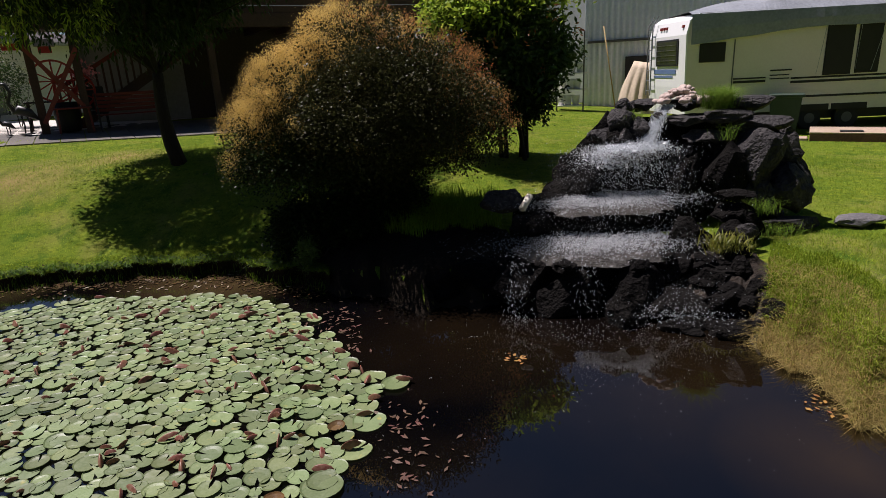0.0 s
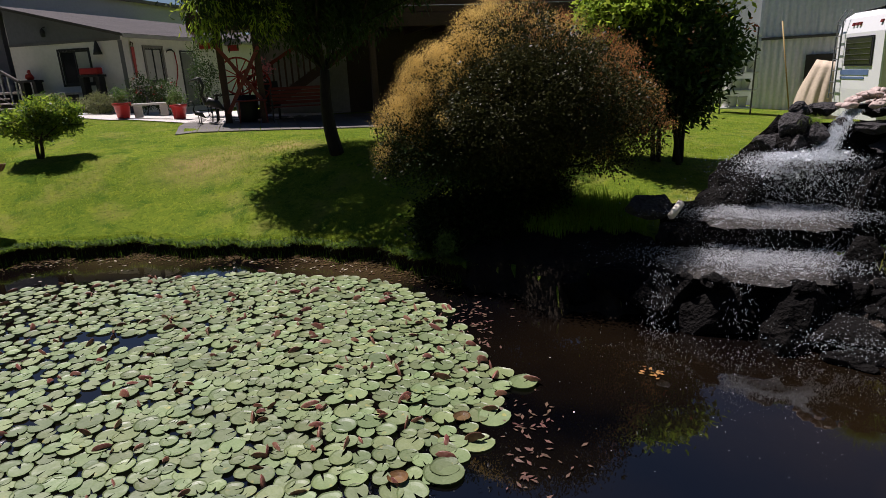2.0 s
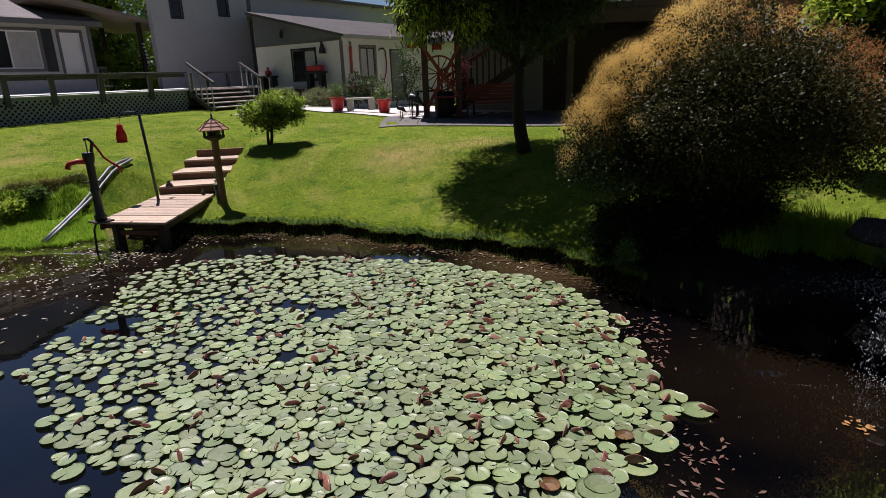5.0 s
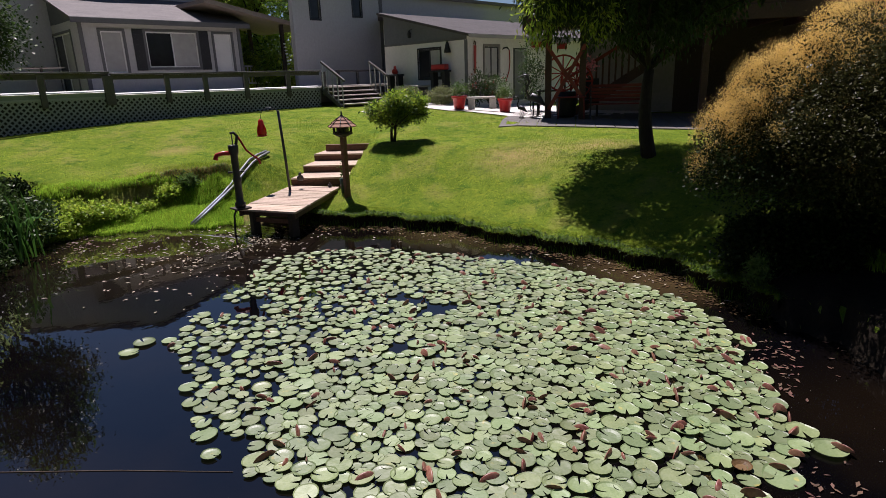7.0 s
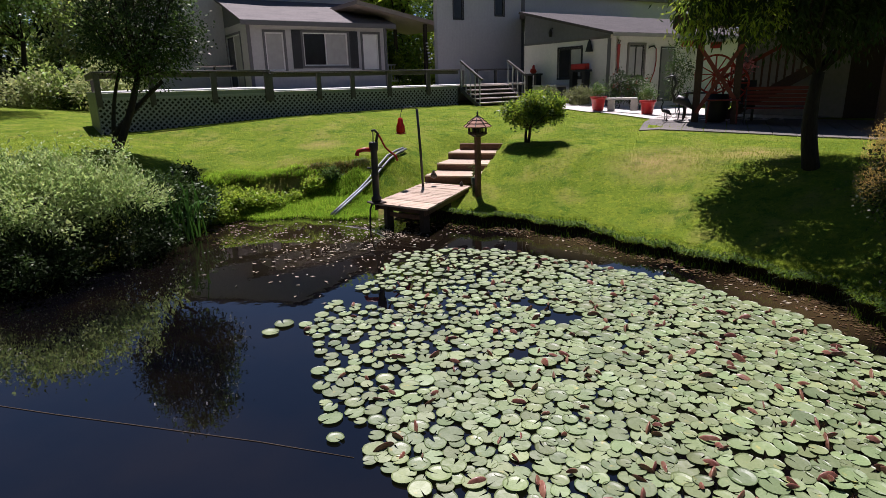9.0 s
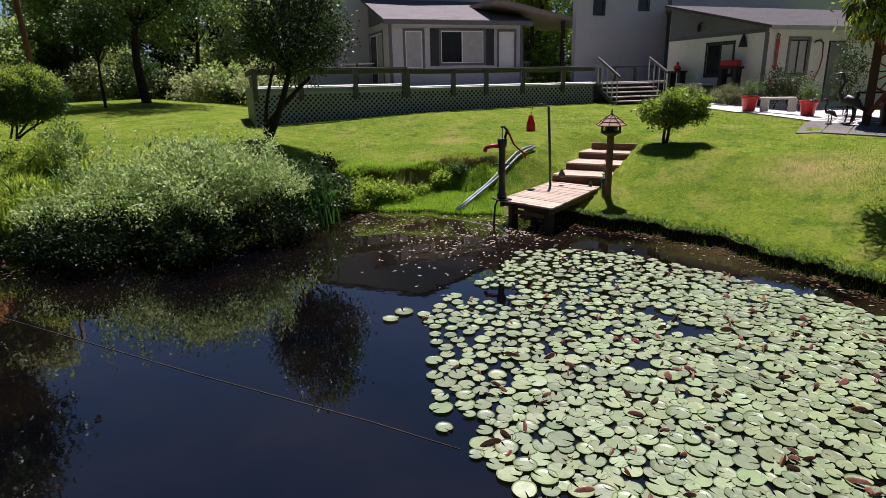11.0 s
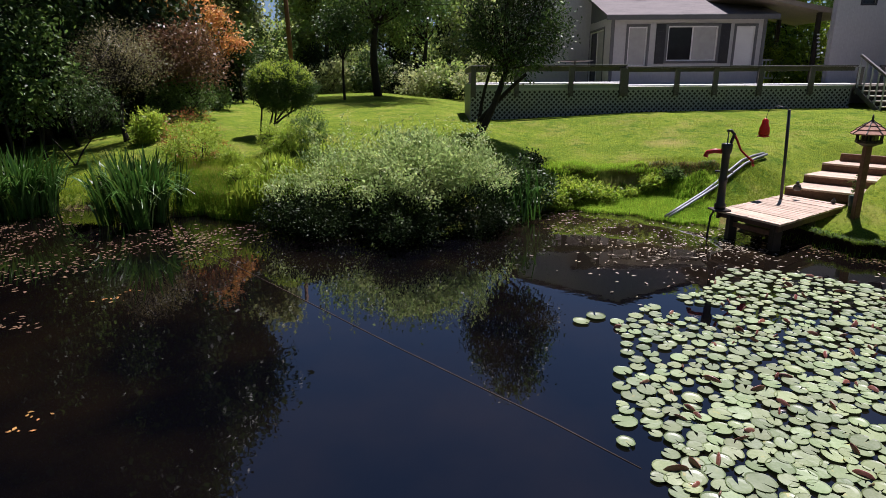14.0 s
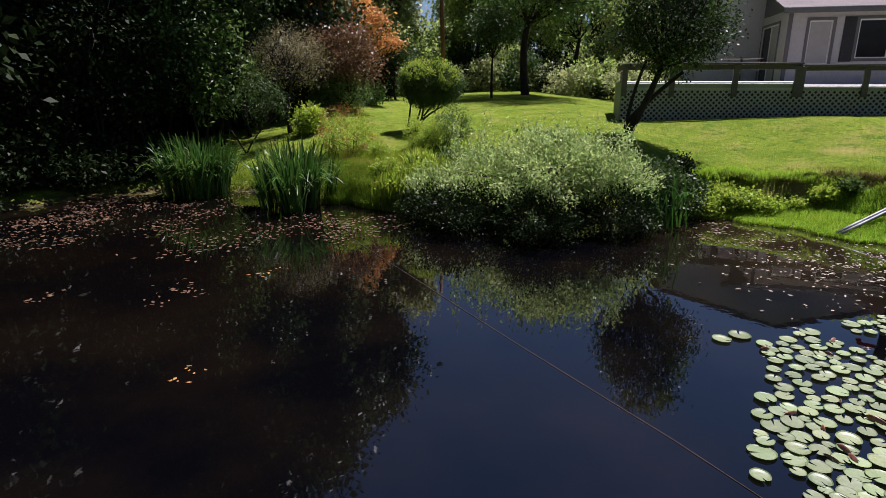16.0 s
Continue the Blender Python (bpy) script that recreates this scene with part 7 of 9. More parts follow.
for a, r, w, h, mat, lab in ((79.2, 14.5, 0.6, 0.30, LEAF_LIGHT, "low bright ivy spilling over the earth step"), (77.4, 14.9, 0.55, 0.32, LEAF_LIGHT, "low bright ivy spilling over the earth step"), (75.6, 15.0, 0.6, 0.24, LEAF_LIGHT, "low ivy on the earth step"), (73.8, 15.0, 0.45, 0.16, LEAF_LIGHT, "low ivy on the earth step"), (71.8, 15.2, 0.35, 0.12, LEAF_LIGHT, "thin bright weeds on the earth step"), (70.0, 15.25, 0.3, 0.08, LEAF_LIGHT, "thin bright weeds on the earth step"), (68.2, 15.3, 0.25, 0.08, LEAF_MID, "thin weeds on the earth step"), (81.2, 15.0, 0.5, 0.5, LEAF_DEEP_AND_SHADE, "dark ivy in the shade under the leaning tree")):
    b = at_polar(a, r)
    tree("ivy", b, (b[0], b[1], b[2] + h * 0.4), [ell(a, r, b[2] + h * 0.55, w, w * 0.7, h)], mat, lab, "ivy", 0.02, int(150 * w + 20), 34, 0.07, (0.065, 0.05), 2, 5, 0, shell=0.2)
for a, r, w, h, mat in ((107.6, 14.0, 0.45, 0.4, GRASS_BLADE), (103.0, 14.0, 0.5, 0.45, GRASS_BLADE), (100.8, 15.3, 0.45, 0.5, LEAF_LIGHT), (105.2, 15.3, 0.4, 0.4, LEAF_LIGHT)):
    b = at_polar(a, r)
    n = 420
    p = np.array(b) + RNG.normal(size=(n, 3)) * (w * 0.4, w * 0.4, 0.0)
    fern = thing("fern", b, "feathery bright green fern on the bank", "fern", "ferns")
    part("foliage", arch_soup("foliage", p, h * 1.7, 0.035), mat, fern)


# ---- trees farther back ----
def far_tree(a, r, h, w, mat, label, trunk=0.25, n=170, per=26, size=(0.34, 0.22), low=0.28, cone=False, name="tree"):
    b = at_polar(a, r)
    blobs = []
    if cone:
        for k in range(6):
            t = k / 5
            blobs.append(ell(a, r, b[2] + h * (0.16 + 0.8 * t), w * (1.05 - 0.9 * t), None, h * 0.1))
    else:
        for k in range(6):
            aa, rr = a + math.degrees(rs.uniform(-0.6, 0.6) * w / r), r + rs.uniform(-0.5, 0.5) * w
            blobs.append(ell(aa, rr, b[2] + h * rs.uniform(low + 0.22, 0.82), w * rs.uniform(0.5, 0.8), None, h * rs.uniform(0.14, 0.24)))
    return tree(name, b, (b[0], b[1], b[2] + h * (0.9 if cone else 0.42)), blobs, mat, label, "tree", trunk, n, per, 0.05 * w + 0.22, size, 1, 18, 0.2, shell=0.25, low=b[2] + h * low * 0.5)


# big lawn tree with its shade, the pole, maples, crab tree
far_tree(95.6, 37.0, 9.5, 4.4, LEAF_MID, "broad dark-trunked tree on the far lawn", 0.26, 330, 50, (0.20, 0.13), 0.36)
far_tree(98.7, 34.5, 5.0, 1.6, LEAF_DARK, "small thin-trunked tree on the far lawn", 0.08, 90, 40, (0.16, 0.1), 0.45)
far_tree(107.7, 34.5, 3.6, 1.3, LEAF_DARK, "small round tree on a thin trunk", 0.07, 90, 40, (0.14, 0.09), 0.45)
mp = at_polar(111.5, 30)
tree("maple_tree", mp, (mp[0], mp[1], mp[2] + 1.6), [ell(113.5, 30, 6.7, 2.2, 2.0, 0.42), ell(110.5, 29.5, 5.3, 1.7, 1.5, 0.28), ell(108.6, 29.5, 4.75, 0.9, 0.9, 0.2), ell(111.5, 30, 5.9, 2.0, 1.8, 0.3), ell(115, 30, 6.2, 1.8, 1.6, 0.35), ell(110, 30, 4.2, 0.8, 0.8, 0.18), ell(112.5, 31, 7.4, 1.7, 1.6, 0.4)], MAPLE, "spreading orange-leaved maple tree", "tree", 0.2, 330, 34, 0.17, (0.17, 0.09), 3, 26, 0.1,
     extra=((MAPLE_DARK, 220, 34, 0.25, (0.13, 0.07), [ell(112.4, 25.5, 4.3, 1.3, 1.2, 0.7), ell(114.0, 25.5, 3.9, 1.1, 1.0, 0.6), ell(110.8, 25.5, 3.6, 0.8, 0.8, 0.5)]),), shell=0.3)
cb = at_polar(117.8, 22)
tree("crab_tree", cb, (cb[0], cb[1], cb[2] + 1.5), [ell(117.2, 22, 4.25, 1.25, 1.2, 0.7), ell(115.4, 22, 3.75, 0.9, 0.9, 0.75), ell(119.6, 22, 3.6, 0.9, 0.9, 0.8), ell(117.5, 22, 3.3, 1.2, 1.1, 0.5)], leaf("grey_twig_leaf", (0.17, 0.16, 0.07), (0.25, 0.22, 0.10), 0.35), "thin grey-leaved tree with a crooked trunk", "tree", 0.11, 240, 34, 0.18, (0.06, 0.03), 2, 60, 0.3, shell=0.2)
sg = at_polar(121.5, 20)
tree("young_tree", sg, (sg[0], sg[1], sg[2] + 0.8), [ell(120.6, 20, 2.8, 0.55, 0.55, 0.5), ell(119.2, 20.3, 2.7, 0.5, 0.5, 0.45), ell(120.2, 20, 2.2, 0.45, 0.45, 0.4), ell(118.3, 20.5, 2.3, 0.4, 0.4, 0.5)], LEAF_DARK, "young slender tree at the wood's edge", "tree", 0.05, 70, 30, 0.15, (0.10, 0.03), 2, 14, 0.7, shell=0.2)
for a, r, w, h in ((112.0, 26, 0.9, 0.8), (110.0, 29, 0.8, 0.6), (115.8, 20.8, 0.45, 0.55), (115.3, 21.2, 0.4, 0.4), (114.2, 26, 0.7, 0.8)):
    b = at_polar(a, r)
    tree("shrub", b, (b[0], b[1], b[2] + h * 0.5), [ell(a, r, b[2] + h * 0.8, w, w, h)], LEAF_MID if w > 0.6 else LEAF_LIGHT, "green shrub at the edge of the lawn", "shrub", 0.04, 60, 34, 0.12, (0.11, 0.06), 3, 8, 0, shell=0.3)

# treeline beyond the lawn
row = ((83, 62, 11, 3.2, FAR_LEAF), (86, 56, 12, 3.0, FAR_PALE), (89.3, 64, 17, 2.2, LEAF_DEEP_AND_SHADE), (91, 52, 10, 3.4, FAR_LEAF), (93.5, 60, 13, 3.6, FAR_LEAF), (97, 56, 12, 3.8, FAR_LEAF), (100, 50, 10.5, 3.4, FAR_LEAF), (101.2, 58, 12, 2.6, FAR_PALE), (104.4, 52, 6.5, 2.4, FAR_LEAF), (107.4, 44, 14, 2.4, FAR_PALE), (108.5, 48, 17, 2.4, LEAF_DEEP_AND_SHADE), (111, 44, 16, 3.4, FAR_LEAF), (114, 40, 15, 3.6, LEAF_DARK), (80, 58, 11, 3.4, FAR_LEAF), (66, 46, 11, 3.6, LEAF_LIGHT), (61, 44, 12, 3.6, LEAF_LIGHT), (70, 50, 12, 3.6, FAR_LEAF), (56, 52, 11, 3.6, LEAF_MID))
for a, r, h, w, m in row:
    far_tree(a, r, h, w, m, "tall leafy tree in the far treeline" if m is not LEAF_DEEP_AND_SHADE else "tall dark conifer in the far treeline", 0.22, 230, 32, (0.33, 0.21), 0.16, m is LEAF_DEEP_AND_SHADE)
for k, a in enumerate(np.arange(86, 112, 1.7)):
    r = 47 - 0.5 * abs(a - 98) + rs.uniform(-2, 2)
    b = at_polar(a, r)
    w, h = rs.uniform(1.3, 2.2), rs.uniform(1.0, 2.2)
    if a > 104:
        h += 1.5
    tree("hedge_shrub", b, (b[0], b[1], b[2] + h * 0.5), [ell(a, r, b[2] + h * 0.75, w, w, h)], (FAR_PALE, LEAF_DARK, FAR_LEAF, FAR_PALE, LEAF_DEEP_AND_SHADE)[k % 5], "wild shrub along the far edge of the lawn", "shrub", 0.05, 80, 26, 0.2, (0.24, 0.14), 2, 6, 0, shell=0.3, group="hedge")

# shaded wood beside the pond; near-black leaf colours paint its shade
for k, (a, r, h, w) in enumerate(((119.5, 27, 16, 3.2), (123, 24, 19, 3.2), (127, 24, 21, 3.4), (131, 23, 20, 3.4), (135, 22.5, 20, 3.4), (139, 21.5, 19, 3.4), (143, 21, 18, 3.4), (148, 19, 15, 3.4), (125, 30, 18, 3.6), (133, 30, 19, 3.6), (141, 29, 19, 3.8), (154, 18, 14, 3.4), (161, 16, 13, 3.2), (121, 36, 18, 4.0), (129, 36, 20, 4.2), (137, 36, 20, 4.2), (145, 34, 20, 4.2))):
    far_tree(a, r, h, w, LEAF_WOOD_SHADED if a < 126 else LEAF_DEEP_AND_SHADE, "tall dark tree of the shaded wood by the pond", 0.22, 430, 28, (0.30, 0.19), 0.04)
# crowns above the view, added to shade the wood and fill its reflection
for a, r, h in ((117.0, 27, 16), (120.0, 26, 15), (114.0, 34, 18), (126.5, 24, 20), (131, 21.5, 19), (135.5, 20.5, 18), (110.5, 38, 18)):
    far_tree(a, r, h, 3.0, LEAF_WOOD_SHADED if a < 122 else LEAF_DEEP_AND_SHADE, "tall dark tree of the shaded wood with a high crown", 0.06, 360, 30, (0.32, 0.2), 0.34)
# undergrowth and shrubs in near-black leaves that carry the wood's shade
for k in range(14):
    a = 129.0 + k * 1.5
    r = float(np.interp(a, SHORE_AZ, SHORE_R)) + (rs.uniform(0.7, 1.6) if a > 128 else rs.uniform(2.0, 3.5))
    b = at_polar(a, r)
    w, h = rs.uniform(0.7, 1.5), rs.choice((0.3, 0.5, 0.8, 1.3))
    tree("undergrowth", b, (b[0], b[1], b[2] + h * 0.5), [ell(a, r, b[2] + h * 0.6, w, w, h * 0.7), ell(a + rs.uniform(-3, 3), r + 0.4, b[2] + h, w * 0.5, w * 0.5, h * 0.5)], LEAF_DEEP_AND_SHADE, "dark undergrowth in the shade of the wood", "undergrowth", 0.04, 70, 30, 0.16, (0.15, 0.08), 2, 6, 0, shell=0.3, group="undergrowth")
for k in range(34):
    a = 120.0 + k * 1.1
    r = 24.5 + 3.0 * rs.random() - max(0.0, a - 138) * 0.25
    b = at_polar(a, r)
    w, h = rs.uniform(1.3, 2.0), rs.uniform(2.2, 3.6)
    tree("wood_shrub", b, (b[0], b[1], b[2] + h * 0.5), [ell(a, r, b[2] + h * 0.6, w, w, h * 0.6)], LEAF_DEEP_AND_SHADE, "dense dark shrub inside the shaded wood", "shrub", 0.05, 110, 20, 0.26, (0.32, 0.19), 2, 5, 0, shell=0.1, group="wood shrubs")
# unseen trees added behind the viewpoint to close the place and darken reflections
for a, r, h, w in ((-66, 26, 15, 4.5), (-88, 24, 16, 4.5), (-112, 22, 16, 4.5), (-138, 21, 16, 4.5), (-163, 20, 16, 4.5), (170, 19, 15, 4.0), (-75, 24, 12, 4.0), (-100, 22, 13, 4.0), (-125, 20, 13, 4.0), (-150, 20, 14, 4.0), (178, 18, 14, 4.0), (-58, 30, 12, 4.0)):
    far_tree(a, r, h, w, LEAF_DARK, "unseen tall tree added behind the viewpoint", 0.25, 200, 16, (0.6, 0.38), 0.12)

# shrubs that close the gaps under the far trees
for k, (a, r, w, h) in enumerate([(x, 56 + (x % 3), 2.6, 3.2) for x in np.arange(82, 112, 2.3)] + [(112.5, 33, 1.8, 2.6), (115, 31, 1.7, 2.4), (117.5, 30, 1.7, 3.0), (119.5, 29, 1.7, 3.2), (110, 36, 1.8, 2.4)]):
    b = at_polar(a, r)
    tree("hedge_shrub", b, (b[0], b[1], b[2] + h * 0.5), [ell(a, r, b[2] + h * 0.7, w, w, h)], (LEAF_DARK, FAR_LEAF, LEAF_DEEP_AND_SHADE)[k % 3] if r > 40 else LEAF_DEEP_AND_SHADE, "dark shrub under the far trees", "shrub", 0.06, 110, 24, 0.28, (0.30, 0.19), 2, 6, 0, shell=0.2, group="hedge")
for k, (a, r, w, h) in enumerate(((56.5, 45, 2.2, 3.0), (59.0, 43, 2.2, 3.4), (61.2, 45, 2.2, 3.0), (63.5, 44, 2.2, 3.2))):
    b = at_polar(a, r)
    tree("hedge_shrub", b, (b[0], b[1], b[2] + h * 0.5), [ell(a, r, b[2] + h * 0.6, w, w, h)], LEAF_LIGHT if k % 2 else LEAF_MID, "leafy bright shrub behind the houses", "shrub", 0.06, 150, 30, 0.28, (0.26, 0.16), 2, 6, 0, shell=0.2, group="hedge")
# vine at the back of the porch
vb = (-24.6, 13.3, 2.87)
set_back(tree("climbing_vine", vb, (-24.6, 13.4, 3.8), [(-24.9, 13.5, 3.5, 0.7, 0.25, 0.5), (-25.4, 13.5, 3.9, 0.5, 0.25, 0.6)], LEAF_MID, "leafy green vine at the back of the porch", "vine", 0.03, 200, 40, 0.1, (0.10, 0.06), 2, 10, 0.2, shell=0.2, extra=((LEAF_LIGHT, 60, 30, 0.1, (0.10, 0.06), [(-25.0, 13.35, 3.7, 0.8, 0.2, 0.6)]),)))

# leafy trees at the wood's edge; lighter leaf colours paint the light they catch
for a, r, z, w, h, mat in ((121.5, 25, 4.2, 1.6, 2.0, LEAF_DARK), (124.5, 24, 4.6, 1.5, 2.0, LEAF_DARK), (118.8, 27, 5.6, 1.6, 1.5, LEAF_MID), (127.5, 23, 4.8, 1.4, 1.8, LEAF_WOOD_SHADED), (123.0, 21.0, 3.6, 1.2, 1.6, LEAF_MID), (125.5, 20.6, 5.0, 1.3, 1.8, LEAF_DARK), (121.0, 22.5, 6.2, 1.5, 1.5, LEAF_DARK), (129.5, 20.0, 3.4, 1.2, 1.6, LEAF_DEEP_AND_SHADE), (133.0, 19.6, 4.6, 1.2, 1.8, LEAF_DEEP_AND_SHADE), (136.5, 19.2, 3.2, 1.2, 1.6, LEAF_DEEP_AND_SHADE)):
    b = at_polar(a, r)
    tree("wood_edge_tree", b, (b[0], b[1], z - 0.6), [ell(a, r, z, w, w, h), ell(a + 1.5, r - 0.5, z - 1.0, w * 0.7, w * 0.7, h * 0.6)], mat, "leafy tree at the edge of the shaded wood", "tree", 0.08, 150, 22, 0.22, (0.15, 0.08), 2, 14, 0.3, shell=0.3)

# utility pole beyond the lawn
ub = at_polar(103.2, 41)
pm3 = Mesh().tube([(ub[0], ub[1], ub[2] - 0.2), (ub[0] + 0.15, ub[1] - 0.1, 7.5), (ub[0] + 0.2, ub[1] - 0.15, 12)], [0.16, 0.14, 0.12], 10)
solo("utility_pole", pm3, material("pole_wood", (0.22, 0.10, 0.05), (0.15, 0.07, 0.04), 2, 20, 0.8, 0.3), "reddish brown wooden utility pole", "pole", smooth=True)


# ---- grass ----
def scatter(n, a0, a1, r0, r1, near=None):
    a = RNG.uniform(a0, a1, n)
    r = np.sqrt(RNG.uniform(r0**2, r1**2, n))
    x, y = polar(a, r)
    return np.stack([x, y, heights(x, y) - 0.005], 1), a, r


def lawn_blades(name, n, a0, a1, r0, r1, h, w, mat, label):
    p, a, r = scatter(n, a0, a1, r0, r1)
    keep = (p[:, 2] > 0.24) & ~((a > -28.5) & (a < -4) & (r < 8.6))
    return solo(name, blade_soup(name, p[keep], h, w, 0.6, short=True), mat, label, "grass", kind="stuff")


lawn_blades("lawn_blades", 110000, -46, 84, 7, 15, 0.045, 0.008, GRASS_BLADE, "short mown grass blades of the lawn")
lawn_blades("lawn_blades", 60000, -46, 118, 13, 23, 0.05, 0.012, GRASS_BLADE, "short mown grass blades of the lawn")
lawn_blades("lawn_blades", 26000, 57, 82, 13.2, 16.2, 0.10, 0.008, GRASS_BLADE, "rougher grass of the low bank")
lawn_blades("lawn_blades", 22000, -46, -20, 5.3, 9, 0.05, 0.006, GRASS_BLADE, "short mown grass blades of the lawn")


def fringe(name, n, a0, a1, d0, d1, h, w, mat, label, lean=0.5, over=0.9):
    """Longer grass along the water's edge, from d0 to d1 behind the shore."""
    a = RNG.uniform(a0, a1, n)
    r = np.interp(a, SHORE_AZ, SHORE_R) + 0.12 * np.sin(a * 0.9) + 0.07 * np.sin(a * 2.3 + 1) + RNG.uniform(d0, d1, n)
    x, y = polar(a, r)
    p = np.stack([x, y, heights(x, y) - 0.01], 1)
    th = np.radians(a)
    way = np.stack([np.sin(th), -np.cos(th), np.zeros(n)], 1) * over
    return solo(name, blade_soup(name, p, np.full(n, h), w, lean, way, 1.1), mat, label, "grass", kind="stuff")


fringe("bank_grass", 9000, 15, 60, 0.05, 0.40, 0.06, 0.008, GRASS_BLADE, "longer grass hanging over the bank's edge", 0.8)
wi = RNG.integers(0, len(ta), 9000)
wr = shore_r[wi] - lip[wi] + RNG.uniform(-0.01, 0.22, 9000)
wpx, wpy = polar(ta[wi] + RNG.uniform(-0.07, 0.07, 9000), wr)
wp = np.stack([wpx, wpy, top_z[wi] - 0.015 - 0.05 * RNG.random(9000) ** 3], 1)
wth = np.radians(ta[wi])
wway = np.stack([np.sin(wth), -np.cos(wth), np.zeros(9000)], 1) * 0.8
for wk, (m, label) in enumerate(((GRASS_BLADE, "short grass growing over the turf edge"), (GRASS_DEEP, "dark green weeds hanging over the turf edge"), (LEAF_DARK, "small dark weeds hanging over the turf edge"))):
    solo("edge_weeds", blade_soup("edge_weeds", wp[wk::3], np.full(3000, 0.08 + 0.02 * wk), 0.008 + 0.006 * (wk == 2), 0.9, wway[wk::3], 1.2), m, label, "weeds", kind="stuff")
fringe("bank_grass", 1500, 14, 60, -0.3, 0.1, 0.20, 0.008, GRASS_DEEP, "sparse rushes at the foot of the bank", 0.3)
fringe("bank_grass", 24000, 64, 83, 0.05, 1.9, 0.15, 0.010, GRASS_LUSH, "lush long grass on the low bank", 0.5)
fringe("bank_grass", 10000, 97, 114, 0.0, 2.2, 0.30, 0.009, GRASS_BLADE, "fresh long grass on the bank", 0.5)
fringe("bank_grass", 9000, 97, 114, 0.0, 1.9, 0.34, 0.010, GRASS_DEEP, "tangled long grass on the bank", 0.5)
fringe("bank_grass", 11000, 104, 114, 0.3, 3.4, 0.26, 0.008, GRASS_BLADE, "bright long grass on the bank", 0.5)
fringe("bank_grass", 4000, 105, 113, 0.5, 2.4, 0.26, 0.008, GRASS_DRY, "dry yellow grass on the bank", 0.5)
fringe("bank_grass", 5000, 113, 128, 0.1, 1.8, 0.24, 0.010, GRASS_BLADE, "long grass between the iris clumps", 0.5)
fringe("dry_grass", 8000, -42, -28.3, 0.0, 0.7, 0.10, 0.005, GRASS_DRY, "short dry straw-coloured grass on the bank", 0.6, 0.2)
fringe("dry_grass", 3000, -42, -27.6, 0.0, 0.35, 0.15, 0.004, GRASS_DRY, "overhanging dry straw-coloured grass on the bank", 1.0, 0.35)
fringe("bank_grass", 9000, -42, -28.3, 0.1, 1.4, 0.08, 0.005, GRASS_BLADE, "fine green grass on the low bank by the rocks", 0.7, 0.2)
fringe("dry_grass", 5000, -42, -28.3, 0.2, 1.6, 0.11, 0.005, GRASS_DRY, "dry blades mixed into the bank grass", 0.8, 0.1)
fringe("bank_grass", 9000, -42, -28.3, 0.5, 2.2, 0.10, 0.007, GRASS_BLADE, "green grass on the bank by the rocks", 0.6)
fringe("bank_grass", 3400, -4, 9, 1.3, 2.6, 0.30, 0.009, GRASS_LUSH, "tall grass under the bushes", 0.4)

# ragged dry grass and soil along the low ledge in the lawn
la = RNG.uniform(64.5, 78.0, 5200)
lr = 15.5 + 0.12 * np.sin(la) + 0.05 * np.sin(la * 3.1) + RNG.normal(0, 0.07, 5200)
lx, ly = polar(la, lr)
lp = np.stack([lx, ly, heights(lx, ly) - 0.01], 1)
solo("ledge_weeds", blade_soup("ledge_weeds", lp[:3400], np.full(3400, 0.10), 0.010, 0.8), leaf("brown_weed", (0.16, 0.11, 0.045), (0.26, 0.19, 0.08), 0.3, 0.4, 0.9, spec=0.03), "ragged brown dry weeds along the low ledge", "weeds", kind="stuff")
solo("ledge_weeds", blade_soup("ledge_weeds", lp[3400:], np.full(1800, 0.11), 0.012, 0.7), LEAF_MID, "green weeds along the low ledge", "weeds", kind="stuff")

# ---- waterfall of stacked basalt ----
falls = thing("rock_waterfall", (2.5, 7.5, 0.0), "stacked dark basalt rock waterfall, wet and mossy", "waterfall")


def boulder(c, size, seed, mat=None, flat=0.0, rz=0.0, rough=0.3, detail=3, name="rock"):
    return part(name, rock(Mesh(), c, size, seed, rough, detail, rz, flat), mat or ROCK, falls)


# shelves and the core behind them
boulder((1.75, 7.15, 0.16), (1.35, 1.0, 0.55), 3, ROCK_WET, 0.72, 0.1, 0.25, 4)
boulder((0.85, 6.75, 0.22), (0.55, 0.45, 0.45), 4, ROCK_WET, 0.7, 0.4)
boulder((1.35, 6.45, 0.12), (0.6, 0.35, 0.42), 6, ROCK_WET, 0.0, 0.1)
boulder((2.15, 6.45, 0.15), (0.55, 0.35, 0.42), 7, ROCK_WET, 0.0, 0.6)
boulder((2.15, 8.1, 0.42), (1.3, 0.85, 0.75), 5, ROCK_WET, 0.68, 0.3, 0.25, 4)
boulder((2.75, 9.0, 0.85), (1.25, 0.85, 0.85), 8, ROCK_WET, 0.7, 0.0, 0.3, 4)
boulder((3.30, 8.30, 0.75), (0.70, 0.6, 1.0), 9, ROCK_WET, 0.0, 0.3, 0.3, 4)
boulder((2.55, 9.15, 1.35), (0.95, 0.5, 0.72), 23, ROCK_WET, 0.0, 0.1)
boulder((3.75, 8.9, 1.1), (0.9, 0.7, 0.85), 10, ROCK, 0.8, 0.2)
boulder((1.75, 8.6, 0.85), (0.55, 0.5, 0.6), 21, ROCK_WET)
boulder((1.35, 8.15, 0.75), (0.5, 0.45, 0.5), 22, ROCK_WET)
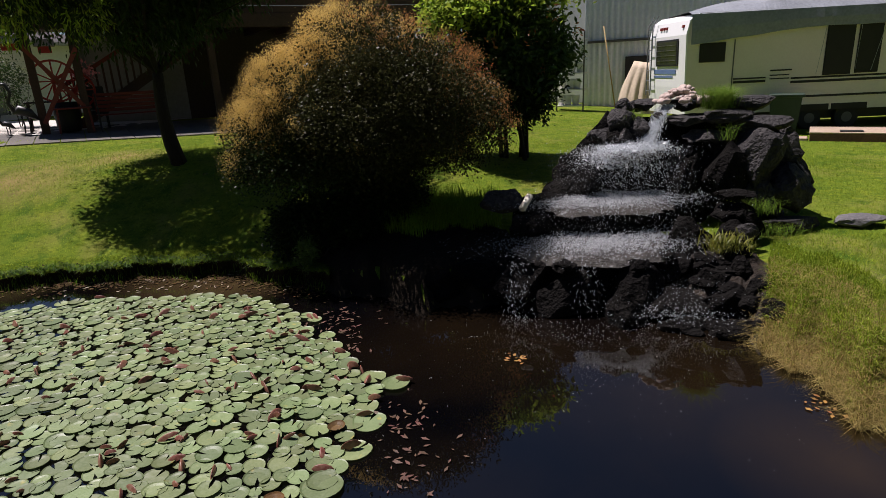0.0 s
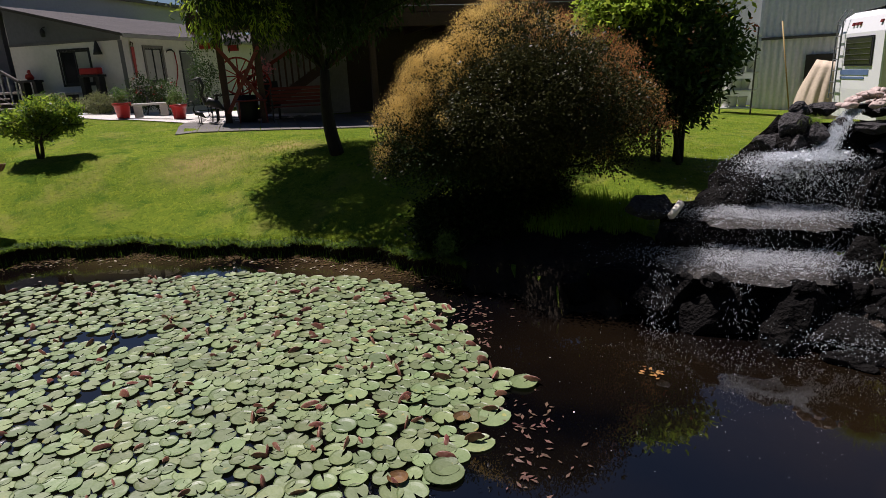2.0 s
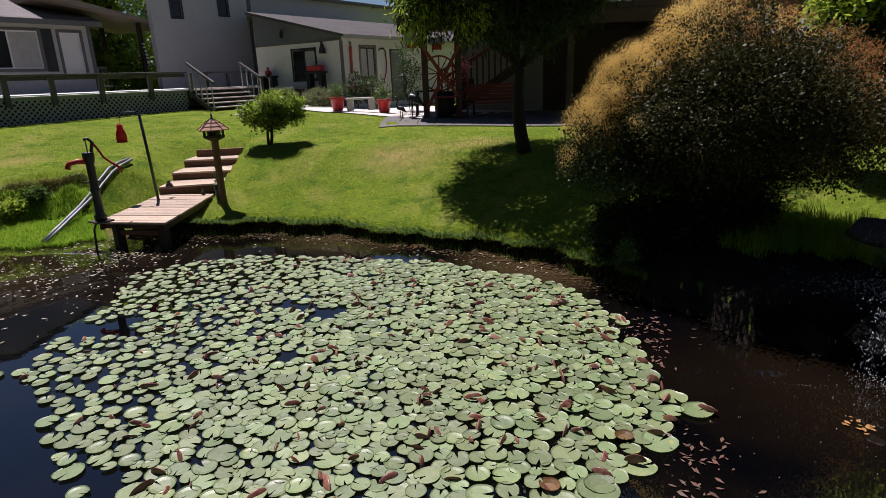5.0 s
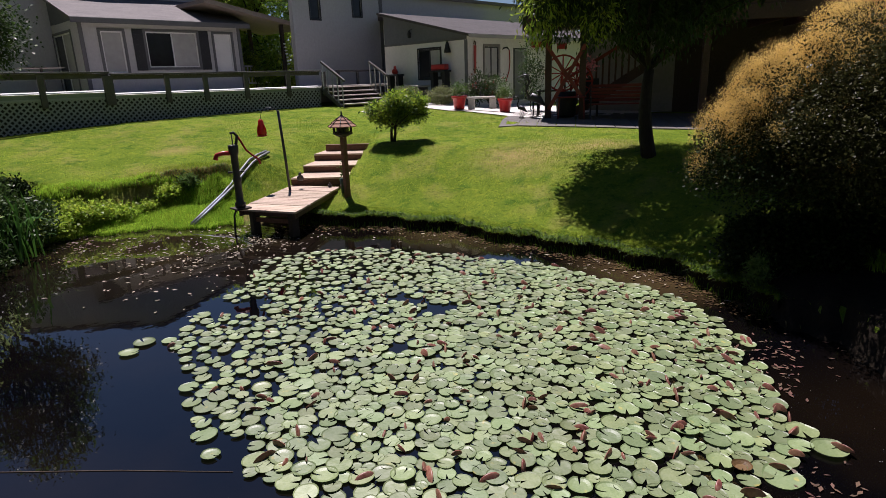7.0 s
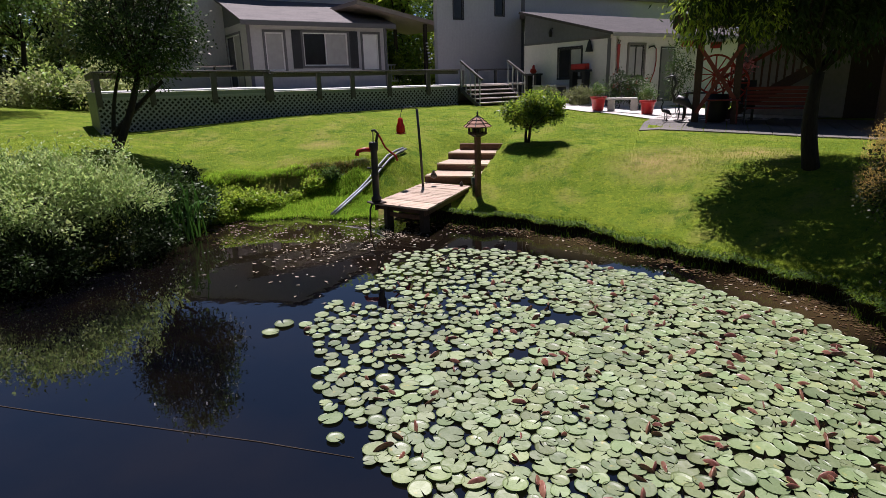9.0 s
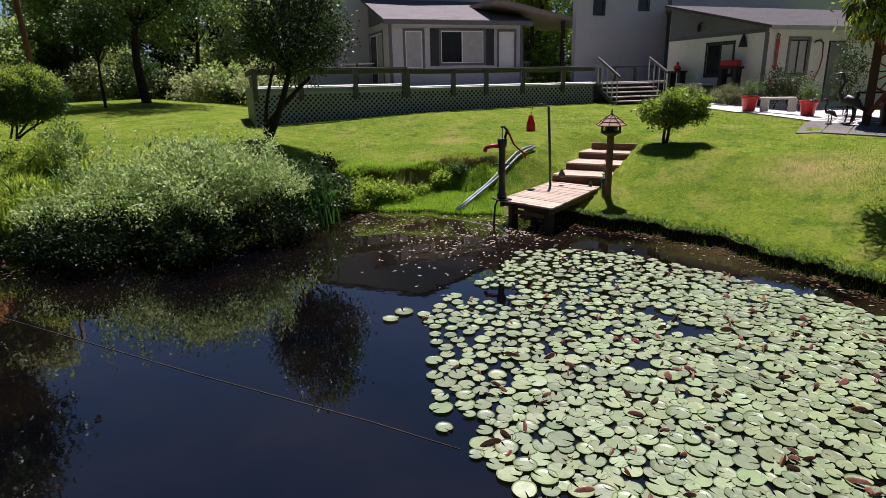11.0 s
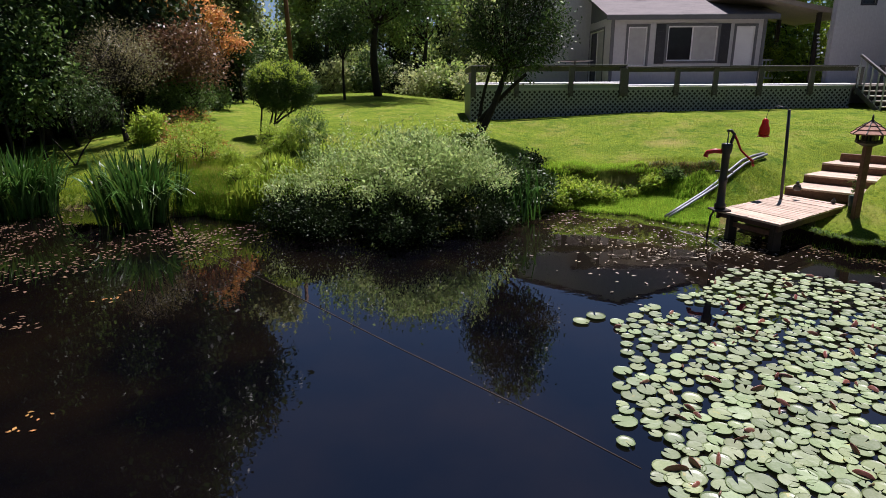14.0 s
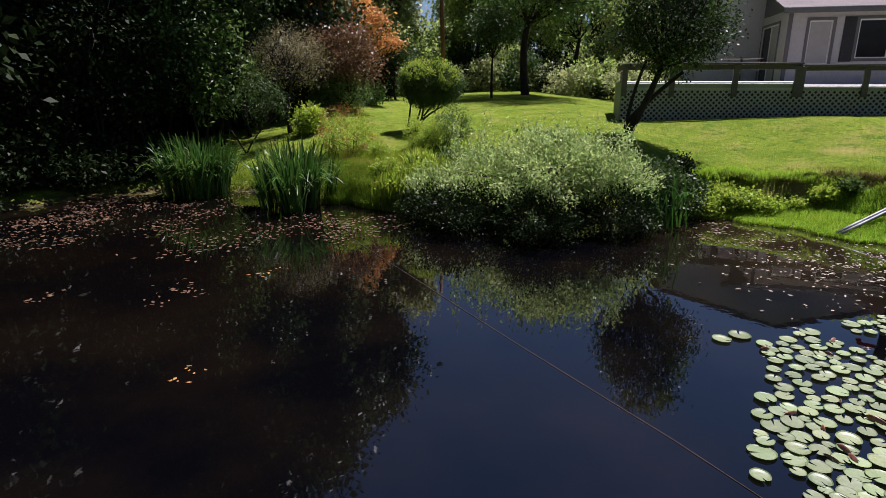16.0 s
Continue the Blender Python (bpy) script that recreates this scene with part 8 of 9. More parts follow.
for k, (c, z) in enumerate((((2.12, 8.65, 1.35), 0.45), ((1.80, 8.5, 1.05), 0.42), ((2.45, 8.75, 1.50), 0.42), ((1.95, 8.25, 1.15), 0.32), ((1.55, 8.45, 0.95), 0.35))):
    boulder(c, (z, z * 0.8, z * 0.85), 120 + k, ROCK_WET, 0, k * 0.7)
# crown of the falls: flat slabs and broken lumps
for k, (c, s, rz, fl) in enumerate((((2.48, 8.70, 1.98), (0.26, 0.22, 0.24), 0.4, 0), ((2.28, 8.75, 1.74), (0.24, 0.22, 0.2), 1.0, 0), ((2.74, 8.55, 1.86), (0.22, 0.18, 0.16), 0.2, 0), ((2.62, 8.95, 2.14), (0.18, 0.16, 0.12), 0.6, 0), ((2.90, 8.90, 2.16), (0.22, 0.18, 0.10), 0.9, 0.6), ((3.40, 8.40, 1.96), (0.46, 0.3, 0.09), 0.1, 0.6), ((3.84, 8.25, 2.02), (0.47, 0.30, 0.11), 0.15, 0.6), ((4.30, 8.57, 2.14), (0.46, 0.36, 0.15), 0.5, 0.6), ((3.60, 8.20, 1.76), (0.34, 0.26, 0.13), 0.0, 0.6), ((4.17, 8.10, 1.92), (0.44, 0.28, 0.13), 2.6, 0.6), ((3.55, 8.95, 2.14), (0.4, 0.3, 0.12), 0.2, 0.6), ((2.95, 9.15, 2.15), (0.3, 0.25, 0.12), 0.2, 0.6), ((2.50, 8.45, 1.76), (0.15, 0.12, 0.12), 0.8, 0), ((3.02, 8.52, 1.98), (0.16, 0.13, 0.10), 0.3, 0))):
    boulder(c, s, 30 + k, ROCK, fl, rz)
SLAB = material("grey_flagstone", (0.10, 0.095, 0.10), (0.19, 0.18, 0.185), 2.5, 24.0, 0.8, 0.8, spec=0.2, bump_d=0.04)
boulder((3.60, 8.75, 1.72), (0.75, 0.5, 0.42), 141, ROCK_WET, 0.6, 0.2)
boulder((3.05, 8.75, 1.70), (0.5, 0.4, 0.36), 142, ROCK_WET, 0.5, 0.2)
# right flank: one large boulder, lower ones and a pile of broken stone
for k, (c, s, rz) in enumerate((((4.12, 7.92, 1.45), (0.44, 0.42, 0.45), 0.3), ((4.52, 7.95, 1.08), (0.46, 0.40, 0.42), 1.1), ((4.62, 8.20, 1.50), (0.24, 0.26, 0.34), 0.7), ((4.82, 8.10, 1.12), (0.24, 0.24, 0.34), 0.2), ((4.40, 8.35, 1.75), (0.26, 0.2, 0.2), 1.3), ((3.60, 7.36, 1.10), (0.30, 0.20, 0.07), 0.0), ((3.62, 7.40, 0.86), (0.34, 0.28, 0.18), 0.6), ((3.80, 7.26, 0.70), (0.22, 0.2, 0.26), 0.9), ((3.50, 7.10, 0.60), (0.26, 0.22, 0.22), 0.4), ((3.45, 6.75, 0.45), (0.22, 0.2, 0.24), 0.0), ((4.50, 7.55, 0.66), (0.46, 0.22, 0.12), 0.1), ((5.33, 7.58, 0.64), (0.42, 0.20, 0.12), 0.0), ((3.0, 7.2, 0.50), (0.4, 0.35, 0.45), 0.5), ((3.70, 7.95, 1.2), (0.4, 0.35, 0.5), 0.2), ((4.3, 8.1, 0.85), (0.6, 0.5, 0.5), 0.9), ((3.32, 6.45, 0.38), (0.17, 0.15, 0.2), 0.3), ((3.62, 6.95, 0.72), (0.16, 0.14, 0.12), 0.3), ((3.40, 6.15, 0.30), (0.18, 0.14, 0.16), 1.2), ((3.28, 5.90, 0.16), (0.22, 0.16, 0.16), 0.4))):
    boulder(c, s, 50 + k, SLAB if k == 11 else ROCK_WET if k in (5, 6, 7, 8, 9, 12, 13, 15, 17, 18) else ROCK, 0.5 if k in (10, 11) else 0, rz)
# low front stones: wet slabs of the stream's foot
for k, (c, s, rz) in enumerate((((1.92, 5.98, 0.10), (0.24, 0.18, 0.2), 0.2), ((2.45, 5.88, 0.00), (0.40, 0.2, 0.12), 0.1), ((2.95, 5.68, 0.02), (0.42, 0.2, 0.12), 0.0), ((3.22, 5.5, 0.0), (0.24, 0.16, 0.11), 0.5), ((2.75, 6.25, 0.14), (0.5, 0.35, 0.14), 0.3), ((2.35, 6.25, 0.10), (0.35, 0.25, 0.12), 0.8), ((0.73, 7.85, 1.04), (0.36, 0.24, 0.2), 0.1), ((1.05, 7.55, 0.75), (0.3, 0.25, 0.25), 0.5), ((0.35, 7.0, 0.35), (0.4, 0.3, 0.3), 0.1), ((-0.15, 7.0, 0.22), (0.4, 0.3, 0.25), 0.6), ((3.0, 6.05, 0.2), (0.3, 0.22, 0.16), 0.2), ((3.02, 6.55, 0.34), (0.3, 0.26, 0.18), 0.7), ((2.70, 6.75, 0.36), (0.35, 0.3, 0.2), 0.1))):
    boulder(c, s, 80 + k, ROCK_WET if k != 6 else ROCK, 0, rz)
# broken stone scattered round the ledges
for k in [*range(0, 10), *range(18, 46)]:
    q = rs.random()
    if k < 10:
        t = math.pi * (1.0 + q)
        c = (1.75 + 1.0 * math.cos(t), 6.96 + 0.62 * math.sin(t), rs.uniform(0.54, 0.60))
    elif k < 18:
        t = math.pi * (1.0 + q)
        c = (2.15 + 1.02 * math.cos(t), 7.95 + 0.62 * math.sin(t), rs.uniform(0.88, 1.0))
    else:
        x, y = 2.35 + 1.1 * q, 5.55 + rs.uniform(0.0, 1.3)
        c = (x, y, max(ground_z(x, y), 0.0) + rs.uniform(0.0, 0.06))
    z = rs.uniform(0.07, 0.17) if k > 10 else rs.uniform(0.06, 0.10)
    boulder(c, (z * rs.uniform(1.0, 1.8), z * 1.1, z * rs.uniform(0.35, 0.8)), 300 + k, ROCK_WET, 0, rs.uniform(0, 3), 0.3, 2)
for k in range(44):
    a = rs.uniform(0, math.tau)
    q = math.sqrt(rs.random())
    c = (3.42 + math.cos(a) * q * 0.42, 8.66 + math.sin(a) * q * 0.26, 2.21 + 0.20 * (1 - q) + rs.uniform(-0.02, 0.03))
    part("pebble", rock(Mesh(), c, (rs.uniform(0.06, 0.10), rs.uniform(0.05, 0.08), rs.uniform(0.04, 0.055)), 200 + k, 0.12, 2, rs.uniform(0, 3)), PEBBLE, falls, smooth=True)
MOSS = leaf("moss", (0.13, 0.15, 0.02), (0.20, 0.20, 0.03), 0.3)
mp_ = np.array([3.30, 6.75, 0.62]) + RNG.normal(size=(500, 3)) * (0.13, 0.10, 0.05)
tagged(part("moss", blade_soup("moss", mp_, 0.10, 0.012, 0.8), MOSS, falls, "yellow-green moss tuft"), kind="stuff")
# tufts of grass among the stones
TUFT = leaf("tuft_blade", (0.13, 0.22, 0.03), (0.20, 0.30, 0.05), 0.4, 0.3, 0.8, spec=0.05)
for x, y, z, n, h, sx in ((3.80, 8.46, 2.10, 2400, 0.31, 0.085), (2.62, 8.66, 2.0, 260, 0.12, 0.09), (3.72, 7.95, 1.72, 60, 0.26, 0.06), (3.95, 7.42, 0.85, 260, 0.20, 0.14), (4.05, 7.30, 0.62, 500, 0.12, 0.2)):
    p = np.array([x, y, z]) + RNG.normal(size=(n, 3)) * (sx, sx * 0.8, 0.01)
    solo("grass_tuft", blade_soup("grass_tuft", p, np.full(n, h), 0.004, 0.75), TUFT, "fine green grass tuft growing among the rocks", "grass", kind="stuff")

# running water: film on the shelves, cascades, foam and drops
FOAM = material("white_water", (0.80, 0.83, 0.86), (0.62, 0.66, 0.70), 12.0, 60.0, 0.15, 0.3, spec=0.6, thin=0.25)


FILM = material("shelf_water", (0.055, 0.05, 0.046), (0.14, 0.13, 0.12), 6.0, 38.0, 0.22, 1.0, spec=0.5, bump_d=0.08, c3=(0.34, 0.34, 0.34), spots=0.02, stretch=(1, 1.6, 1))


def pool(c, rx, ry, z, seed):
    m = Mesh()
    nn = 44
    vs = [(c[0], c[1], z + 0.01)]
    for ring in (0.45, 0.75, 1.0):
        for k in range(nn):
            a = k * math.tau / nn
            p = Vector((math.cos(a), math.sin(a), seed))
            w = 1 + (0.30 * noise.noise(p * 1.8) + 0.16 * noise.noise(p * 5.0) - 0.06) * ring
            vs.append((c[0] + math.cos(a) * rx * ring * w, c[1] + math.sin(a) * ry * ring * w, z + 0.02 * noise.noise(p * 6.0 * ring) - (0.09 if ring == 1 else 0)))
    m.add(vs, [(0, 1 + k, 1 + (k + 1) % nn) for k in range(nn)] + [(1 + j * nn + k, 1 + (j + 1) * nn + k, 1 + (j + 1) * nn + (k + 1) % nn, 1 + j * nn + (k + 1) % nn) for j in (0, 1) for k in range(nn)])
    return solo("shelf_pool", m, FILM, "shallow rippling water on a rock shelf", "water", "shelf pools", smooth=True)


pool((1.75, 7.0), 1.02, 0.62, 0.625, 1.0)
pool((2.10, 7.85), 0.98, 0.58, 0.99, 2.0)
pool((2.55, 8.30), 0.5, 0.3, 1.60, 3.0)


def fall(name, top, bottom, width, n, label, spread=0.03, size=(0.075, 0.016)):
    """Falling water: many thin ragged streaks along an arc."""
    top, bottom = np.array(top, float), np.array(bottom, float)
    t = RNG.uniform(0, 1, n)
    off = RNG.normal(0, width / 2.4, n)
    c = top + (bottom - top) * t[:, None]
    c[:, 2] = top[2] + (bottom[2] - top[2]) * t**1.6
    along = np.array([bottom[1] - top[1], -(bottom[0] - top[0]), 0.0])
    side = np.array([1.0, 0.15, 0]) if np.linalg.norm(along) < 1e-3 else along / np.linalg.norm(along)
    c = c + side * (off * (0.7 + 0.6 * t))[:, None] + RNG.normal(0, spread, (n, 3)) * (0.3 + t[:, None])
    return solo(name, leaf_soup(name, c, size[0], size[1], 0.1, 2.2), FOAM, label, "falling water", kind="stuff")


fall("water_spout", (3.16, 8.60, 2.16), (2.78, 8.30, 1.66), 0.13, 3200, "white spout of water falling from the top stones", 0.012, (0.05, 0.008))
fall("cascade", (2.55, 8.1, 1.62), (2.2, 7.85, 1.02), 0.9, 900, "broken white cascade over the upper ledge", 0.10, (0.035, 0.007))
fall("cascade", (2.95, 8.0, 1.45), (2.85, 7.5, 0.75), 0.35, 260, "broken white trickle down the wet rocks", 0.06, (0.03, 0.007))
fall("cascade", (2.0, 7.4, 0.98), (1.85, 7.2, 0.66), 1.2, 300, "thin cascade over the middle ledge", 0.05, (0.03, 0.007))
fall("cascade", (0.78, 6.5, 0.60), (0.72, 6.25, 0.02), 0.2, 170, "thin trickle falling from the lowest ledge", 0.02, (0.04, 0.006))
fall("cascade", (1.55, 6.28, 0.60), (1.5, 6.12, 0.02), 0.25, 90, "thin trickle falling from the lowest ledge", 0.02, (0.04, 0.006))
fall("cascade", (2.55, 6.9, 0.62), (2.6, 6.5, 0.15), 0.5, 200, "thin trickle over the foot stones", 0.05, (0.03, 0.006))


def spray(spots, size, name, label):
    pts = [np.array([x, y, z]) + RNG.normal(size=(n, 3)) * (sx, sy, sz) for x, y, z, sx, sy, sz, n in spots]
    return solo(name, leaf_soup(name, np.concatenate(pts), size, size * 0.8, 0.5), FOAM, label, "spray", kind="stuff")


spray(((2.58, 8.26, 1.64, 0.24, 0.14, 0.03, 3200), (2.3, 8.15, 1.55, 0.2, 0.1, 0.05, 600), (2.1, 7.85, 1.01, 0.5, 0.26, 0.008, 2300), (1.85, 7.55, 1.01, 0.4, 0.12, 0.008, 600), (1.8, 7.0, 0.655, 0.5, 0.28, 0.008, 2400), (2.45, 7.15, 0.68, 0.22, 0.2, 0.02, 700), (2.25, 7.9, 1.02, 0.62, 0.3, 0.012, 6500), (1.85, 7.05, 0.655, 0.62, 0.3, 0.010, 6000), (2.35, 8.15, 1.45, 0.34, 0.16, 0.14, 900), (2.25, 8.0, 1.36, 0.36, 0.14, 0.20, 1300), (2.48, 8.2, 1.60, 0.30, 0.13, 0.045, 6500), (2.15, 8.05, 1.52, 0.2, 0.1, 0.06, 1600), (2.5, 6.1, 0.16, 0.4, 0.3, 0.03, 1500)), 0.013, "foam", "white foam where the falls strike the shelves")
spray(((2.56, 8.24, 1.63, 0.20, 0.13, 0.02, 900), (2.35, 8.1, 1.5, 0.2, 0.1, 0.08, 260), (2.9, 8.35, 1.66, 0.1, 0.08, 0.03, 260)), 0.045, "foam", "dense white foam under the spout")
spray(((2.4, 7.8, 1.25, 0.5, 0.35, 0.22, 900), (2.9, 7.4, 1.0, 0.28, 0.4, 0.35, 380), (1.7, 7.3, 0.85, 0.6, 0.5, 0.12, 600), (0.75, 6.15, 0.04, 0.12, 0.1, 0.03, 130), (2.6, 6.25, 0.3, 0.36, 0.25, 0.05, 420), (1.7, 5.8, 0.012, 0.8, 0.2, 0.004, 420), (1.2, 7.6, 1.05, 0.3, 0.2, 0.12, 160), (2.9, 6.6, 0.5, 0.2, 0.3, 0.15, 160)), 0.010, "spray_drops", "bright drops of spray over the rocks")
solo("plastic_pipe", Mesh().tube([(0.90, 7.12, 1.10), (1.02, 7.30, 1.22)], 0.045, 12), material("white_pvc", (0.75, 0.68, 0.58), (0.62, 0.55, 0.46), 4, 20, 0.4, 0.05), "short off-white plastic pipe end beside the falls", "pipe", smooth=True)

# ---- dock with pump, lantern pole and bird feeder ----
def quad_at(s, t, z):
    """A place on the dock: s across from the pump's side, t along it from the water."""
    a, b, c, d = Vector((-11.2, 5.35)), Vector((-9.94, 5.88)), Vector((-11.60, 8.15)), Vector((-12.76, 7.60))
    p = (a * (1 - s) + b * s) * (1 - t) + (d * (1 - s) + c * s) * t
    return Vector((p.x, p.y, z))


DZ = 0.53
dock = thing("dock", tuple(quad_at(0.5, 0.5, 0)), "weathered reddish wooden dock on short posts over the water", "dock")
NB = 19
for k in range(NB):
    t0, t1 = k / NB + 0.002, (k + 1) / NB - 0.004
    m = Mesh()
    dz = rs.uniform(-0.004, 0.004)
    top = [quad_at(-0.03 + rs.uniform(-0.01, 0.01), t0, DZ + dz), quad_at(1.03 + rs.uniform(-0.01, 0.01), t0, DZ + dz), quad_at(1.03, t1, DZ + dz), quad_at(-0.03, t1, DZ + dz)]
    lowp = [p - Vector((0, 0, 0.038)) for p in top]
    m.add(top + lowp, [(0, 1, 2, 3), (7, 6, 5, 4), (0, 4, 5, 1), (1, 5, 6, 2), (2, 6, 7, 3), (3, 7, 4, 0)])
    part("plank", m, WOOD_DOCK, dock)
for s in (0.02, 0.98):
    part("beam", Mesh().beam(quad_at(s, 0.01, DZ - 0.10), quad_at(s, 0.99, DZ - 0.10), 0.045, 0.12), WOOD_BROWN, dock)
part("beam", Mesh().beam(quad_at(0.0, 0.05, DZ - 0.095), quad_at(1.0, 0.05, DZ - 0.095), 0.045, 0.10), WOOD_BROWN, dock)
part("cross_rail", Mesh().beam(quad_at(0.15, 0.05, 0.30), quad_at(0.9, 0.05, 0.30), 0.04, 0.09), WOOD_STEP, dock)
for s, t in ((0.22, 0.06), (0.92, 0.06), (0.1, 0.55), (0.9, 0.55)):
    p = quad_at(s, t, 0)
    part("post", Mesh().box((p.x - 0.08, p.y - 0.08, -0.5), (p.x + 0.08, p.y + 0.08, DZ - 0.04), 0.01), WOOD_DARK, dock)

steps = thing("garden_steps", (-12.8, 9.0, 0.7), "deep wooden garden steps set into the lawn slope", "steps")
edges = [((-12.75, 7.57), (-11.72, 8.52), 0.715), ((-13.29, 8.29), (-12.16, 9.23), 0.90), ((-13.84, 9.02), (-12.68, 9.95), 1.085), ((-14.1, 9.60), (-13.02, 10.55), 1.27)]
for k, (l, r, z) in enumerate(edges):
    l, r = Vector((*l, z)), Vector((*r, z))
    back = Vector((-0.585, 0.81, 0)) * (0.95 if k < 3 else 0.12)
    for j in range(4 if k < 3 else 1):
        f0, f1 = (j / 4 + 0.006, (j + 1) / 4 - 0.006) if k < 3 else (0, 1)
        m = Mesh()
        top = [l + back * f0, r + back * f0, r + back * f1, l + back * f1]
        m.add(top + [p - Vector((0, 0, 0.04)) for p in top], [(0, 1, 2, 3), (7, 6, 5, 4), (0, 4, 5, 1), (1, 5, 6, 2), (2, 6, 7, 3), (3, 7, 4, 0)])
        part("tread_board", m, WOOD_DOCK if k < 3 else WOOD_STEP, steps)
    i = Vector((-0.585, 0.81, 0)) * 0.05
    part("riser", Mesh().beam(l + i - Vector((0, 0, 0.125)), r + i - Vector((0, 0, 0.125)), 0.04, 0.165), WOOD_STEP, steps)
    for e in (l, r):
        part("side_board", Mesh().beam(e + i - Vector((0, 0, 0.12)), e + back - Vector((0, 0, 0.12)) + i * 0.1, 0.04, 0.155), WOOD_STEP, steps)

pb = Vector((-11.16, 5.40, DZ))
pump = thing("hand_pump", tuple(pb), "old black cast-iron hand pump with red spout and handle", "pump")
part("base_plate", Mesh().box((pb.x - 0.16, pb.y - 0.16, DZ + 0.002), (pb.x + 0.16, pb.y + 0.16, DZ + 0.035), 0.008), WOOD_DARK, pump)
part("column", Mesh().lathe(tuple(pb), [(0.10, 0.035), (0.11, 0.12), (0.075, 0.16), (0.07, 0.55), (0.085, 0.58), (0.085, 0.62), (0.068, 0.66), (0.072, 1.1), (0.095, 1.14), (0.10, 1.28), (0.085, 1.30)], 18), IRON, pump, smooth=True)
ld = Vector((-0.36, -0.93, 0)).normalized()
part("collar_lug", Mesh().beam(pb + ld * 0.16 + Vector((0, 0, 0.76)), pb - ld * 0.16 + Vector((0, 0, 0.76)), 0.03, 0.035), IRON, pump)
part("spout", Mesh().tube([pb + Vector((0, 0, 1.14)) + ld * 0.06, pb + Vector((0, 0, 1.15)) + ld * 0.2, pb + Vector((0, 0, 1.12)) + ld * 0.33, pb + Vector((0, 0, 1.03)) + ld * 0.36], [0.045, 0.045, 0.042, 0.05], 12), RED_PAINT, pump, "red spout", smooth=True)
hd = -ld
part("handle", Mesh().tube([pb + Vector((0, 0, 1.30)) + hd * 0.06, pb + Vector((0, 0, 1.47)) + hd * 0.10, pb + Vector((0, 0, 1.54)) + hd * 0.04, pb + Vector((0, 0, 1.53)) - hd * 0.03]+[], [0.03, 0.03, 0.028, 0.022], 10), IRON, pump, smooth=True)
part("lever", Mesh().tube([pb + Vector((0, 0, 1.50)) + hd * 0.08, pb + Vector((0, 0, 1.36)) + hd * 0.16, pb + Vector((0, 0, 1.18)) + hd * 0.24, pb + Vector((0, 0, 1.08)) + hd * 0.34, pb + Vector((0, 0, 0.98)) + hd * 0.46, pb + Vector((0, 0, 0.88)) + hd * 0.49], [0.024, 0.022, 0.02, 0.02, 0.022, 0.026], 10), RED_PAINT, pump, "curved red lever", smooth=True)
part("rod", Mesh().tube([pb + Vector((0, 0, 1.28)), pb + Vector((0, 0, 1.53))], 0.012, 8), GALV, pump)
part("hose", Mesh().tube([pb + Vector((-0.08, -0.06, 0.0)), pb + Vector((-0.13, -0.1, -0.15)), pb + Vector((-0.08, -0.14, -0.36)), pb + Vector((-0.02, -0.18, -0.56))], 0.02, 8), BLACK_PAINT, pump, smooth=True)

po = Vector((-12.30, 7.25, DZ))
pole = thing("hanger_pole", tuple(po), "black metal pole with a curved hook and red feeder", "pole")
part("shaft", Mesh().tube([po, po + Vector((-0.02, -0.03, 0.9)), po + Vector((-0.05, -0.07, 1.86))], 0.032, 10), IRON, pole, smooth=True)
pt_ = po + Vector((-0.05, -0.07, 1.84))
part("hook", Mesh().tube([pt_, pt_ + Vector((-0.03, -0.06, 0.06)), pt_ + Vector((-0.10, -0.17, 0.09)), pt_ + Vector((-0.18, -0.31, 0.03)), pt_ + Vector((-0.17, -0.33, -0.03))], 0.008, 6), IRON, pole, smooth=True)
hf = pt_ + Vector((-0.19, -0.36, -0.0))
fd = thing("hummingbird_feeder", tuple(hf - Vector((0, 0, 0.5))), "red glass hummingbird feeder hanging from the hook", "feeder")
part("bottle", Mesh().lathe((hf.x, hf.y, hf.z - 0.52), [(0.09, 0), (0.11, 0.03), (0.10, 0.16), (0.065, 0.24), (0.06, 0.32), (0.02, 0.36)], 14), material("red_glass", (0.55, 0.04, 0.03), (0.42, 0.03, 0.02), 4, 20, 0.15, 0, spec=0.6, thin=0.4), fd, smooth=True)
part("base", Mesh().lathe((hf.x, hf.y, hf.z - 0.56), [(0.05, 0), (0.12, 0.015), (0.12, 0.035), (0.09, 0.04)], 14), RED_PAINT, fd)
part("wire", Mesh().tube([hf - Vector((0, 0, 0.18)), hf + Vector((0.01, 0.03, 0.0))], 0.005, 5), IRON, fd)

fx, fy = -10.73, 7.78
fz = ground_z(fx, fy) - 0.03
bf = thing("bird_feeder", (fx, fy, fz), "octagonal bird feeder with shingled roof on a brown post", "bird feeder")
part("post", Mesh().beam((fx, fy, fz - 0.1), (fx, fy, 1.80), 0.115, 0.115, 0.012, up=(0, 1, 0)), WOOD_STEP, bf)
part("tray", Mesh().lathe((fx, fy, 1.80), [(0.10, 0.0), (0.20, 0.05), (0.22, 0.06), (0.22, 0.10), (0.19, 0.10), (0.19, 0.07)], 8), WOOD_DARK, bf)
part("seed_box", Mesh().lathe((fx, fy, 1.87), [(0.14, 0), (0.14, 0.13)], 8), GLASS_DARK, bf)
for k in range(8):
    a = (k + 0.5) * math.tau / 8
    part("pillar", Mesh().beam((fx + 0.20 * math.cos(a), fy + 0.20 * math.sin(a), 1.90), (fx + 0.20 * math.cos(a), fy + 0.20 * math.sin(a), 2.03), 0.025, 0.025), WOOD_DARK, bf)
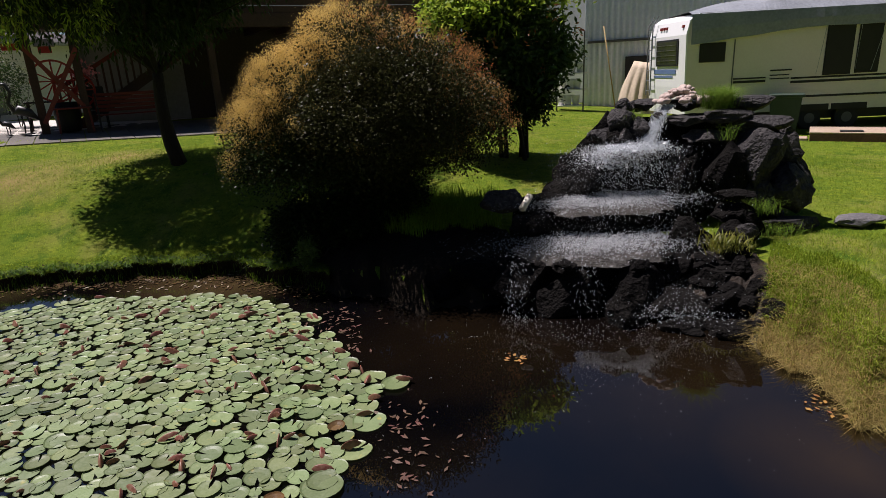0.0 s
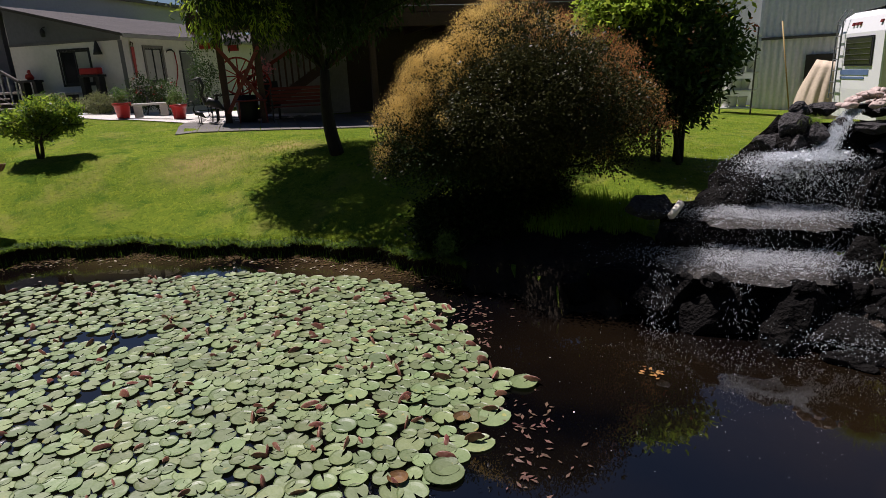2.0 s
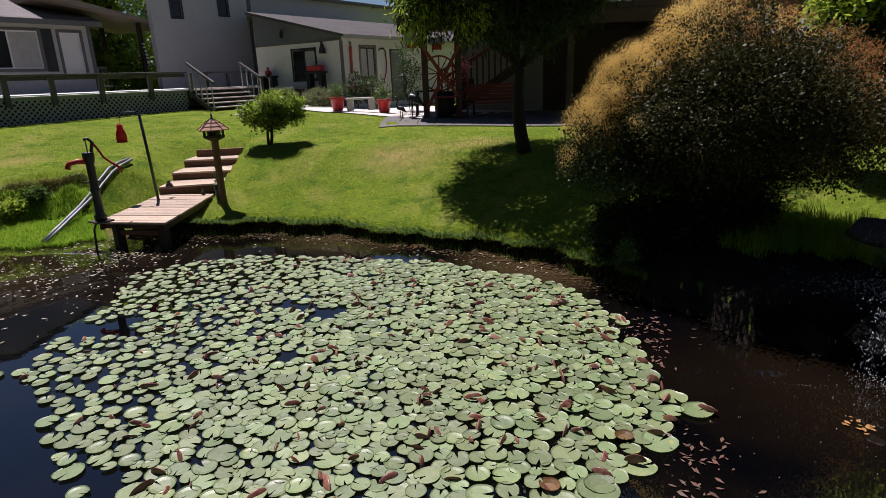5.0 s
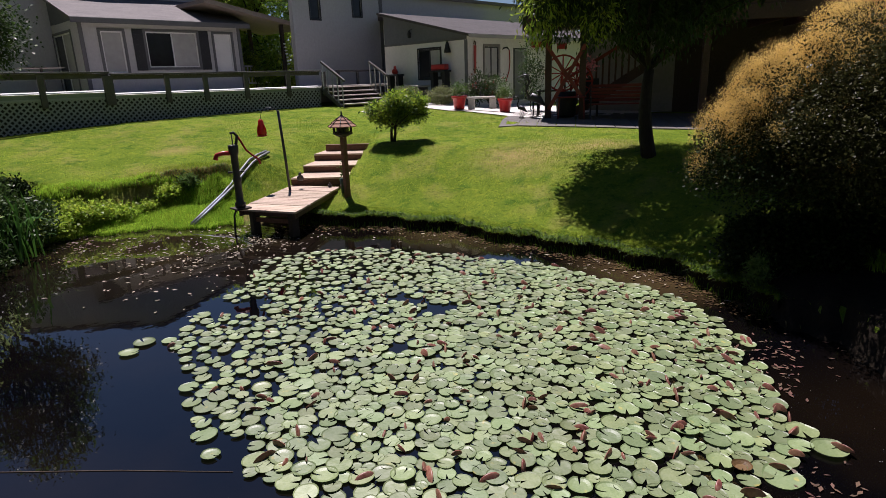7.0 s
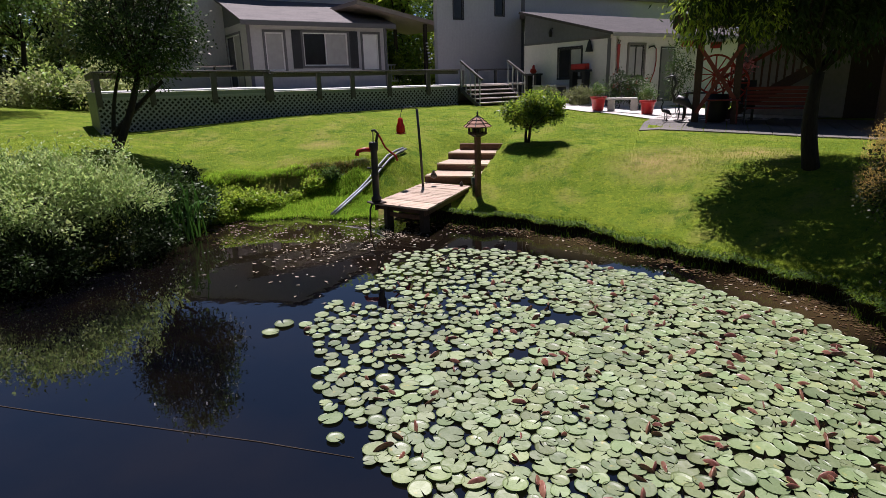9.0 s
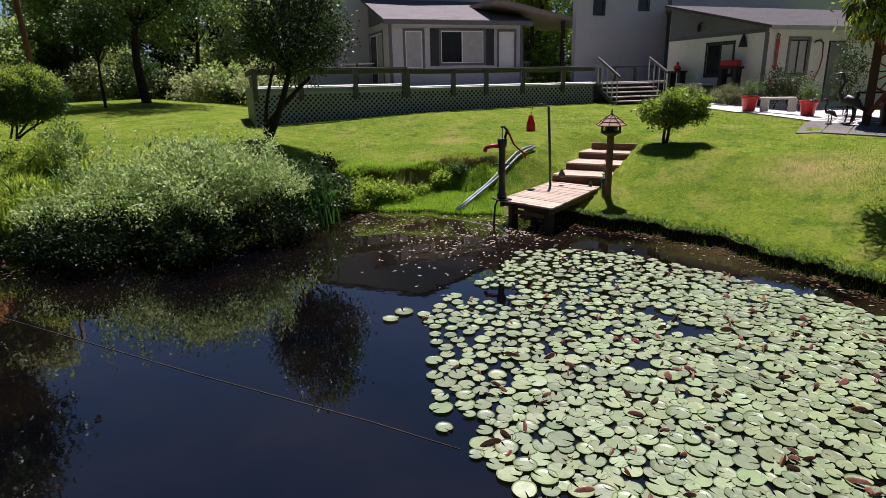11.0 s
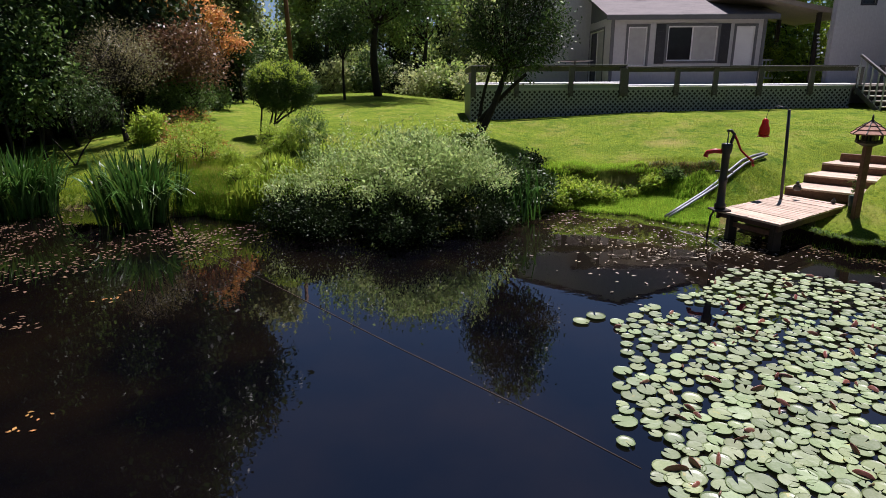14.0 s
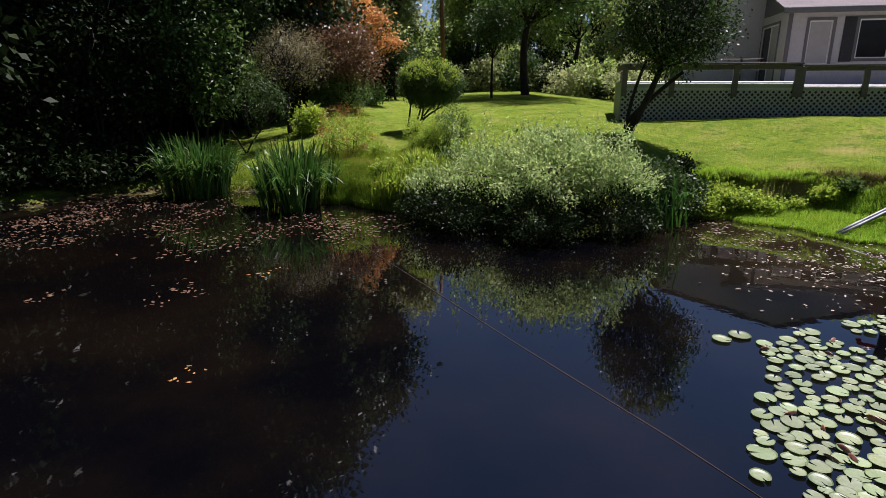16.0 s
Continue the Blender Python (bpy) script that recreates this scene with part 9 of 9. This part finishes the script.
SHINGLE_WOOD = material("cedar_shingle", (0.33, 0.16, 0.11), (0.24, 0.11, 0.08), 4, 20, 0.8, 0.3, rand=0.2)
for j, (r0_, r1_, z0_, z1_) in enumerate(((0.31, 0.21, 2.01, 2.10), (0.225, 0.125, 2.085, 2.17), (0.14, 0.03, 2.155, 2.24))):
    part("roof_tier", Mesh().lathe((fx, fy, 0), [(r0_, z0_), (r0_ + 0.004, z0_ + 0.018), (r1_, z1_), (r1_ - 0.01, z1_ - 0.02)], 8), SHINGLE_WOOD, bf)
    for k in range(8):
        a = k * math.tau / 8
        part("hip", Mesh().beam((fx + (r0_ + 0.01) * math.cos(a), fy + (r0_ + 0.01) * math.sin(a), z0_ + 0.02), (fx + r1_ * math.cos(a), fy + r1_ * math.sin(a), z1_ + 0.006), 0.018, 0.014), WOOD_DARK, bf)
part("finial", Mesh().lathe((fx, fy, 2.23), [(0.03, 0), (0.035, 0.03), (0.012, 0.05), (0.022, 0.08), (0.004, 0.14)], 10), IRON, bf, smooth=True)
# frog and small ornaments on the dock's end
def ornament(p, s, label, mat):
    m = Mesh()
    rock(m, (p[0], p[1], p[2] + 0.09 * s), (0.13 * s, 0.10 * s, 0.10 * s), 5, 0.1, 2)
    rock(m, (p[0] + 0.06 * s, p[1] - 0.05 * s, p[2] + 0.18 * s), (0.07 * s, 0.06 * s, 0.06 * s), 6, 0.1, 2)
    return solo("garden_ornament", m, mat, label, "ornament", smooth=True)


ornament((-12.22, 7.52, 0.715 + 0.0), 0.9, "small dark frog ornament on the lowest step", IRON)
ornament((-11.72, 8.0, DZ), 0.55, "small dark stone ornament on the dock", IRON)
gp = (-11.02, 7.93, ground_z(-11.02, 7.93))
gpt = thing("plant_pot", gp, "small green-glazed pot beside the feeder post", "pot")
part("pot", Mesh().lathe(gp, [(0.08, -0.05), (0.10, 0.15), (0.11, 0.3), (0.09, 0.3)], 12), BIN_GREEN, gpt, smooth=True)
tagged(part("plant", leaf_soup("plant", np.array(gp) + (0, 0, 0.42) + RNG.normal(size=(140, 3)) * (0.05, 0.05, 0.08), 0.07, 0.035, 0.4), LEAF_MID, gpt), kind="stuff")

# steel pipes laid up the bank
for o in (0.0, 0.085):
    path = []
    for k in range(9):
        x, y = -12.56 - 1.92 * k / 8 + o * 0.83, 4.90 + 3.04 * k / 8 + o * 0.52
        path.append((x, y, max(0.10 + 1.13 * k / 8, ground_z(x, y) + 0.07)))
    solo("steel_pipe", Mesh().tube(path, 0.032, 10), GALV, "long galvanised steel pipe lying up the bank", "pipe", "steel pipes", smooth=True)

# ---- patio things ----
def pot_plant(x, y):
    z = ground_z(x, y) + 0.03
    th = thing("flower_pot", (x, y, z), "large bright red plastic flower pot with leafy plant", "pot", "red pots")
    part("pot", Mesh().lathe((x, y, z), [(0.17, 0), (0.185, 0.03), (0.24, 0.38), (0.27, 0.39), (0.28, 0.47), (0.25, 0.47), (0.235, 0.41)], 24), RED_POT, th, smooth=True)
    part("soil", Mesh().lathe((x, y, z), [(0.235, 0.39), (0.02, 0.41)], 16), SOIL, th)
    tagged(part("plant", leaf_soup("plant", np.array([x, y, z + 0.68]) + RNG.normal(size=(700, 3)) * (0.13, 0.13, 0.14), 0.09, 0.025, 0.3, 0.3), LEAF_MID, th), kind="stuff")
    return th


def at_ray(a, r):
    x, y = polar(a, r)
    return float(x), float(y)


p1, p2 = at_ray(42.9, 21.9), at_ray(38.6, 21.9)
pot_plant(*p1)
pot_plant(*p2)
be = thing("stone_bench", (*at_ray(40.8, 22.1), 1.9), "low pale concrete bench between the red pots", "bench")
q1, q2 = Vector((*at_ray(42.2, 22.0), 0)), Vector((*at_ray(39.5, 22.0), 0))
zb = ground_z(q1.x, q1.y) + 0.03
part("seat", Mesh().beam(q1 + Vector((0, 0, zb + 0.41)), q2 + Vector((0, 0, zb + 0.41)), 0.36, 0.07, 0.015), CONCRETE, be)
for t in (0.12, 0.86):
    p = q1.lerp(q2, t)
    part("leg", Mesh().beam(p + Vector((-0.05, -0.05, zb + 0.186)), p + Vector((0.14, 0.1, zb + 0.186)), 0.24, 0.372, 0.01), CONCRETE, be)
solo("bird_statue", Mesh().lathe((*at_ray(40.9, 22.0), zb + 0.445), [(0.03, 0), (0.05, 0.06), (0.02, 0.12), (0.03, 0.17), (0.005, 0.2)], 8), IRON, "tiny dark figurine on the concrete bench", "statue", smooth=True)


def rose_bush(a, r, w, h, petals):
    b = at_polar(a, r)
    return tree("rose_bush", b, (b[0], b[1], b[2] + 0.4), [ell(a, r, b[2] + h * 0.65, w, w, h * 0.5)], LEAF_DARK, "leafy rose bush with dark red blooms by the wall" if petals else "leafy dark green bush by the wall", "bush", 0.03, 60, 30, 0.1, (0.07, 0.045), 3, 10, 0, shell=0.2,
                extra=((RED_PAINT, 10, 6, 0.03, (0.06, 0.05), [ell(a, r, b[2] + h * 0.8, w, w, h * 0.35)]),) if petals else ())


rose_bush(41.2, 24.2, 0.45, 1.2, True)
rose_bush(39.6, 24.2, 0.42, 1.15, True)
rose_bush(36.2, 23.5, 0.5, 2.2, False)
for a, r, w, h in ((44.6, 24.6, 0.62, 0.75), (47.4, 25.2, 0.5, 0.7)):
    b = at_polar(a, r)
    tree("clipped_shrub", b, (b[0], b[1], b[2] + 0.2), [ell(a, r, b[2] + h * 0.5, w, w, h * 0.5)], leaf("grey_green_leaf", (0.14, 0.16, 0.06), (0.20, 0.22, 0.09)), "small rounded grey-green shrub by the wall", "shrub", 0.03, 130, 44, 0.06, (0.06, 0.03), 3, 4, 0, shell=0.4)
# fireplace-like stands with red ornaments by the gable wall
for x, w in ((-20.85, 0.75), (-18.0, 0.9)):
    z = ground_z(x, AY - 0.5)
    sd = thing("display_stand", (x, AY - 0.4, z), "dark wooden stand against the gable wall", "stand")
    part("top", Mesh().box((x - w / 2, AY - 0.55, z + 1.28), (x + w / 2, AY - 0.12, z + 1.36), 0.01), BLACK_PAINT, sd)
    for s in (-1, 1):
        part("leg", Mesh().box((x + s * w * 0.38 - 0.09, AY - 0.5, z), (x + s * w * 0.38 + 0.09, AY - 0.2, z + 1.28), 0.01), BLACK_PAINT, sd)
    if w > 0.8:
        solo("red_box", Mesh().box((x - 0.4, AY - 0.5, z + 1.363), (x + 0.4, AY - 0.2, z + 1.60), 0.03), RED_PAINT, "long red planter box on the stand", "planter")
    else:
        ornament((x, AY - 0.35, z + 1.36), 1.6, "red rooster ornament on the stand", RED_PAINT)
z = ground_z(-19.4, AY - 0.9)
ctn = thing("counter", (-19.5, AY - 0.6, z), "pale low counter with a sink below the gable window", "counter")
part("top", Mesh().box((-20.25, AY - 0.95, z + 0.72), (-18.75, AY - 0.2, z + 0.80), 0.01), CONCRETE, ctn)
part("front", Mesh().box((-20.2, AY - 0.9, z + 0.3), (-18.8, AY - 0.85, z + 0.716), 0.008), CONCRETE, ctn)
for x in (-20.15, -18.85):
    part("leg", Mesh().box((x - 0.05, AY - 0.84, z), (x + 0.05, AY - 0.3, z + 0.716), 0.008), WOOD_GREY, ctn)
# wall hangings on the annexe: saw, sickle, bell
sa = thing("wall_saw", (AX + 0.04, 19.1, 3.5), "red painted old saw hanging on the cream wall", "saw")
part("blade", Mesh().add([(AX + 0.035, 18.98, 4.25), (AX + 0.035, 19.14, 4.25), (AX + 0.035, 19.10, 3.15), (AX + 0.035, 19.0, 3.15), (AX + 0.05, 18.98, 4.25), (AX + 0.05, 19.14, 4.25), (AX + 0.05, 19.10, 3.15), (AX + 0.05, 19.0, 3.15)], [(0, 1, 2, 3), (7, 6, 5, 4), (0, 4, 5, 1), (1, 5, 6, 2), (2, 6, 7, 3), (3, 7, 4, 0)]), RED_PAINT, sa)
part("grip", Mesh().tube([(AX + 0.045, 19.06, 4.25), (AX + 0.045, 19.12, 4.38), (AX + 0.045, 19.02, 4.42), (AX + 0.045, 18.98, 4.3)], 0.02, 6), WOOD_BROWN, sa)
sc = thing("scythe", (AX + 0.05, 21.2, 3.4), "old scythe with red curved handle hanging on the wall", "scythe")
part("handle", Mesh().tube([(AX + 0.05, 21.30, 4.1), (AX + 0.05, 21.35, 3.6), (AX + 0.05, 21.28, 3.2), (AX + 0.05, 21.05, 2.75)], 0.022, 8), RED_PAINT, sc, smooth=True)
part("blade", Mesh().tube([(AX + 0.05, 21.30, 4.1), (AX + 0.05, 21.15, 4.2), (AX + 0.05, 20.9, 4.16), (AX + 0.05, 20.82, 4.08)], [0.02, 0.035, 0.03, 0.006], 8), BLACK_PAINT, sc, smooth=True)
solo("hanging_bell", Mesh().lathe((-17.75, AY - 0.12, 4.02), [(0.16, 0), (0.12, 0.15), (0.07, 0.35), (0.02, 0.48)], 12), BLACK_PAINT, "dark conical bell hanging under the gable", "bell", smooth=True)
# table and chairs on the deck, seen behind the rail
dt = thing("patio_table", (-21.0, 4.6, 2.96), "round dark metal patio table on the deck", "table")
part("top", Mesh().lathe((-21.0, 4.6, 2.96), [(0.02, 0.70), (0.6, 0.70), (0.62, 0.72), (0.02, 0.725)], 20), IRON, dt)
part("stem", Mesh().tube([(-21.0, 4.6, 2.96), (-21.0, 4.6, 3.66)], 0.04, 8), IRON, dt)
part("foot", Mesh().lathe((-21.0, 4.6, 2.96), [(0.3, 0), (0.28, 0.03), (0.05, 0.05)], 14), IRON, dt)
set_back(dt)
# string of ornaments at the porch corner
hb = thing("hanging_basket", (HX + 0.6, 14.1, 4.5), "round wire basket and white shell string on the porch corner", "ornament")
part("ball", Mesh().lathe((HX + 0.62, 14.25, 4.35), [(0.03, 0), (0.2, 0.08), (0.26, 0.22), (0.2, 0.38), (0.04, 0.46)], 12), LATTICE, hb, smooth=True)
for k in range(7):
    part("shell", Mesh().lathe((HX + 0.55, 13.72 + 0.02 * k, 4.55 - k * 0.13), [(0.01, 0), (0.06, 0.02), (0.05, 0.05), (0.01, 0.06)], 8), WHITE_PAINT, hb)
set_back(hb)
# stake on the lawn before the deck
sx, sy = at_ray(82.3, 15.0)
solo("garden_stake", Mesh().tube([(sx, sy, ground_z(sx, sy) - 0.05), (sx + 0.02, sy + 0.05, ground_z(sx, sy) + 0.62)], [0.03, 0.025], 8), WOOD_GREY, "short weathered stake standing in the lawn", "stake")
# float line lying in the water
fl = [(-10.2, -4.2, 0.004), (-8.2, -2.4, 0.004), (-6.2, -0.6, 0.003), (-4.6, 0.9, 0.003), (-3.9, 1.5, 0.002)]
solo("float_line", Mesh().tube(fl, 0.0045, 6), material("rope", (0.07, 0.046, 0.028), (0.05, 0.033, 0.02), 3, 20, 0.8, 0.1), "brown line lying just under the pond's surface", "line", smooth=True)
